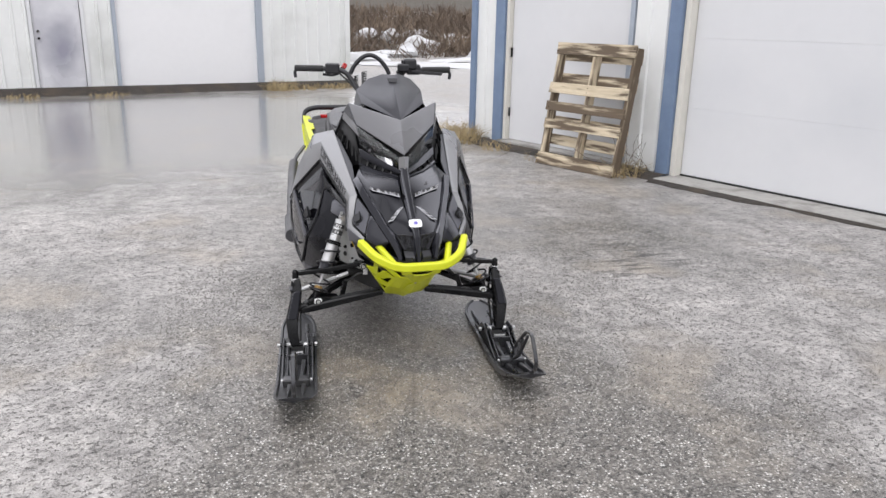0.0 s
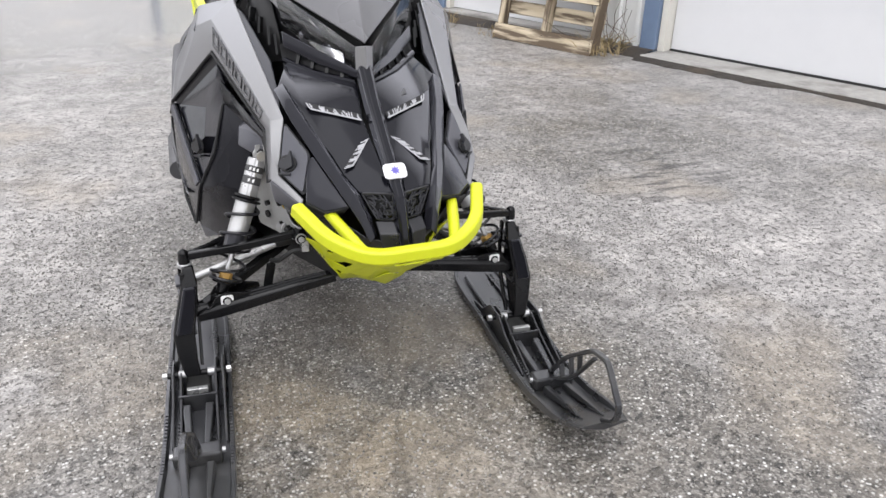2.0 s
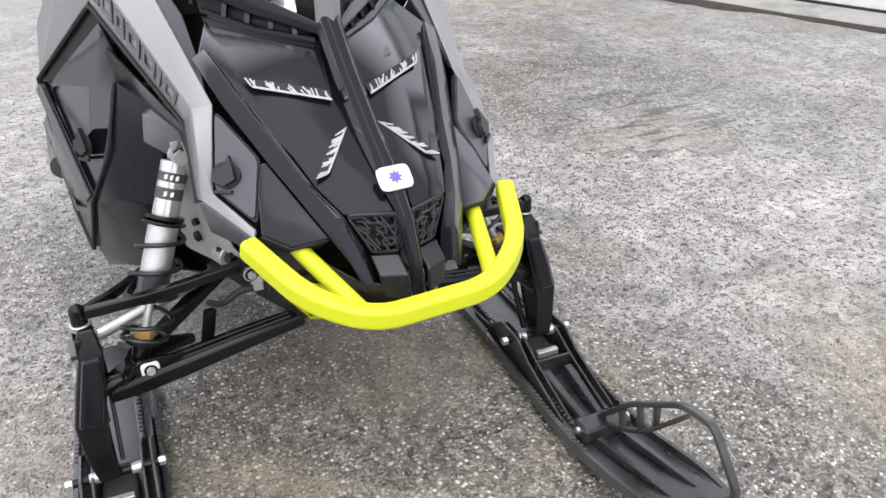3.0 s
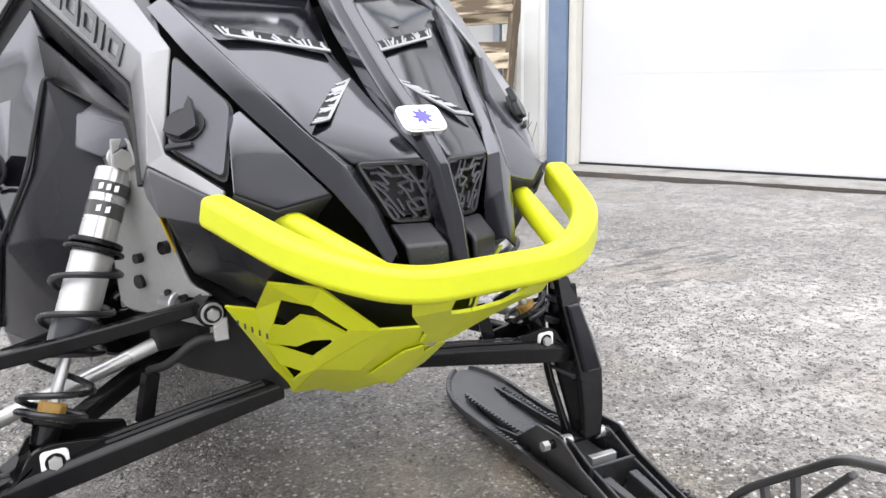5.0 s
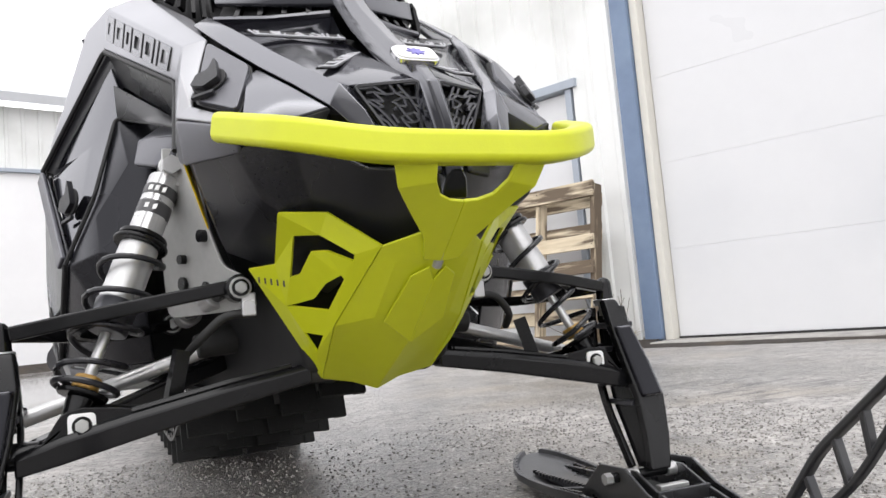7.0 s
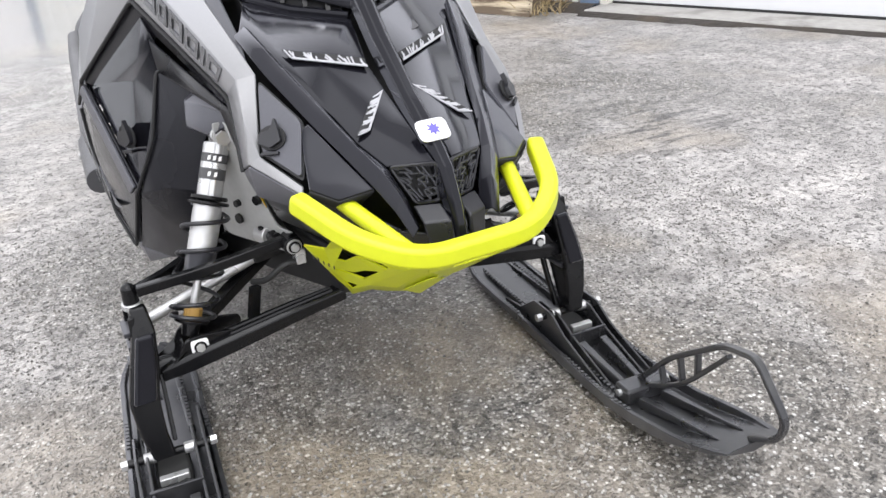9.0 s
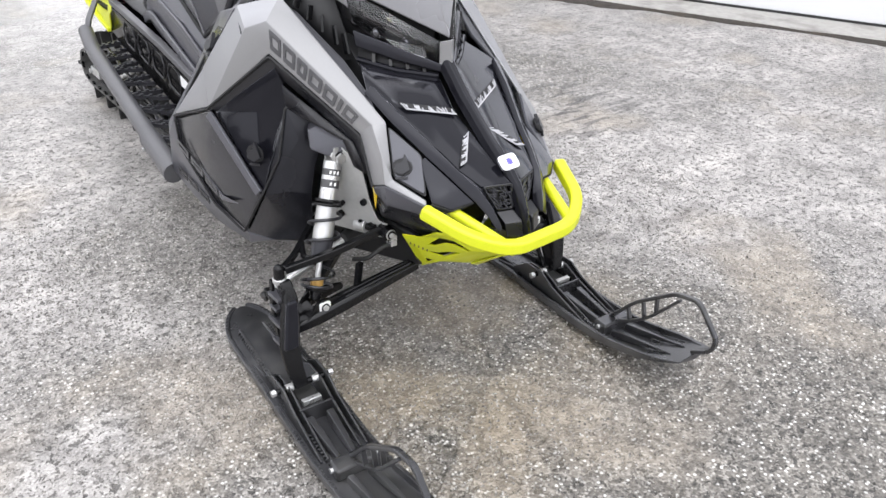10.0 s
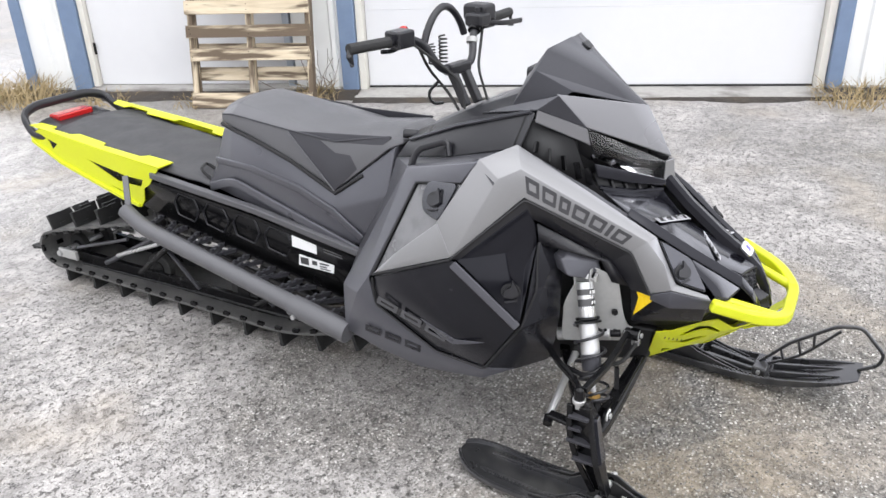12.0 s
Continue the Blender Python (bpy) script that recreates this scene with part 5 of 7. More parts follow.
# -- headlamps, windshield and flares --
def head(s):
    v = [(0.0, 0.299, 1.043), (0.200, 0.492, 1.100), (0.174, 0.412, 1.010), (0.0, 0.222, 0.904), (0.19, 0.520, 1.06), (0.0, 0.262, 0.978), (0.190, 0.455, 1.056)]
    part("windshield_flare", faces(v, [(0, 1, 6, 5), (5, 6, 2, 3)], s, CORE), MID, sled, "satin grey windshield flare", solid=0.006, bevel=0.003, soft=True)
    v = [(0.0, 0.306, 1.040), (0.138, 0.470, 1.095), (0.150, 0.575, 1.146), (0.099, 0.562, 1.196), (0.040, 0.520, 1.218), (0.0, 0.512, 1.218), (0.112, 0.618, 1.115), (0.155, 0.640, 1.045), (0.160, 0.500, 1.070)]
    part("windshield", faces(v, [(0, 1, 2), (0, 2, 3), (0, 3, 4, 5), (1, 8, 7, 2), (3, 2, 6), (2, 7, 6)], s, (0, 0.75, 1.0)), CHAR, sled, "matte dark grey windshield", solid=0.005, bevel=0.004, soft=True)
    v = [(0.200, 0.486, 1.096), (0.176, 0.410, 1.008), (0.214, 0.540, 1.056), (0.150, 0.740, 1.012), (0.155, 0.640, 1.045)]
    part("shield_base", faces(v, [(0, 1, 2), (0, 2, 3, 4)], s, CORE), CHAR, sled, solid=0.006, bevel=0.003)
    # lamp housing and lens
    v = [(0.173, 0.410, 1.006), (0.022, 0.235, 0.896), (0.018, 0.232, 0.830), (0.085, 0.295, 0.852), (0.163, 0.392, 0.930)]
    part("headlamp_lens", faces(v, [(0, 1, 2, 3, 4)], s, CORE), LENS, sled, "clear headlamp lens", solid=0.003).visible_shadow = False
    back = [(x * 0.95, y + 0.05, z) for x, y, z in v]
    part("lamp_housing", faces(v + back, [(5, 6, 7, 8, 9), (0, 1, 6, 5), (1, 2, 7, 6), (2, 3, 8, 7), (3, 4, 9, 8), (4, 0, 5, 9)], s, None), DEEP, sled)
    for t, z, w in ((0.28, 0.885, 0.022), (0.55, 0.905, 0.026), (0.78, 0.93, 0.024)):
        a = Vector((0.022, 0.262, 0)).lerp(Vector((0.175, 0.440, 0)), t)
        bm = bmesh.new()
        bmesh.ops.create_icosphere(bm, subdivisions=2, radius=w)
        bmesh.ops.transform(bm, matrix=Matrix.Translation((a.x * s, a.y - 0.004, z)) @ Matrix.Diagonal((1, 0.5, 0.8, 1)), verts=bm.verts)
        part("reflector", bm, DIMCHROME, sled)
    bm = sweep(bmesh.new(), mir([(0.165, 0.41, 0.965), (0.09, 0.318, 0.92), (0.03, 0.252, 0.88)], s), (0.004, 0.004), 4, square=True)
    part("light_bar", finish(bm), DIMCHROME, sled)
    back = [(0.190, 0.470, 1.020), (0.0, 0.290, 0.930), (0.0, 0.290, 0.800), (0.185, 0.470, 0.860)]
    part("lamp_back", faces(back, [(0, 1, 2, 3)], s, CORE), DEEP, sled, solid=0.004)
    v = [(0.022, 0.233, 0.895), (0.0, 0.215, 0.90), (0.0, 0.205, 0.815), (0.022, 0.233, 0.825)]
    part("lamp_divider", faces(v, [(0, 1, 2, 3)], s, CORE), GREY, sled, solid=0.006, bevel=0.002)
    # cowl beside the lamp, with louvres
    v = [(0.214, 0.545, 1.045), (0.180, 0.420, 0.990), (0.168, 0.390, 0.902), (0.166, 0.370, 0.842), (0.215, 0.385, 0.838), (0.254, 0.570, 0.945)]
    part("lamp_cowl", faces([(x, y + 0.03, z - 0.005) for x, y, z in v], [(0, 1, 2, 3, 4, 5)], s, CORE), DEEP, sled, solid=0.006)
    v = [(0.211, 0.540, 1.060), (0.176, 0.412, 1.008), (0.168, 0.402, 0.960), (0.220, 0.545, 1.022)]
    part("cowl_panel", faces(v, [(0, 1, 2, 3)], s, CORE), MID, sled, solid=0.008, bevel=0.004)
    for t in (0.12, 0.34, 0.56, 0.78, 0.95):
        a, e = Vector((0.246, 0.555, 0.958)).lerp(Vector((0.178, 0.385, 0.848)), t), Vector((0.225, 0.550, 1.0)).lerp(Vector((0.180, 0.410, 0.93)), t)
        e = a.lerp(e, 0.6)
        bm = sweep(bmesh.new(), [(a.x * s, a.y, a.z), (e.x * s, e.y, e.z)], (0.003, 0.008), 4, square=True)
        part("louvre", finish(bm), STEEL, sled)
    v = [(0.258, 0.578, 0.957), (0.212, 0.205, 0.742), (0.205, 0.270, 0.795), (0.200, 0.375, 0.845), (0.235, 0.53, 0.935)]
    part("cowl_edge", faces(v, [(0, 1, 2, 3, 4)], s, CORE), CHAR, sled, solid=0.01, bevel=0.004)


both(head)


def shield_tab():
    v = [(-0.024, 0.494, 1.202), (0.024, 0.494, 1.202), (0.018, 0.474, 1.186), (-0.018, 0.474, 1.186)]
    part("shield_tab", slab([(x, y - 0.001, z) for x, y, z in v], (0, -0.003, 0.0025)), SATIN, sled, bevel=0.002)


shield_tab()


# -- console, seat and tunnel --
def console():
    for s in (-1, 1):
        v = [(0.214, 0.548, 1.046), (0.180, 0.80, 0.970), (0.140, 1.00, 0.893), (0.165, 1.03, 0.845), (0.225, 0.80, 0.895), (0.250, 0.575, 0.955)]
        part("console_side", faces(v, [(0, 1, 4, 5), (1, 2, 3, 4)], s, CORE), SATIN, sled, "black console side panel", solid=0.006, bevel=0.005, soft=True)
        v = [(0.165, 1.03, 0.845), (0.225, 0.80, 0.895), (0.250, 0.575, 0.953), (0.30, 0.70, 0.918), (0.255, 0.930, 0.855), (0.22, 1.04, 0.74), (0.21, 1.16, 0.55), (0.40, 1.10, 0.47)]
        part("console_flank", faces(v, [(0, 1, 4), (1, 2, 3, 4), (0, 4, 5), (4, 7, 6, 5)], s, CORE), CHAR, sled, solid=0.006, bevel=0.005, soft=True)
        bm = sweep(bmesh.new(), rounded(mir([(0.250, 0.925, 0.855), (0.232, 0.912, 0.905), (0.210, 0.82, 0.935), (0.228, 0.805, 0.895)], s), 0.025), (0.009, 0.011), 8)
        part("grab_handle", finish(bm), SATIN, sled, "black moulded grab handle")
        bm = sweep(bmesh.new(), mir([(0.212, 0.56, 1.049), (0.181, 0.80, 0.976), (0.142, 0.99, 0.900)], s), (0.006, 0.006), 6)
        part("console_rib", finish(bm), CHAR, sled)
    v = [(-0.214, 0.548, 1.046), (-0.180, 0.80, 0.970), (-0.140, 1.00, 0.893), (0.140, 1.00, 0.893), (0.180, 0.80, 0.970), (0.214, 0.548, 1.046), (-0.09, 0.62, 1.075), (0.09, 0.62, 1.075), (-0.10, 0.80, 1.005), (0.10, 0.80, 1.005), (-0.09, 1.0, 0.91), (0.09, 1.0, 0.91)]
    part("console_top", faces(v, [(0, 1, 8, 6), (1, 2, 10, 8), (6, 8, 9, 7), (8, 10, 11, 9), (7, 9, 4, 5), (9, 11, 3, 4)], 1, (0, 0.7, 0.7)), SATIN, sled, "black console top", solid=0.006, bevel=0.008, soft=True)
    bm = block(-0.07, 0.07, 0.585, 0.64, 1.06, 1.135)
    part("gauge", bm, SATIN, sled, "black display pod behind the windshield", bevel=0.012)


console()


def seat():
    def ring(y, top, wt, sh, zs, wb, zb):
        half = [(0, top + 0.004), (wt * 0.6, top), (wt, top - 0.008), (sh, zs), (wb, zb), (wb * 0.5, zb - 0.01)]
        return [(x, y, z) for x, z in half] + [(-x, y, z) for x, z in half[:0:-1]]
    bm = loft(bmesh.new(), [ring(1.030, 0.888, 0.08, 0.112, 0.882, 0.12, 0.872), ring(1.07, 0.902, 0.09, 0.130, 0.892, 0.146, 0.858), ring(1.265, 0.882, 0.118, 0.164, 0.862, 0.191, 0.703),
                             ring(1.45, 0.906, 0.128, 0.176, 0.884, 0.190, 0.792), ring(1.60, 0.930, 0.124, 0.168, 0.896, 0.180, 0.838), ring(1.71, 0.946, 0.118, 0.160, 0.906, 0.166, 0.862), ring(1.772, 0.930, 0.106, 0.148, 0.898, 0.152, 0.872)])
    part("seat_cushion", finish(bm), VINYL, sled, "dark grey vinyl seat cushion", bevel=0.007, segments=3, soft=True)
    for s in (-1, 1):
        v = [(0.178, 1.45, 0.884), (0.134, 1.062, 0.896), (0.193, 1.265, 0.703), (0.175, 1.26, 0.800)]
        part("seat_side", faces(v, [(0, 1, 3), (0, 3, 2), (1, 2, 3)], s, (0, 1.3, 0.7)), VINYL_DARK, sled, "darker ribbed vinyl seat flank", solid=0.004, bevel=0.004, soft=True)
        bm = sweep(bmesh.new(), mir([(0.150, 1.765, 0.900), (0.161, 1.71, 0.908), (0.178, 1.45, 0.887), (0.166, 1.265, 0.866), (0.132, 1.07, 0.895)], s), 0.003, 6)
        part("seam", finish(bm), VINYL_DARK, sled)
        bm = sweep(bmesh.new(), mir([(0.156, 1.768, 0.866), (0.168, 1.71, 0.856), (0.184, 1.58, 0.828), (0.192, 1.44, 0.784), (0.196, 1.30, 0.718), (0.195, 1.262, 0.696), (0.17, 1.16, 0.765)], s), 0.007, 8)
        part("cushion_gap", finish(bm), DEEP, sled)
        bm = sweep(bmesh.new(), mir([(0.180, 1.448, 0.882), (0.194, 1.265, 0.702)], s), 0.0025, 6)
        part("seam", finish(bm), VINYL, sled)
    rings = []
    for y, zt, wt, wm, zm, zb in ((1.05, 0.868, 0.135, 0.20, 0.72, 0.52), (1.265, 0.700, 0.190, 0.214, 0.64, 0.530), (1.36, 0.752, 0.190, 0.216, 0.68, 0.548), (1.45, 0.790, 0.186, 0.214, 0.715, 0.563), (1.71, 0.858, 0.162, 0.200, 0.740, 0.608), (1.775, 0.850, 0.146, 0.192, 0.738, 0.618), (1.805, 0.730, 0.165, 0.190, 0.690, 0.622), (1.855, 0.640, 0.170, 0.185, 0.630, 0.605)):
        half = [(0, zt), (wt, zt), (wm, zm), (wm, zb)]
        rings.append([(x, y, z) for x, z in half] + [(0, y, zb)] + [(-x, y, z) for x, z in half[:0:-1]])
    part("seat_base", finish(loft(bmesh.new(), rings)), FRAME, sled, "black moulded seat base", bevel=0.012, segments=3, soft=True)
    for s in (-1, 1):
        # moulded ledges that run forward and down
        bm = sweep(bmesh.new(), rounded(mir([(0.196, 1.83, 0.632), (0.214, 1.70, 0.678), (0.222, 1.42, 0.595), (0.226, 1.16, 0.515)], s), 0.04), (0.006, 0.016), 4, square=True)
        part("base_rib", finish(bm), FRAME, sled, bevel=0.005, segments=3, soft=True)
        bm = sweep(bmesh.new(), mir([(0.194, 1.785, 0.742), (0.206, 1.60, 0.735), (0.218, 1.40, 0.700), (0.218, 1.26, 0.640), (0.216, 1.15, 0.560)], s), (0.004, 0.012), 4, square=True)
        part("base_rib", finish(bm), FRAME, sled, bevel=0.004, segments=3, soft=True)


seat()


def tunnel():
    def rail(y):
        return 0.522 + (min(y, 1.60) - 1.188) * 0.174 + max(0.0, y - 1.60) * 0.112

    v = [(0.0, 1.10, rail(1.10) - 0.012), (0.232, 1.10, rail(1.10) - 0.012), (0.232, 2.06, rail(2.06) - 0.012), (0.210, 2.78, rail(2.78) - 0.012), (0.0, 2.78, rail(2.78) - 0.012), (0.232, 1.10, 0.30), (0.232, 2.14, 0.50), (0.210, 2.78, rail(2.78) - 0.06)]
    for s in (-1, 1):
        t = part("tunnel", faces(v, [(0, 1, 2, 3, 4), (1, 5, 6, 2), (2, 6, 7, 3)], s, (0, 1.6, 0.4)), STEEL, sled, "black pressed tunnel", solid=0.004)
        bm = sweep(bmesh.new(), mir([(0.232, 1.14, rail(1.14)), (0.232, 1.60, rail(1.60)), (0.232, 2.10, rail(2.10))], s), (0.014, 0.012), 4, square=True)
        part("tunnel_rail", finish(bm), TUBE, sled, "grey tunnel rail", bevel=0.004)
        bm = sweep(bmesh.new(), mir([(0.236, 1.16, rail(1.16) - 0.030), (0.236, 1.60, rail(1.60) - 0.030), (0.236, 2.10, rail(2.10) - 0.030)], s), (0.003, 0.006), 4, square=True)
        part("rail_step", finish(bm), STEEL, t)
        # pressed hexagonal dimples along the wall
        for k in range(4):
            y = 1.50 + k * 0.145
            z = rail(y) - 0.082
            ring = rounded(mir([(0.236, y - 0.030, z - 0.058), (0.236, y + 0.052, z - 0.040), (0.236, y + 0.062, z + 0.010), (0.236, y + 0.030, z + 0.048), (0.236, y - 0.045, z + 0.036), (0.236, y - 0.060, z - 0.010)], s), 0.007, 2, True)
            bm = sweep(bmesh.new(), ring, 0.0034, 6, closed=True, up=(1, 0, 0))
            part("tunnel_dimple", finish(bm), SATIN, t)
        # running board
        a, b = Vector((0.360, 2.035, 0.490)), Vector((0.425, 1.20, 0.360))
        bm = sweep(bmesh.new(), rounded(mir([(0.342, 2.150, 0.535), tuple(a), tuple(b)], s), 0.05), (0.029, 0.030), 16)
        r = part("board_tube", finish(bm), TUBE, sled, "grey running-board tube")
        bm = sweep(bmesh.new(), mir([tuple(b + Vector((-0.004, 0.10, 0.017))), (0.432, 1.075, 0.338)], s), (0.035, 0.037), 14)
        part("tube_sleeve", finish(bm), TUBE, r)
        part("bolt_head", rod(bmesh.new(), (0.448 * s, 1.275, 0.355), (0.462 * s, 1.275, 0.355), 0.008), ALU, r)
        i0, i1 = Vector((0.238, 2.10, 0.492)), Vector((0.238, 1.14, 0.306))
        bm = sweep(bmesh.new(), mir([tuple(i0), tuple(i1)], s), (0.006, 0.008), 4, square=True)
        part("board_edge", finish(bm), STEEL, sled)
        bm = sweep(bmesh.new(), mir([tuple(i0.lerp(a, 0.5) - Vector((0, 0, 0.006))), tuple(i1.lerp(b, 0.5) - Vector((0, 0, 0.006)))], s), (0.004, 0.006), 4, square=True)
        part("board_edge", finish(bm), STEEL, sled)
        for k in range(16):
            t0 = (k + 0.5) / 16
            p, q = i0.lerp(i1, t0), a.lerp(b, min(1, t0 + (0.03 if k % 2 else -0.03)))
            bm = sweep(bmesh.new(), mir([tuple(p), tuple(q)], s), (0.006, 0.007), 4, square=True)
            for e in range(4):
                c = p.lerp(q, 0.2 + e * 0.2)
                box(bm, (c.x * s, c.y, c.z + 0.008), (0.012, 0.01, 0.010))
            part("board_grip", finish(bm), CHAR, sled)
        # strut from the board to the rack
        bm = sweep(bmesh.new(), rounded(mir([(0.338, 2.135, 0.535), (0.325, 2.145, 0.575), (0.262, 2.215, 0.635)], s), 0.03), (0.011, 0.007), 4, square=True)
        part("rack_strut", finish(bm), TUBE, sled, bevel=0.003)
        # lime rear rack: torn-edged top flange and a cut side plate
        def lid(y):
            return 0.684 + (y - 2.05) * 0.105

        top = [(0.237, 2.05), (0.237, 2.30), (0.225, 2.80)] + [(0.180, 2.78), (0.172, 2.70), (0.200, 2.69), (0.198, 2.58), (0.172, 2.56), (0.178, 2.40), (0.202, 2.39), (0.195, 2.19), (0.168, 2.17), (0.162, 2.05)]
        rk = part("rear_rack", slab([(x * s, y, lid(y) - 0.004) for x, y in top], (0, 0, 0.006)), LIME, sled, "lime-yellow rear rack side", bevel=0.002)

        def out(y):
            return (0.237 - max(0.0, y - 2.30) * 0.022) * s

        rim = [(2.05, 0.684), (2.30, 0.710), (2.74, 0.752), (2.81, 0.722), (2.81, 0.694), (2.63, 0.618), (2.40, 0.556), (2.28, 0.524), (2.19, 0.505), (2.165, 0.535), (2.155, 0.585), (2.12, 0.606), (2.09, 0.640)]
        slot = [(2.47, 0.664), (2.24, 0.624), (2.15, 0.622), (2.17, 0.590), (2.30, 0.596)]
        nick = [(2.70, 0.718), (2.64, 0.702), (2.68, 0.672)]
        slit = [(2.36, 0.575), (2.255, 0.553), (2.255, 0.542)]
        bm = cut_plate([(out(y), y, z) for y, z in rim], [[(out(y), y, z) for y, z in h] for h in (slot, nick, slit)])
        finish(bm, (0, 2.4, 0.6))
        part("rack_plate", bm, LIME, rk, solid=0.005, smooth=False)
        bm = sweep(bmesh.new(), [(out(2.19), 2.19, 0.512), (out(2.28), 2.28, 0.530), (out(2.40), 2.40, 0.562), (out(2.63), 2.63, 0.625), (out(2.80), 2.80, 0.700)], (0.009, 0.008), 4, square=True)
        part("rack_brace", finish(bm), LIME, rk, bevel=0.003)
    # stickers on the tunnel wall
    p = part("print_label", slab([(-0.2358, 1.439, 0.484), (-0.2358, 1.333, 0.474), (-0.2358, 1.330, 0.522), (-0.2358, 1.436, 0.532)], (-0.0008, 0, 0)), WHITE, sled, "white paper label")
    p = part("spec_label", slab([(-0.2358, 1.418, 0.417), (-0.2358, 1.268, 0.415), (-0.2358, 1.262, 0.447), (-0.2358, 1.412, 0.459)], (-0.0008, 0, 0)), WHITE, sled, "white paper label with dark print")
    for y0, y1, z0, z1 in ((1.408, 1.372, 0.424, 0.450), (1.358, 1.336, 0.430, 0.446), (1.325, 1.285, 0.438, 0.444), (1.325, 1.295, 0.428, 0.433), (1.325, 1.280, 0.420, 0.424)):
        part("print_bar", slab([(-0.2366, y0, z0), (-0.2366, y1, z0), (-0.2366, y1, z1), (-0.2366, y0, z1)], (-0.0006, 0, 0)), PRINT, p)
    for z in (0.508, 0.498, 0.488):
        part("print_bar", slab([(-0.2358, 1.302, z), (-0.2358, 1.225, z - 0.010), (-0.2358, 1.225, z - 0.006), (-0.2358, 1.302, z + 0.004)], (-0.0006, 0, 0)), PALE, sled)
    # cargo cover
    bm = bmesh.new()
    n, k = 14, 9
    g = []
    for i in range(n + 1):
        y = 1.82 + 0.88 * i / n
        g.append([bm.verts.new((-0.200 + 0.400 * j / k, y, rail(y) + 0.018 + 0.025 * math.sin(math.pi * j / k) + 0.012 * noise.noise((j * 0.7, i * 0.5, 3)))) for j in range(k + 1)])
    for i in range(n):
        for j in range(k):
            bm.faces.new((g[i][j], g[i][j + 1], g[i + 1][j + 1], g[i + 1][j]))
    part("tunnel_cover", finish(bm, (0, 2.2, 0)), CANVAS, sled, "black wrinkled cloth tunnel cover", solid=0.008)
    bm = bmesh.new()
    for x in (-0.14, -0.02, 0.1):
        sweep(bm, rounded([(x - 0.03, 1.84, 0.640), (x - 0.03, 1.90, 0.680), (x + 0.03, 1.93, 0.684), (x + 0.04, 1.86, 0.645)], 0.02), 0.006, 6)
    part("latch", finish(bm), STEEL, sled)
    # rear bumper and tail lamp
    pts = [(-0.205, 2.60, 0.712), (-0.222, 2.80, 0.722), (-0.205, 2.865, 0.790), (-0.13, 2.885, 0.812), (0.13, 2.885, 0.812), (0.205, 2.865, 0.790), (0.222, 2.80, 0.722), (0.205, 2.60, 0.712)]
    bm = sweep(bmesh.new(), rounded(pts, 0.05), (0.014, 0.019), 10)
    part("rear_bumper", finish(bm), SATIN, sled, "black rear grab bumper")
    bm = loft(bmesh.new(), [[(-0.16, 2.64, 0.690), (0.16, 2.64, 0.690), (0.16, 2.87, 0.705), (-0.16, 2.87, 0.705)], [(-0.15, 2.68, 0.722), (0.15, 2.68, 0.722), (0.15, 2.86, 0.748), (-0.15, 2.86, 0.748)], [(-0.115, 2.76, 0.742), (0.115, 2.76, 0.742), (0.11, 2.85, 0.760), (-0.11, 2.85, 0.760)]])
    t = part("tail_lamp_housing", finish(bm), SATIN, sled, bevel=0.006)
    part("tail_lamp", block(-0.095, 0.075, 2.785, 2.856, 0.744, 0.770), RED, t, "red tail lamp", bevel=0.006)


tunnel()


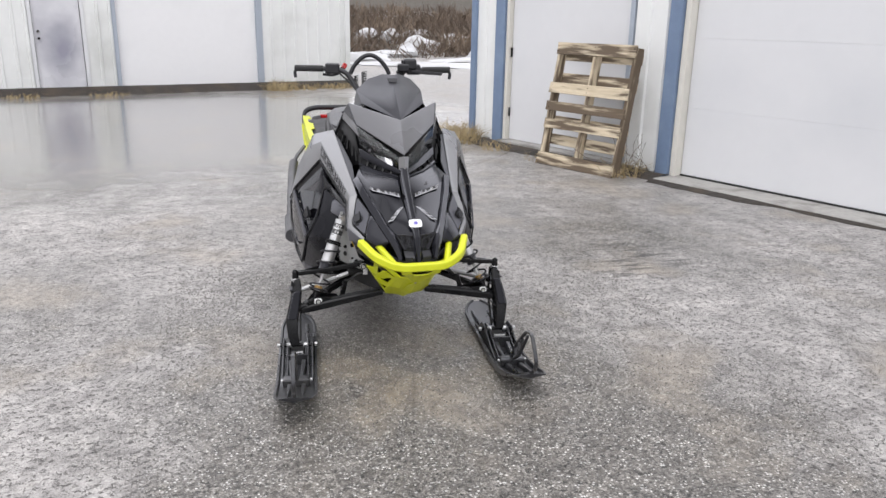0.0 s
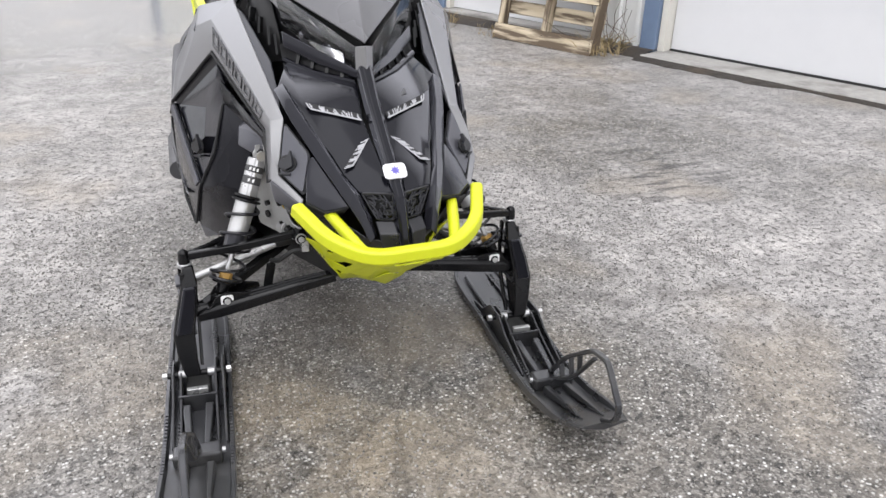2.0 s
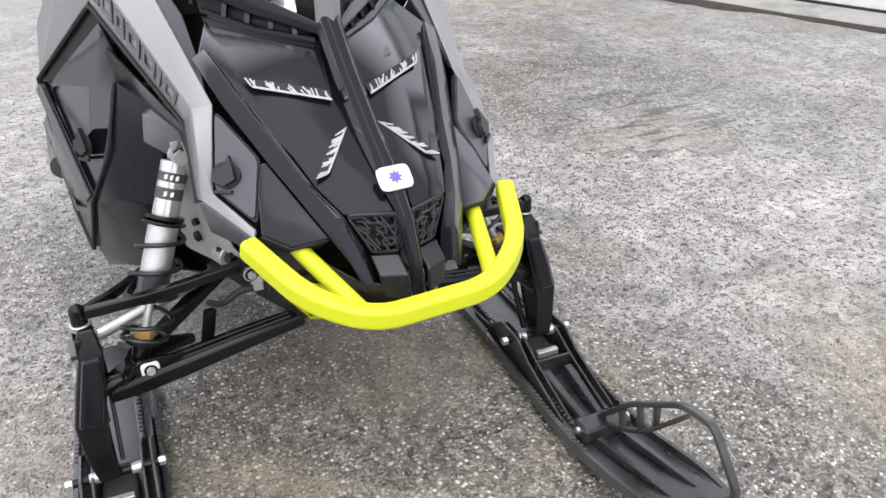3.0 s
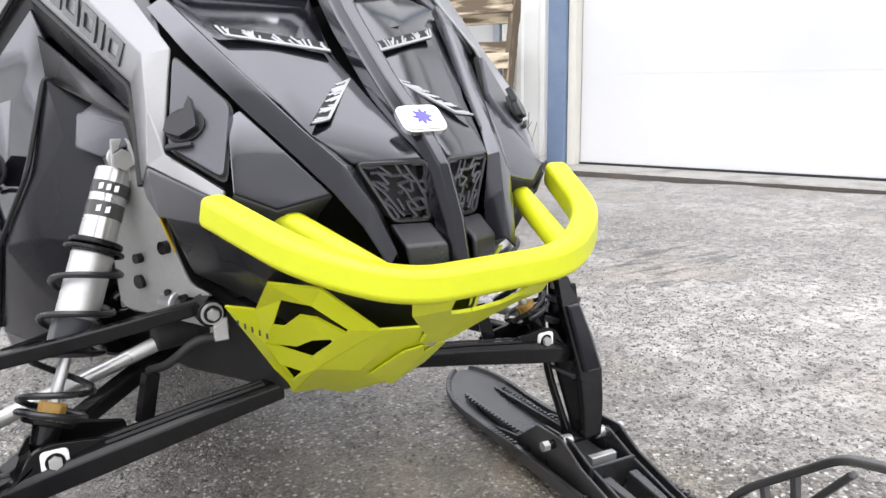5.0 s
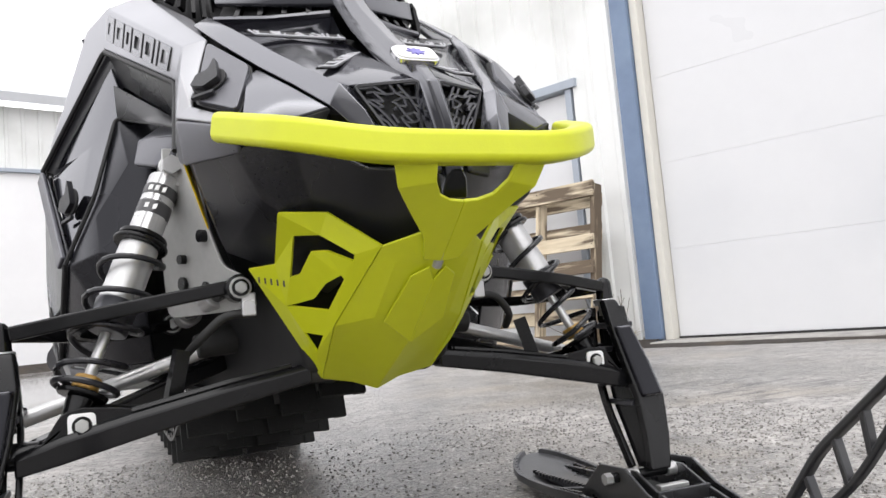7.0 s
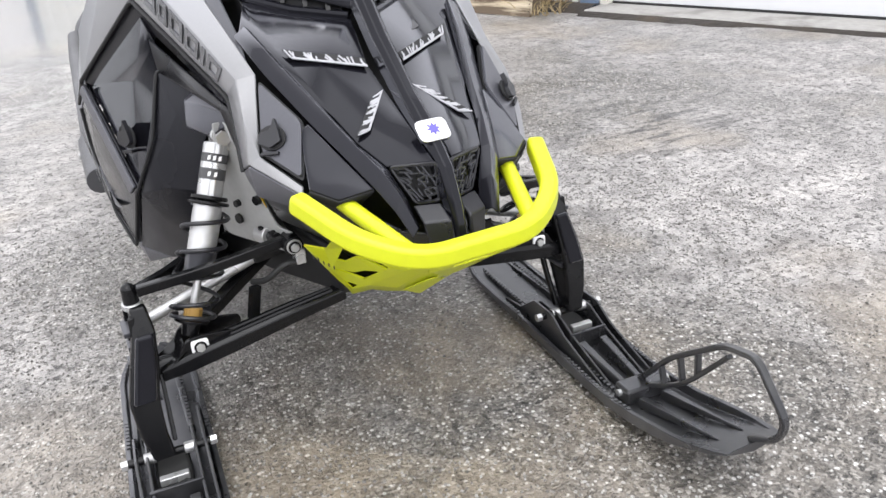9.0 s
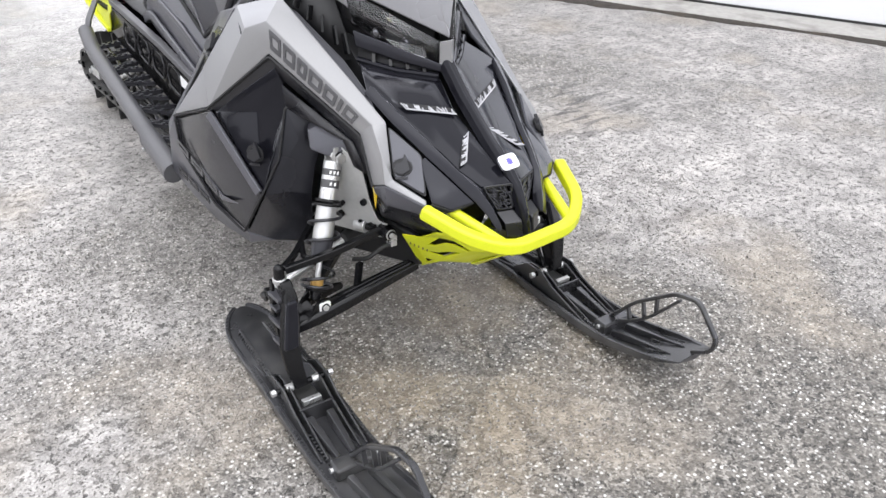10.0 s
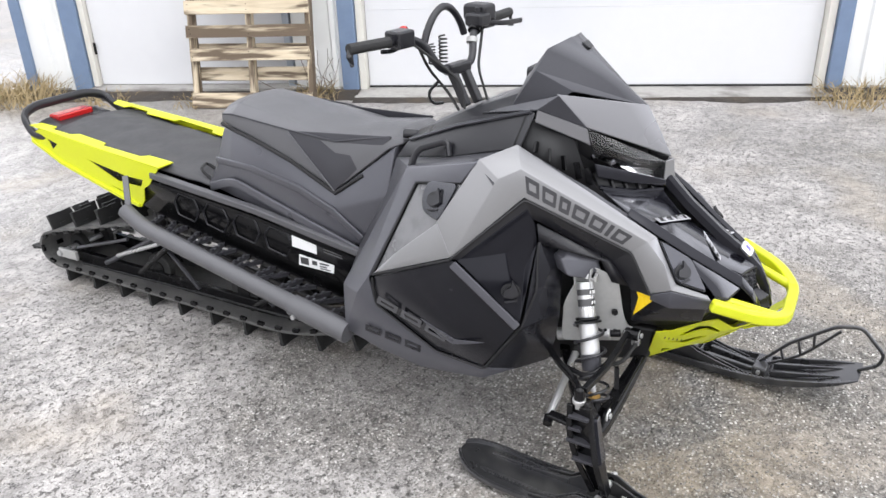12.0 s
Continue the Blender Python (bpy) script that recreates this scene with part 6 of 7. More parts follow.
def track():
    """The belt on its loop, with paddles across it, rails, wheels and arms inside."""
    path = rounded([(0, 2.93, 0.067), (0, 1.55, 0.067), (0, 1.02, 0.22), (0, 0.78, 0.33), (0, 0.80, 0.46), (0, 1.10, 0.42), (0, 2.34, 0.385), (0, 2.89, 0.250), (0, 2.985, 0.215), (0, 3.025, 0.150), (0, 3.000, 0.088)], 0.13, 8, True)
    belt = bmesh.new()
    n = len(path)
    rows = []
    for i in range(n):
        t = (path[(i + 1) % n] - path[i - 1]).normalized()
        nrm = Vector((0, -t.z, t.y))
        rows.append([belt.verts.new(path[i] + Vector((x, 0, 0)) + nrm * h) for x, h in ((-0.19, -0.006), (0.19, -0.006), (0.19, 0.006), (-0.19, 0.006))])
    for i in range(n):
        a, b = rows[i], rows[(i + 1) % n]
        for j in range(4):
            belt.faces.new((a[j], a[(j + 1) % 4], b[(j + 1) % 4], b[j]))
    tr = part("track_belt", finish(belt), BELT, sled, "black rubber track with deep paddles")
    length = [0.0]
    for i in range(n):
        length.append(length[-1] + (path[(i + 1) % n] - path[i]).length)
    total, pitch = length[-1], 0.089
    count = 2 * int(total / pitch / 2)
    centre = Vector((0, 1.9, 0.22))
    lugs = []
    for w in (0.105, 0.085):
        bm = box(box(bmesh.new(), (0, 0, 0.037), (w, 0.013, 0.072)), (0, 0, 0.014), (w * 0.25, 0.032, 0.022))
        box(box(bm, (-w * 0.36, 0, 0.064), (w * 0.26, 0.018, 0.02)), (w * 0.36, 0, 0.064), (w * 0.26, 0.018, 0.02))
        me = bpy.data.meshes.new("paddle")
        bm.to_mesh(me)
        bm.free()
        me.materials.append(RUBBER)
        lugs.append(me)
    clips = []
    for size in ((0.03, 0.02, 0.006), (0.012, 0.03, 0.014)):
        bm = box(bmesh.new(), (0, 0, 0), size)
        me = bpy.data.meshes.new("track_clip")
        bm.to_mesh(me)
        bm.free()
        me.materials.append(STEEL)
        clips.append(me)
    for k in range(count):
        d = total * k / count
        i = max(j for j in range(n) if length[j] <= d)
        p, q = path[i], path[(i + 1) % n]
        c = p.lerp(q, (d - length[i]) / (length[i + 1] - length[i]))
        t = (q - p).normalized()
        nrm = Vector((0, -t.z, t.y))
        if nrm.dot(c - centre) < 0:
            nrm = -nrm
        turn = Matrix(((1, 0, 0, 0), (0, t.y, nrm.y, 0), (0, t.z, nrm.z, 0), (0, 0, 0, 1)))
        spans = ((-0.135, 0), (0.135, 0)) if k % 2 else ((-0.045, 1), (0.055, 1))
        for x, w in spans:
            o = new("paddle", lugs[w])
            o.parent = tr
            o.matrix_basis = Matrix.Translation(c + Vector((x, 0, 0))) @ turn
        for x, me in ((-0.1, clips[0]), (0.1, clips[0]), (-0.186, clips[1]), (0.186, clips[1])):
            o = new("track_clip", me)
            o.parent = tr
            o.matrix_basis = Matrix.Translation(c + Vector((x, 0, 0)) - nrm * 0.010) @ turn
    for s in (-1, 1):
        bm = sweep(bmesh.new(), rounded([(0.105 * s, 2.86, 0.10), (0.105 * s, 1.60, 0.10), (0.105 * s, 1.10, 0.25)], 0.15), (0.012, 0.026), 4, square=True)
        part("slide_rail", finish(bm), STEEL, sled, bevel=0.003)
        for y, z, r in ((2.905, 0.132, 0.055), (2.34, 0.14, 0.07), (1.85, 0.14, 0.07), (1.55, 0.15, 0.065)):
            x = 0.05 if y > 2.7 else 0.07
            w = part("idler_wheel", rod(bmesh.new(), (x * s, y, z), ((x + 0.03) * s, y, z), r, sides=28), RUBBER, sled, bevel=0.006)
            part("hub", rod(bmesh.new(), ((x + 0.025) * s, y, z), ((x + 0.035) * s, y, z), r * 0.45, sides=20), STEEL, w)
        bm = sweep(bmesh.new(), [(0.165 * s, 2.38, 0.14), (0.165 * s, 2.10, 0.36)], 0.012, 8)
        part("swing_arm", finish(bm), STEEL, sled)
        part("swing_arm", finish(sweep(bmesh.new(), [(0.165 * s, 1.75, 0.12), (0.165 * s, 1.45, 0.34)], 0.013, 8)), STEEL, sled)
        bm = rod(bmesh.new(), (0.172 * s, 2.50, 0.20), (0.172 * s, 2.22, 0.31), 0.009)
        part("link_rod", bm, ALU, sled)
        bm = sweep(bmesh.new(), [(0.178 * s, 2.75, 0.115), (0.178 * s, 2.2, 0.13), (0.178 * s, 1.4, 0.14)], 0.006, 6)
        part("edge_rod", finish(bm), STEEL, sled)
    for k, (y0, z0, y1, z1) in enumerate(((2.62, 0.13, 2.30, 0.30), (2.05, 0.13, 2.28, 0.33), (1.92, 0.34, 1.66, 0.14), (2.80, 0.17, 2.46, 0.27))):
        for s in (-1, 1):
            x = 0.15 * s
            part("link_rod", rod(bmesh.new(), (x, y0, z0), (x * 0.9, y1, z1), 0.008 if k % 2 else 0.011, sides=10), CHAR, sled)
    part("rear_axle", rod(bmesh.new(), (-0.185, 2.905, 0.132), (0.185, 2.905, 0.132), 0.013, sides=14), ALU, sled)
    for s in (-1, 1):
        part("axle_block", box(bmesh.new(), (0.165 * s, 2.86, 0.132), (0.016, 0.12, 0.045)), PLATE, sled, bevel=0.004)
    part("rear_shock", rod(bmesh.new(), (-0.05, 1.75, 0.33), (0.05, 2.15, 0.16), 0.03), STEEL, sled)
    for y, z in ((1.45, 0.34), (2.10, 0.36)):
        part("cross_shaft", rod(bmesh.new(), (-0.17, y, z), (0.17, y, z), 0.014), STEEL, sled)


track()


def belly():
    v = [(-0.36, 0.54, 0.32), (0.36, 0.54, 0.32), (0.40, 0.85, 0.27), (0.42, 1.08, 0.34), (-0.42, 1.08, 0.34), (-0.40, 0.85, 0.27), (-0.2, 0.50, 0.27), (0.2, 0.50, 0.27), (0.2, 0.95, 0.26), (-0.2, 0.95, 0.26)]
    part("belly_pan", faces(v, [(0, 6, 9, 5), (6, 7, 8, 9), (7, 1, 2, 8), (5, 9, 4), (9, 8, 3, 4), (8, 2, 3)], 1, (0, 0.7, 0.6)), SATIN, sled, "black belly pan", solid=0.006, bevel=0.006)
    bm = loft(bmesh.new(), [[(-0.13, 0.19, 0.42), (0.13, 0.19, 0.42), (0.10, 0.21, 0.30), (-0.10, 0.21, 0.30)], [(-0.19, 0.40, 0.44), (0.19, 0.40, 0.44), (0.17, 0.44, 0.27), (-0.17, 0.44, 0.27)], [(-0.28, 0.62, 0.60), (0.28, 0.62, 0.60), (0.25, 0.62, 0.28), (-0.25, 0.62, 0.28)]])
    part("bulkhead", finish(bm), DEEP, sled, "dark front bulkhead", bevel=0.01)
    # inner liner that closes the engine bay behind the panels
    bm = loft(bmesh.new(), [[(-0.10, 0.02, 0.60), (0.10, 0.02, 0.60), (0.08, 0.11, 0.46), (-0.08, 0.11, 0.46)], [(-0.17, 0.22, 0.72), (0.17, 0.22, 0.72), (0.14, 0.25, 0.43), (-0.14, 0.25, 0.43)], [(-0.17, 0.47, 0.92), (0.17, 0.47, 0.92), (0.17, 0.47, 0.34), (-0.17, 0.47, 0.34)],
                             [(-0.21, 0.72, 0.90), (0.21, 0.72, 0.90), (0.36, 0.72, 0.32), (-0.36, 0.72, 0.32)], [(-0.18, 1.02, 0.80), (0.18, 1.02, 0.80), (0.36, 1.05, 0.36), (-0.36, 1.05, 0.36)]])
    part("engine_bay_liner", finish(bm), DEEP, sled)


belly()


# -- front suspension --
def suspension(s):
    ball = Vector((0.468 if s < 0 else 0.448, 0.298, 0.378))

    def arm(name, pts, size, mat=STEEL, bevel=0.003, up=(0, 0, 1)):
        bm = sweep(bmesh.new(), rounded(mir(pts, s), 0.05), size, 8 if not bevel else 4, up=up, square=bool(bevel))
        return part(name, finish(bm), mat, sled, bevel=bevel)

    # upper arm: two legs that meet at the ball joint
    a = arm("upper_arm", [(0.183, 0.255, 0.425), (0.33, 0.262, 0.404), (ball.x - 0.013, 0.290, 0.385)], (0.0085, 0.0095))
    arm("upper_arm_leg", [(0.240, 0.495, 0.386), (0.33, 0.420, 0.372), (0.40, 0.345, 0.378), (ball.x - 0.013, 0.302, 0.383)], (0.0075, 0.0085))
    arm("upper_arm_web", [(0.33, 0.265, 0.404), (0.375, 0.290, 0.388), (0.385, 0.320, 0.380), (0.355, 0.385, 0.374)], 0.008, bevel=0)
    for y, x, z in ((0.245, 0.180, 0.421), (0.505, 0.248, 0.385)):
        p = part("arm_bushing", rod(bmesh.new(), (x * s, y - 0.020, z), (x * s, y + 0.020, z), 0.0185, sides=24), STEEL, a, bevel=0.003)
        part("bushing_sleeve", rod(bmesh.new(), (x * s, y - 0.0225, z), (x * s, y + 0.0225, z), 0.0145, sides=24), PLATE, p, "bare metal sleeve", bevel=0.001)
        part("washer", rod(bmesh.new(), (x * s, y - 0.0245, z), (x * s, y + 0.0245, z), 0.0115, sides=20), STEEL, p)
        part("bolt_head", rod(bmesh.new(), (x * s, y - 0.030, z), (x * s, y + 0.030, z), 0.0085, sides=6), PLATE, p, bevel=0.0015)
    part("pivot_shaft", rod(bmesh.new(), (0.194 * s, 0.275, 0.422), (0.236 * s, 0.475, 0.390), 0.011, sides=14), STEEL, a)
    for y0, y1 in ((0.300, 0.335), (0.410, 0.435)):
        p0, p1 = (Vector((0.194, 0.275, 0.422)).lerp(Vector((0.236, 0.475, 0.390)), (y - 0.275) / 0.18) for y in (y0, y1))
        part("pivot_collar", rod(bmesh.new(), (p0.x * s, p0.y, p0.z), (p1.x * s, p1.y, p1.z), 0.019, sides=18), ALU, a, bevel=0.003)
    bm = rod(bmesh.new(), (ball.x * s, ball.y, 0.352), (ball.x * s, ball.y, 0.392), 0.015, 0.013, sides=18)
    bmesh.ops.create_icosphere(bm, subdivisions=2, radius=0.0135, matrix=Matrix.Translation((ball.x * s, ball.y, 0.388)))
    part("ball_joint", bm, STEEL, a)
    part("ball_nut", rod(bmesh.new(), (ball.x * s, ball.y, 0.335), (ball.x * s, ball.y, 0.352), 0.012, sides=6), ALU, a)
    # lower arm: long tapering box section with twin ridges and the shock's mount
    bm = bmesh.new()
    rings = []
    for x, y, z, w, h in ((0.095, 0.232, 0.300, 0.017, 0.013), (0.20, 0.240, 0.282, 0.021, 0.015), (0.32, 0.250, 0.258, 0.025, 0.017), (0.40, 0.258, 0.240, 0.024, 0.017), (0.452, 0.264, 0.226, 0.017, 0.014)):
        rings.append([(x * s, y - w, z - h), (x * s, y - w, z + h * 0.55), (x * s, y - w * 0.72, z + h), (x * s, y + w * 0.72, z + h), (x * s, y + w, z + h * 0.55), (x * s, y + w, z - h)])
    d = part("lower_arm", finish(loft(bm, rings)), STEEL, sled, "black forged lower suspension arm", bevel=0.003, segments=3)
    for k in (-0.55, 0.05):
        pts = [(0.12, 0.234 + 0.018 * k, 0.3105), (0.20, 0.240 + 0.021 * k, 0.2985), (0.32, 0.250 + 0.025 * k, 0.2765)]
        part("arm_ridge", finish(sweep(bmesh.new(), mir(pts, s), (0.0035, 0.004), 6)), STEEL, d)
    arm("lower_arm_leg", [(0.16, 0.46, 0.325), (0.32, 0.36, 0.275), (0.44, 0.280, 0.236)], (0.014, 0.012), bevel=0.004)
    # raised cheeks that hold the shock's foot
    for y in (0.243, 0.302):
        v = [(0.432, y, 0.232), (0.400, y, 0.282), (0.378, y, 0.288), (0.330, y, 0.282), (0.285, y, 0.272), (0.285, y, 0.255)]
        part("shock_mount", slab(rounded(mir(v, s), 0.008, 3, True), (0, 0.008, 0)), STEEL, d, bevel=0.002)
    v = [(0.438, 0.243, 0.238), (0.400, 0.243, 0.268), (0.400, 0.310, 0.268), (0.438, 0.300, 0.238)]
    part("mount_web", slab(mir(v, s), (0, 0, -0.008)), STEEL, d, bevel=0.002)
    m = Matrix.Translation((0.377 * s, 0.240, 0.266)) @ pose(0, 0, 0, 90, 0, 0)
    ring = rounded([(-0.016, -0.015, 0), (0.016, -0.015, 0), (0.016, 0.015, 0), (-0.016, 0.015, 0)], 0.007, 4, True)
    w = part("mount_washer", slab([m @ p for p in ring], (0, 0.004, 0)), WHITE, d, "bright square washer", bevel=0.001)
    part("washer_hole", rod(bmesh.new(), m @ Vector((0, 0, -0.002)), m @ Vector((0, 0, 0.0012)), 0.0115, sides=24), STEEL, w)
    part("bolt_head", rod(bmesh.new(), m @ Vector((0, 0, 0.0)), m @ Vector((0, 0, 0.007)), 0.0085, sides=6), PLATE, w, bevel=0.001)
    # shock absorber
    top, bot = Vector((0.247 * s, 0.376, 0.612)), Vector((0.383 * s, 0.279, 0.285))
    ax = (bot - top).normalized()

    def on(t):
        return top.lerp(bot, t)

    sh = part("shock_body", rod(bmesh.new(), on(0.05), on(0.34), 0.0235, sides=24), ALU, sled, "silver shock absorber body", bevel=0.004)
    for k in (-1, 1):
        e = Vector((0.0, 0.019 * k, 0.0))
        part("clevis", slab([top + e + Vector(p) for p in ((0.016 * s, 0, -0.03), (-0.012 * s, 0, -0.03), (-0.018 * s, 0, 0.02), (0.012 * s, 0, 0.026))], (0, 0.005 * k, 0)), ALU, sh, bevel=0.002)
    part("clevis_bolt", rod(bmesh.new(), top + Vector((0, -0.032, 0.004)), top + Vector((0, 0.032, 0.004)), 0.011, sides=6), STEEL, sh)
    part("shock_sleeve", rod(bmesh.new(), on(0.36), on(0.60), 0.0265, sides=24), ALU, sh, bevel=0.003)
    part("shock_boot", rod(bmesh.new(), on(0.595), on(0.72), 0.0285, 0.026, sides=24), CHAR, sh, bevel=0.003)
    part("shock_shaft", rod(bmesh.new(), on(0.70), on(0.97), 0.0072, sides=14), ALU, sh)
    for t0, t1, r in ((0.315, 0.338, 0.034), (0.343, 0.362, 0.038)):
        part("preload_ring", rod(bmesh.new(), on(t0), on(t1), r, sides=24), STEEL, sh, bevel=0.003)
    part("bump_stop", rod(bmesh.new(), on(0.885), on(0.935), 0.017, sides=18), BRASS, sh, bevel=0.003)
    part("spring_perch", rod(bmesh.new(), on(0.945), on(0.962), 0.033, 0.031, sides=20), STEEL, sh, bevel=0.002)
    part("shock_foot", rod(bmesh.new(), on(0.962), on(1.03), 0.018, 0.015, sides=16), STEEL, sh, bevel=0.002)
    u = ax.cross(Vector((0, 0, 1))).normalized()
    v2 = ax.cross(u)
    pts = []
    turns = 5.0
    for k in range(int(turns * 18) + 1):
        t = k / (turns * 18)
        e = 0.365 + 0.545 * t / 0.8 if t < 0.8 else 0.910 + 0.026 * (t - 0.8) / 0.2
        g = 2 * math.pi * turns * t
        pts.append(on(e) + (u * math.cos(g) + v2 * math.sin(g)) * (0.038 + 0.004 * math.sin(math.pi * t)))
    bm = sweep(bmesh.new(), pts, 0.0042, 8, up=ax)
    part("spring", finish(bm), SATIN, sh, "black coil spring")
    for t0, t1 in ((0.105, 0.150), (0.180, 0.235)):
        part("print_bar", rod(bmesh.new(), on(t0), on(t1), 0.0239, sides=24), PRINT, sh)
    face = (Vector((0.25 * s, -1, 0.1)) - ax * ax.dot(Vector((0.25 * s, -1, 0.1)))).normalized()
    across = ax.cross(face)
    for k, e in ((-1, 0.128), (0, 0.128), (1, 0.128), (-0.6, 0.208), (0.6, 0.208)):
        c = on(e) + face * 0.0233 + across * 0.0095 * k - face * (0.002 * abs(k))
        bm = slab([c + ax * i * 0.005 + across * j * 0.0026 for i, j in ((-1, -1), (-0.6, 1), (1, 1), (0.7, -1))], face * 0.0016)
        part("print_bar", bm, WHITE, sh)
    side = Vector((0, 1, 0))
    for k in (-0.024, 0.024):
        part("shock_bracket", box(bmesh.new(), top + side * k - ax * 0.005, (0.028, 0.004, 0.044)), PLATE, sh, bevel=0.002)
    bm = rod(bmesh.new(), top - side * 0.034, top + side * 0.034, 0.010, sides=12)
    rod(bm, top - side * 0.040, top - side * 0.032, 0.014, sides=6)
    part("shock_bolt", bm, ALU, sh)
    part("shock_eye", rod(bmesh.new(), top - side * 0.018, top + side * 0.018, 0.018, sides=20), ALU, sh, bevel=0.003)
    # steering link and sway link
    rod_end = part("tie_rod", rod(bmesh.new(), (0.17 * s, 0.40, 0.352), ((ball.x - 0.008) * s, 0.384, 0.268), 0.011, sides=14), ALU, sled, "bright tie rod")
    part("rod_boot", rod(bmesh.new(), (0.16 * s, 0.40, 0.356), (0.225 * s, 0.388, 0.346), 0.026, 0.018, sides=14), RUBBER, rod_end, bevel=0.004)
    part("rod_nut", rod(bmesh.new(), ((ball.x - 0.012) * s, 0.385, 0.270), ((ball.x + 0.014) * s, 0.380, 0.262), 0.014, sides=6), STEEL, rod_end)
    tube("brake_line", mir([(0.16, 0.23, 0.385), (0.20, 0.235, 0.388), (0.235, 0.25, 0.355), (0.25, 0.30, 0.335)], s), 0.006, RUBBER, sled)
    tube("drop_link", mir([(0.255, 0.262, 0.345), (0.270, 0.255, 0.285)], s), (0.006, 0.010), STEEL, sled, square=True, radius=0)
    bm = block(-0.010, 0.010, -0.012, 0.012, -0.016, 0.016)
    bmesh.ops.transform(bm, matrix=Matrix.Translation((0.170 * s, 0.235, 0.398)), verts=bm.verts)
    part("line_clip", bm, ALU, sled, bevel=0.003)


both(suspension)


def spindle(s):
    """The upright that carries a ski: a bowed forging with a smooth front cover."""
    cx = -0.475 if s < 0 else 0.440
    def ring(x, y, z, w, d):
        return [(x - w, y - d, z), (x + w, y - d, z), (x + w * 1.05, y + d, z), (x - w * 1.05, y + d, z)]
    top = -0.468 if s < 0 else 0.446
    mid = (top + cx) / 2
    rows = [(top - 0.006 * s, 0.284, 0.362, 0.013), (top - 0.004 * s, 0.264, 0.318, 0.020), (top + 0.010 * s, 0.248, 0.255, 0.025), (mid + 0.021 * s, 0.232, 0.200, 0.026), (cx + 0.018 * s, 0.216, 0.140, 0.022), (cx + 0.009 * s, 0.206, 0.086, 0.019)]
    shell = [ring(x, y - 0.004, z, w, 0.009) for x, y, z, w in rows]
    u = part("spindle", finish(loft(bmesh.new(), shell)), STEEL, sled, "black forged ski spindle with open webs", bevel=0.005)
    cover = [[(x - w * 0.75, y - 0.021, z), (x + w * 0.75, y - 0.021, z), (x + w * 0.88, y - 0.006, z), (x - w * 0.88, y - 0.006, z)] for x, y, z, w in rows[1:4]]
    part("spindle_cover", finish(loft(bmesh.new(), cover)), GLOSS, u, "smooth black spindle cover", bevel=0.006)
    for k in (-1, 1):
        x = 0.019 * k
        pts = rounded([(top + x * 0.7, 0.318, 0.350), (top + x, 0.316, 0.262), (mid + x, 0.290, 0.182), (cx + x * 0.8, 0.238, 0.088)], 0.03)
        part("rear_rail", finish(sweep(bmesh.new(), pts, (0.004, 0.008), 4, up=(0, 1, 0.3), square=True)), STEEL, u, bevel=0.002)
    prof = [(top + 0.010 * s, 0.262, 0.350), (top + 0.016 * s, 0.248, 0.255), (mid + 0.018 * s, 0.232, 0.200), (cx + 0.010 * s, 0.216, 0.140), (cx, 0.206, 0.088), (cx, 0.236, 0.088), (mid, 0.288, 0.184), (top, 0.314, 0.262), (top, 0.316, 0.345)]
    part("spindle_core", slab([(x - 0.006, y, z) for x, y, z in prof], (0.012, 0, 0)), STEEL, u, bevel=0.003)
    for x, y, z, d in ((top + 0.004 * s, 0.300, 0.278, 0.018), (top + 0.006 * s, 0.290, 0.318, 0.028), (top + 0.010 * s, 0.284, 0.242, 0.036), (mid + 0.012 * s, 0.266, 0.190, 0.034)):
        part("spindle_web", box(bmesh.new(), (x, y, z), (0.044, d * 2, 0.009)), CHAR, u, bevel=0.002)
    bm = box(bmesh.new(), (top, 0.345, 0.282), (0.030, 0.080, 0.012), Matrix.Rotation(radians(10 * s), 4, "Z"))
    part("steering_arm", bm, STEEL, u, bevel=0.004)
    part("collar_ring", rod(bmesh.new(), (top, 0.298, 0.352), (top, 0.298, 0.364), 0.0185, sides=24), ALU, u, "bright ball-joint collar", bevel=0.003)
    part("knuckle", rod(bmesh.new(), ((abs(top) - 0.045) * s, 0.270, 0.236), ((abs(top) + 0.01) * s, 0.270, 0.236), 0.017, sides=16), STEEL, u, bevel=0.003)


both(spindle)


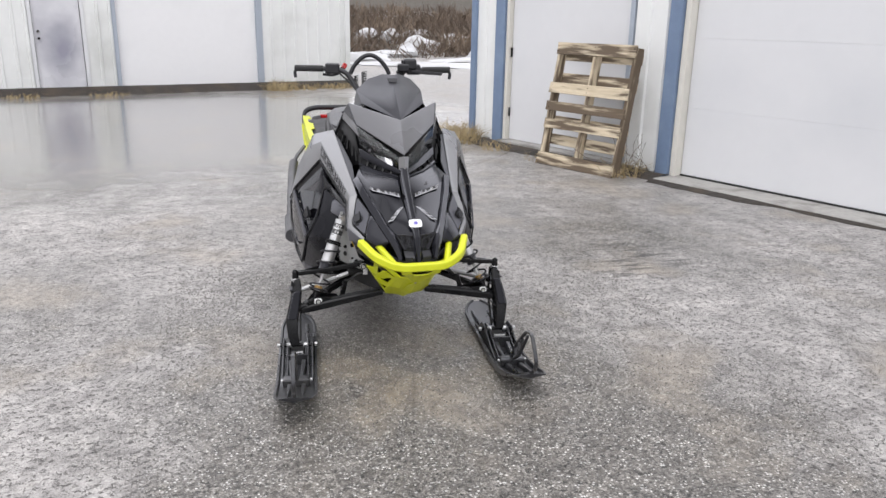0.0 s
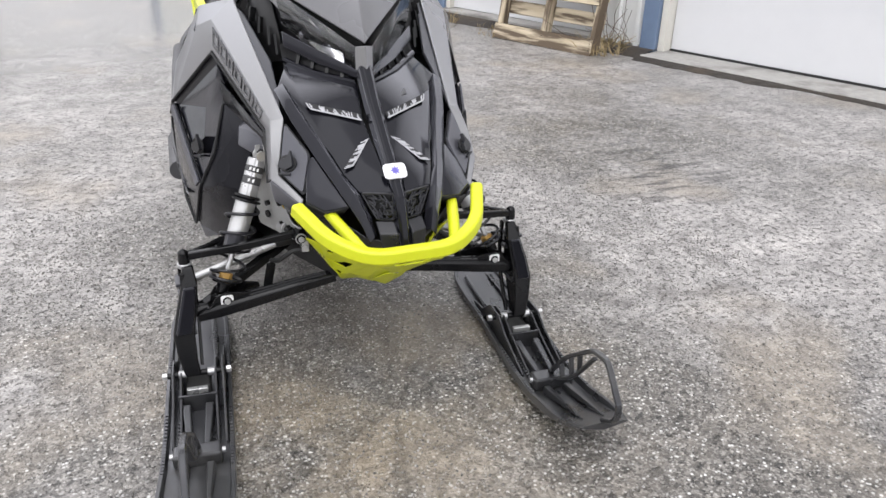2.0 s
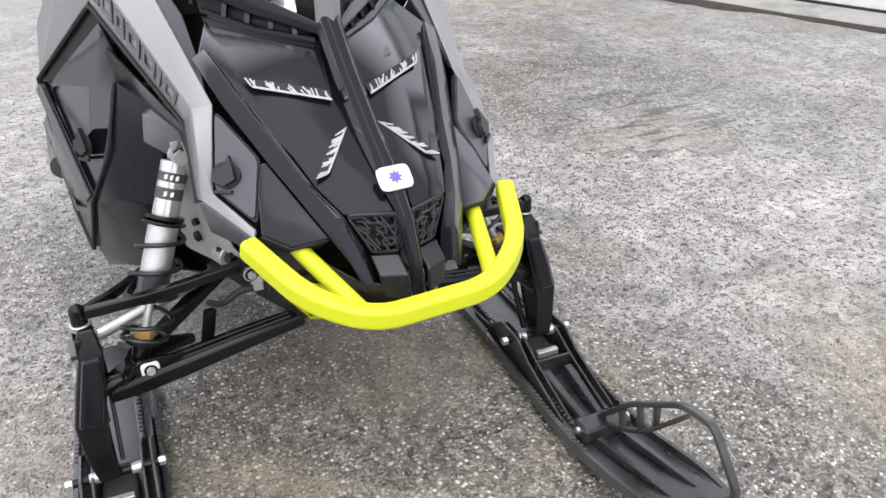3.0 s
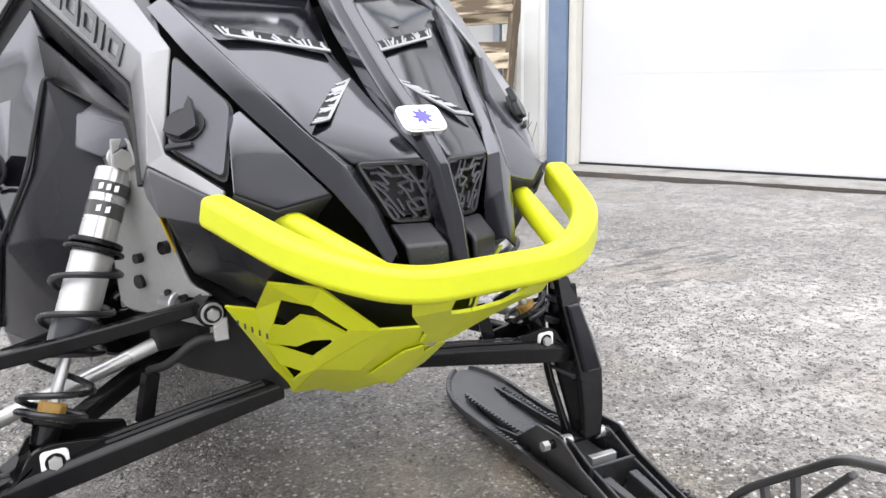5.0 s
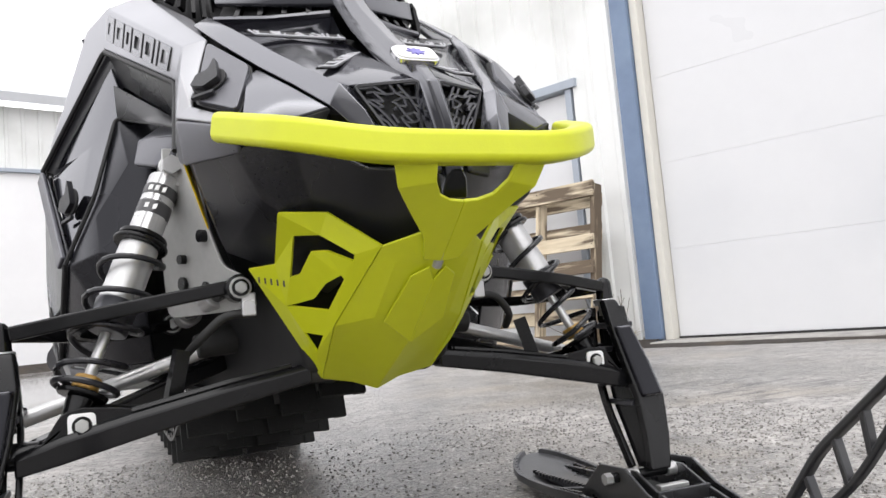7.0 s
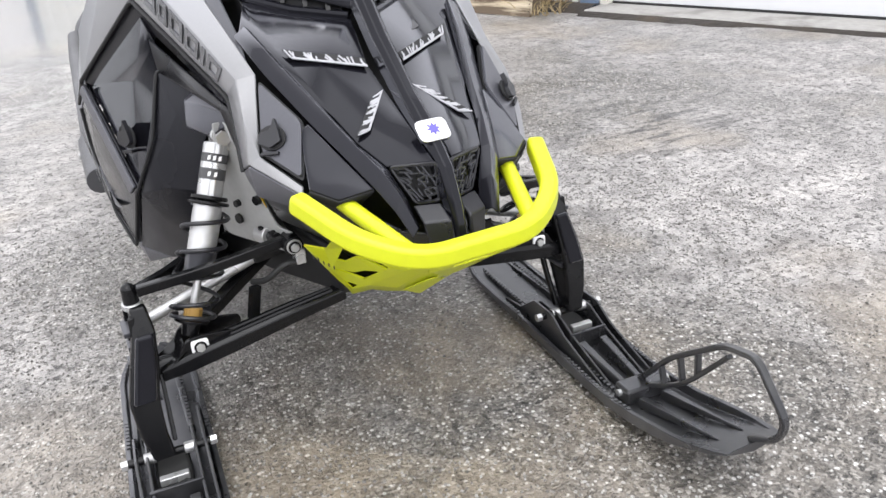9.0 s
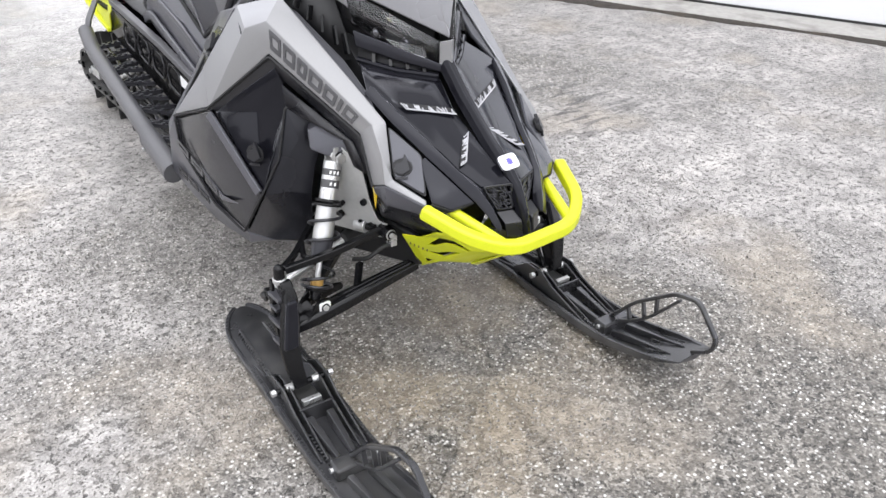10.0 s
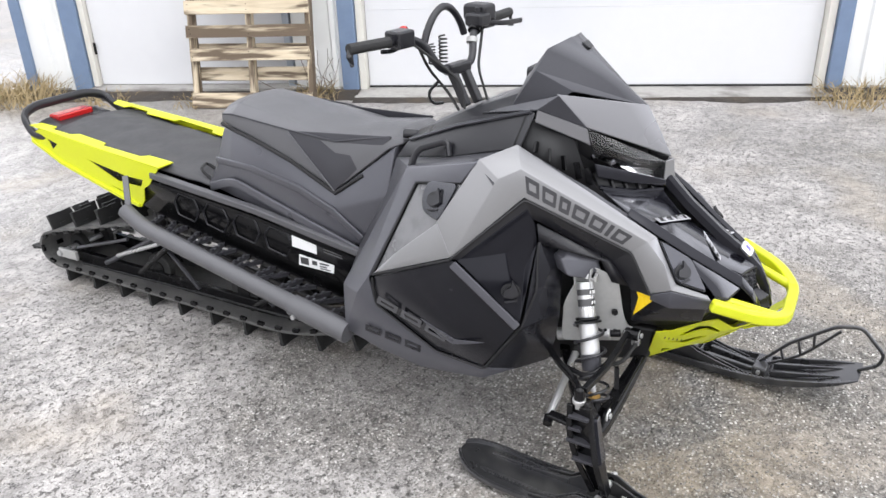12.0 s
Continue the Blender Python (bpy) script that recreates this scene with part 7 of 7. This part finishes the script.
def ski(s):
    """A plastic ski with raised rims, saddle walls, tread strips and a grab loop; nose to -y, turned with the bars."""
    cx = -0.475 if s < 0 else 0.443
    m = pose(cx, 0.215, 0.0, 0, 0, -5.0)

    def put(bm):
        bmesh.ops.transform(bm, matrix=m, verts=bm.verts)
        return bm

    def lift(y):
        a = max(0.0, -y - 0.20) / 0.38
        b = max(0.0, y - 0.30) / 0.15
        return 0.105 * a ** 1.9 + 0.022 * b ** 2

    def half(y):
        if y < -0.46:
            return 0.083 - 0.022 * ((-y - 0.46) / 0.125) ** 2
        if y > 0.33:
            return 0.083 * math.sqrt(max(0.10, 1 - ((y - 0.33) / 0.132) ** 2))
        return 0.083

    ys = [-0.585, -0.56, -0.52, -0.47, -0.42, -0.36, -0.30, -0.2, -0.1, 0.0, 0.1, 0.2, 0.3, 0.35, 0.385, 0.41, 0.430, 0.445, 0.456]
    rings = []
    for y in ys:
        w, z = half(y), lift(y) + 0.012
        k = min(1.0, (0.60 + y) / 0.16) if y < -0.44 else 1.0
        rim = 0.006 + 0.022 * k * (1.0 if y < 0.1 else max(0.55, 1 - (y - 0.1) / 0.3))
        rings.append([(-w, y, z + 0.004), (-w, y, z + rim), (-w + 0.010, y, z + rim), (-w + 0.013, y, z + 0.010), (0, y, z + 0.012), (w - 0.013, y, z + 0.010), (w - 0.010, y, z + rim), (w, y, z + rim), (w, y, z + 0.004), (0.03, y, z - 0.004), (0, y, z - 0.010), (-0.03, y, z - 0.004)])
    body = part("ski", finish(put(loft(bmesh.new(), rings))), SKI, sled, "black moulded plastic ski", bevel=0.002)
    part("wear_bar", put(rod(bmesh.new(), (0, 0.25, 0.004), (0, -0.22, 0.004), 0.005)), STEEL, body)
    # saddle walls on either side of the spindle
    for x in (-0.062, -0.043, 0.043, 0.062):
        tall = 0.095 if abs(x) > 0.05 else 0.088
        pts = [(x, 0.20, 0.03), (x, 0.12, 0.045), (x, 0.055, tall), (x, -0.02, tall + 0.004), (x, -0.075, 0.070), (x, -0.16, 0.048), (x, -0.23, 0.032), (x, -0.23, 0.020), (x, 0.20, 0.020)]
        part("saddle_wall", put(slab(pts, (0.006, 0, 0))), SKI, body, bevel=0.002)
    part("cross_wall", put(block(-0.046, 0.048, -0.085, -0.078, 0.02, 0.072)), SKI, body, bevel=0.002)
    part("rubber_damper", put(block(-0.032, 0.032, -0.07, 0.05, 0.03, 0.058)), RUBBER, body, bevel=0.008)
    bm = bmesh.new()
    rod(bm, (-0.078, 0.0, 0.082), (0.078, 0.0, 0.082), 0.008)
    part("ski_bolt", put(bm), STEEL, body)
    for x in (-0.036, 0.036):
        part("spacer", put(rod(bmesh.new(), (x - 0.010, 0, 0.082), (x + 0.010, 0, 0.082), 0.011)), ALU, body, "bright spindle spacer", bevel=0.002)
    for x in (-0.080, 0.080):
        part("bolt_head", put(rod(bmesh.new(), (x - 0.006, 0, 0.082), (x + 0.006, 0, 0.082), 0.0095, sides=6)), ALU, body)
    part("clamp_plate", put(block(-0.026, 0.026, -0.062, -0.048, 0.058, 0.074)), ALU, body, bevel=0.002)
    # wedges and tread strips
    for x in (-0.028, 0.028):
        bm = loft(bmesh.new(), [[(x - 0.012, -0.10, 0.022), (x + 0.012, -0.10, 0.022), (x + 0.010, -0.10, 0.058), (x - 0.010, -0.10, 0.058)], [(x * 0.6 - 0.006, -0.30, 0.03), (x * 0.6 + 0.006, -0.30, 0.03), (x * 0.6 + 0.005, -0.30, 0.038), (x * 0.6 - 0.005, -0.30, 0.038)]])
        part("wedge", put(finish(bm)), SKI, body, bevel=0.003)
        bm = loft(bmesh.new(), [[(x - 0.012, -0.32, lift(-0.32) + 0.02), (x + 0.012, -0.32, lift(-0.32) + 0.02), (x + 0.008, -0.32, lift(-0.32) + 0.042), (x - 0.008, -0.32, lift(-0.32) + 0.042)], [(x - 0.003, -0.53, lift(-0.53) + 0.022), (x + 0.003, -0.53, lift(-0.53) + 0.022), (x + 0.002, -0.53, lift(-0.53) + 0.026), (x - 0.002, -0.53, lift(-0.53) + 0.026)]])
        part("wedge", put(finish(bm)), SKI, body, bevel=0.003)
    # rows of small cleats along the rims and the fins
    bm = bmesh.new()
    for x in (-0.076, -0.046, 0.046, 0.076):
        for k in range(58):
            y = -0.34 + k * 0.0135
            if abs(x) < 0.05 and (-0.13 < y < 0.14 or y > 0.36 or y < -0.30):
                continue
            if abs(x) > 0.05 and (y > 0.43 or -0.10 < y < 0.10):
                continue
            w = half(y) / 0.083
            rim = 0.028 * (1.0 if y < 0.1 else max(0.55, 1 - (y - 0.1) / 0.3)) + 0.012
            z = lift(y) + (rim if abs(x) > 0.05 else 0.030 if y < 0 else 0.040 - 0.05 * max(0, y - 0.14))
            box(bm, (x * w, y, z), (0.007, 0.006, 0.006))
    tagged(part("tread", put(bm), SKI, body, smooth=False), kind="stuff")
    for x in (-0.046, 0.046):
        bm = loft(bmesh.new(), [[(x - 0.007, 0.12, 0.022), (x + 0.007, 0.12, 0.022), (x + 0.006, 0.12, 0.040), (x - 0.006, 0.12, 0.040)], [(x * 0.8 - 0.005, 0.37, 0.024), (x * 0.8 + 0.005, 0.37, 0.024), (x * 0.8 + 0.004, 0.37, 0.031), (x * 0.8 - 0.004, 0.37, 0.031)]])
        part("tail_fin", put(finish(bm)), SKI, body, bevel=0.002)
    # grab loop
    tipz = lift(-0.57) + 0.03
    loop = rounded([(0, -0.27, 0.055), (0, -0.36, 0.165), (0, -0.49, 0.270), (0, -0.562, 0.287), (0, -0.638, 0.208), (0, -0.628, 0.166), (0, -0.572, tipz)], 0.022)
    lp = part("ski_loop", put(finish(sweep(bmesh.new(), loop, (0.0078, 0.0055), 4, up=(0, 1, 1), square=True))), SKI, body, "black ski grab loop", bevel=0.004)
    low = rounded([(0, -0.29, 0.055), (0, -0.40, 0.125), (0, -0.505, 0.257)], 0.06)
    part("loop_strut", put(finish(sweep(bmesh.new(), low, (0.0065, 0.0045), 4, up=(0, 1, 1), square=True))), SKI, lp, bevel=0.003)
    for a, b in (((0, -0.335, 0.135), (0, -0.350, 0.094)), ((0, -0.385, 0.185), (0, -0.40, 0.128)), ((0, -0.43, 0.222), (0, -0.435, 0.170))):
        part("loop_strut", put(finish(sweep(bmesh.new(), [a, b], (0.0065, 0.004), 4, up=(0, 1, 0), square=True))), SKI, lp, bevel=0.002)
    part("loop_bolt", put(rod(bmesh.new(), (-0.062, -0.285, 0.052), (0.062, -0.285, 0.052), 0.007)), ALU, lp)
    part("loop_boss", put(block(-0.055, 0.055, -0.31, -0.262, 0.03, 0.066)), SKI, lp, bevel=0.008)


both(ski)


# -- front bumper and skid plate --
def bumper():
    pts = [(-0.220, 0.036, 0.587), (-0.171, -0.086, 0.550), (-0.095, -0.140, 0.524), (0.095, -0.140, 0.524), (0.171, -0.086, 0.550), (0.220, 0.036, 0.587)]
    # rounded-square tube
    line = rounded(pts, 0.045, 7)
    bm = bmesh.new()
    sweep(bm, line, (0.0150, 0.0168), 4, square=True)
    b = part("front_bumper", finish(bm), LIME, sled, "lime-yellow tubular front bumper", bevel=0.0085, segments=4)
    for s in (-1, 1):
        bm = sweep(bmesh.new(), rounded(mir([(0.150, 0.030, 0.574), (0.143, 0.002, 0.566), (0.104, -0.124, 0.530)], s), 0.02), 0.0135, 14)
        part("bumper_brace", finish(bm), LIME, b)
        # arms that drop from the tube to the plate, with a rounded notch between them
        v = [(0.086, -0.134, 0.514), (0.045, -0.147, 0.510), (0.040, -0.128, 0.492), (0.030, -0.112, 0.481), (0.016, -0.104, 0.477), (0.0, -0.103, 0.476), (0.0, -0.030, 0.421), (0.022, -0.032, 0.424), (0.031, -0.060, 0.444), (0.062, -0.096, 0.474), (0.078, -0.118, 0.488)]
        part("bumper_arm", faces(v, [(0, 1, 2, 10), (10, 2, 3, 9), (9, 3, 4, 8), (4, 5, 6, 7, 8)], s, CORE), LIME, b, solid=0.005, bevel=0.0015)


bumper()


def skid_plate():
    # folds from the middle out: a raised channel between two creases, then the outer crease, mirrored
    keel = [(0.0, -0.026, 0.424), (0.0, 0.078, 0.340), (0.0, 0.232, 0.266)]
    v = [(0.020, -0.030, 0.428), (0.029, -0.056, 0.452), (0.062, -0.013, 0.443), (0.086, 0.119, 0.360), (0.080, 0.223, 0.289), (0.034, 0.236, 0.279), (0.050, 0.070, 0.366), (0.046, -0.006, 0.424)]
    verts = keel + v + [(-x, y, z) for x, y, z in v]
    half = [(4, 5, 10, 3), (5, 6, 9, 10), (6, 7, 8, 9), (3, 10, 9, 1, 0), (9, 8, 2, 1)]
    polys = half + [tuple(k + 8 if k > 2 else k for k in p) for p in half]
    sk = part("skid_plate", faces(verts, polys, 1, (0, 0.3, 0.5)), LIME, sled, "lime-yellow folded skid plate with cut-outs", solid=0.004, bevel=0.0025, segments=2)
    # pressed stiffening channel down the middle
    v = [(0.028, 0.000, 0.4085), (0.040, 0.070, 0.360), (0.0, 0.090, 0.331), (0.0, 0.000, 0.4025), (0.010, -0.016, 0.417)]
    for s in (-1, 1):
        part("plate_channel", faces([(x, y - 0.004, z - 0.001) for x, y, z in v], [(0, 1, 2, 3), (0, 3, 4)], s, (0, 0.3, 0.5)), LIME, sk, solid=0.003, bevel=0.002)
        rim = [(0.176, 0.179, 0.441), (0.150, 0.141, 0.442), (0.159, 0.062, 0.494), (0.111, 0.026, 0.488), (0.0630, -0.014, 0.443), (0.0870, 0.119, 0.360), (0.0810, 0.222, 0.290)]
        h1 = [(0.140, 0.074, 0.469), (0.116, 0.045, 0.465), (0.084, 0.020, 0.438), (0.084, 0.028, 0.431), (0.108, 0.052, 0.447), (0.122, 0.070, 0.448), (0.128, 0.108, 0.425), (0.136, 0.124, 0.424)]
        h2 = [(0.134, 0.165, 0.390), (0.110, 0.116, 0.395), (0.103, 0.083, 0.411), (0.091, 0.055, 0.418), (0.088, 0.056, 0.413), (0.095, 0.111, 0.379)]
        h3 = [(0.113, 0.171, 0.355), (0.094, 0.147, 0.349), (0.096, 0.177, 0.328)]
        bm = cut_plate(mir(rim, s), [mir(h, s) for h in (h1, h2, h3)])
        finish(bm, (-0.5 * s, 0.7, 0.40))
        part("skid_side", bm, LIME, sk, solid=0.0035, smooth=False)
        # stamped maker's mark as bars
        for k in range(5):
            a = Vector((0.168 * s, 0.156, 0.429)).lerp(Vector((0.141 * s, 0.104, 0.418)), k / 5)
            n = Vector((0.80 * s, -0.5, -0.2)).normalized()
            u = (Vector((0.141 * s, 0.104, 0.418)) - Vector((0.168 * s, 0.156, 0.429))).normalized()
            w = u.cross(n) * 0.006
            part("stamp_bar", slab([a + n * 0.0005, a + u * 0.003 + n * 0.0005, a + u * 0.003 + w * 1.3 + n * 0.0005, a + w * 1.3 + n * 0.0005], n * 0.0006), PRINT, sk)
    part("plate_bolt", rod(bmesh.new(), (0, -0.016, 0.418), (0, -0.036, 0.434), 0.006, sides=12), PLATE, sk)


skid_plate()


# -- handlebar, turned with the skis --
def handlebar():
    m = Matrix.Translation((-0.012, 0.933, 0.019)) @ pose(0, 0, 0, 0, 0, -9.5)

    def put(bm):
        bmesh.ops.transform(bm, matrix=m, verts=bm.verts)
        return bm

    bar = rounded([(-0.375, 0.02, 1.195), (-0.17, -0.01, 1.195), (-0.12, -0.02, 1.17), (-0.075, -0.05, 1.085), (0.075, -0.05, 1.085), (0.12, -0.02, 1.17), (0.17, -0.01, 1.195), (0.375, 0.02, 1.195)], 0.04)
    hb = part("handlebar", put(finish(sweep(bmesh.new(), bar, 0.012, 12))), SATIN, sled, "black handlebar")
    for s in (-1, 1):
        part("grip", put(rod(bmesh.new(), (0.385 * s, 0.022, 1.195), (0.245 * s, 0.0, 1.195), 0.0155, sides=18)), RUBBER, hb, "black rubber grip", bevel=0.003)
        part("end_hook", put(finish(sweep(bmesh.new(), mir([(0.378, 0.02, 1.198), (0.386, 0.018, 1.175), (0.382, 0.014, 1.150)], s), (0.010, 0.006), 6))), SATIN, hb)
        part("control_block", put(block(-0.235 if s < 0 else 0.165, -0.165 if s < 0 else 0.235, -0.03, 0.03, 1.172, 1.222)), SATIN, hb, "black control block", bevel=0.008)
    part("brake_lever", put(finish(sweep(bmesh.new(), rounded([(0.19, -0.03, 1.19), (0.24, -0.06, 1.185), (0.34, -0.055, 1.18)], 0.03), (0.005, 0.009), 6))), SATIN, hb)
    part("throttle_lever", put(finish(sweep(bmesh.new(), rounded([(-0.17, 0.02, 1.172), (-0.20, 0.03, 1.160), (-0.25, 0.028, 1.166)], 0.02), (0.004, 0.007), 6))), SATIN, hb)
    part("master_cylinder", put(block(0.120, 0.180, -0.05, 0.015, 1.185, 1.226)), SATIN, hb, "black brake reservoir", bevel=0.01)
    part("switch_pod", put(block(0.150, 0.215, -0.045, 0.045, 1.196, 1.250)), SATIN, hb, "black switch pod", bevel=0.012)
    part("switch_pod", put(block(0.178, 0.232, 0.01, 0.055, 1.176, 1.214)), CHAR, hb, bevel=0.008)
    part("clamp_band", put(rod(bmesh.new(), (0.128, -0.018, 1.172), (0.140, -0.013, 1.184), 0.021, sides=16)), STEEL, hb, bevel=0.003)
    part("clamp_band", put(rod(bmesh.new(), (0.104, -0.026, 1.140), (0.112, -0.022, 1.156), 0.018, sides=16)), PLATE, hb, bevel=0.003)
    part("mirror_stub", put(rod(bmesh.new(), (0.15, -0.02, 1.222), (0.15, -0.02, 1.242), 0.011)), SATIN, hb)
    part("kill_switch", put(rod(bmesh.new(), (-0.150, 0.026, 1.195), (-0.138, 0.040, 1.216), 0.013, sides=14)), RED, hb, "red stop switch", bevel=0.003)
    arch = [(-0.112 + 0.192 * k / 16, -0.015, 1.172 + 0.092 * math.sin(math.pi * k / 16) ** 0.75) for k in range(17)]
    part("mountain_strap", put(finish(sweep(bmesh.new(), arch, (0.011, 0.011), 10))), SATIN, hb, "black padded grab arch")
    riser = sweep(bmesh.new(), [(-0.03, -0.048, 1.085), (-0.03, -0.105, 0.98)], (0.013, 0.013), 4, square=True)
    sweep(riser, [(0.03, -0.048, 1.085), (0.03, -0.105, 0.98)], (0.013, 0.013), 4, square=True)
    part("riser", put(finish(riser)), SATIN, hb, bevel=0.005)
    part("bar_clamp", put(block(-0.05, 0.05, -0.068, -0.03, 1.068, 1.102)), SATIN, hb, bevel=0.008)
    coil = [(-0.045 + 0.012 * math.cos(k * 0.9), -0.03 + 0.012 * math.sin(k * 0.9), 1.185 - k * 0.0016) for k in range(50)]
    part("tether_coil", put(finish(sweep(bmesh.new(), coil, 0.0028, 5))), RUBBER, hb)
    coil = [(-0.085 + 0.010 * math.cos(k * 0.9), -0.02 + 0.010 * math.sin(k * 0.9), 1.165 - k * 0.0012) for k in range(50)]
    part("tether_coil", put(finish(sweep(bmesh.new(), coil, 0.0024, 5))), RUBBER, hb)
    for pts in ([(-0.17, -0.02, 1.18), (-0.10, -0.05, 1.12), (-0.05, -0.10, 1.06), (-0.06, -0.12, 0.98)], [(0.16, -0.03, 1.19), (0.115, -0.05, 1.12), (0.07, -0.075, 1.075), (0.05, -0.13, 0.97)], [(-0.13, -0.01, 1.16), (-0.08, 0.0, 1.09), (-0.04, -0.04, 1.02), (-0.05, -0.09, 0.97)]):
        part("cable", put(finish(sweep(bmesh.new(), rounded(pts, 0.05), 0.0045, 6))), RUBBER, hb)
    part("throttle_hook", put(finish(sweep(bmesh.new(), rounded([(-0.06, -0.02, 1.05), (-0.085, 0.0, 1.02), (-0.08, -0.01, 0.985), (-0.05, -0.03, 0.985)], 0.02), 0.005, 6))), STEEL, hb)
    part("key_switch", rod(bmesh.new(), (-0.09, 0.99, 0.90), (-0.11, 1.035, 0.905), 0.016), SATIN, sled, bevel=0.003)


handlebar()
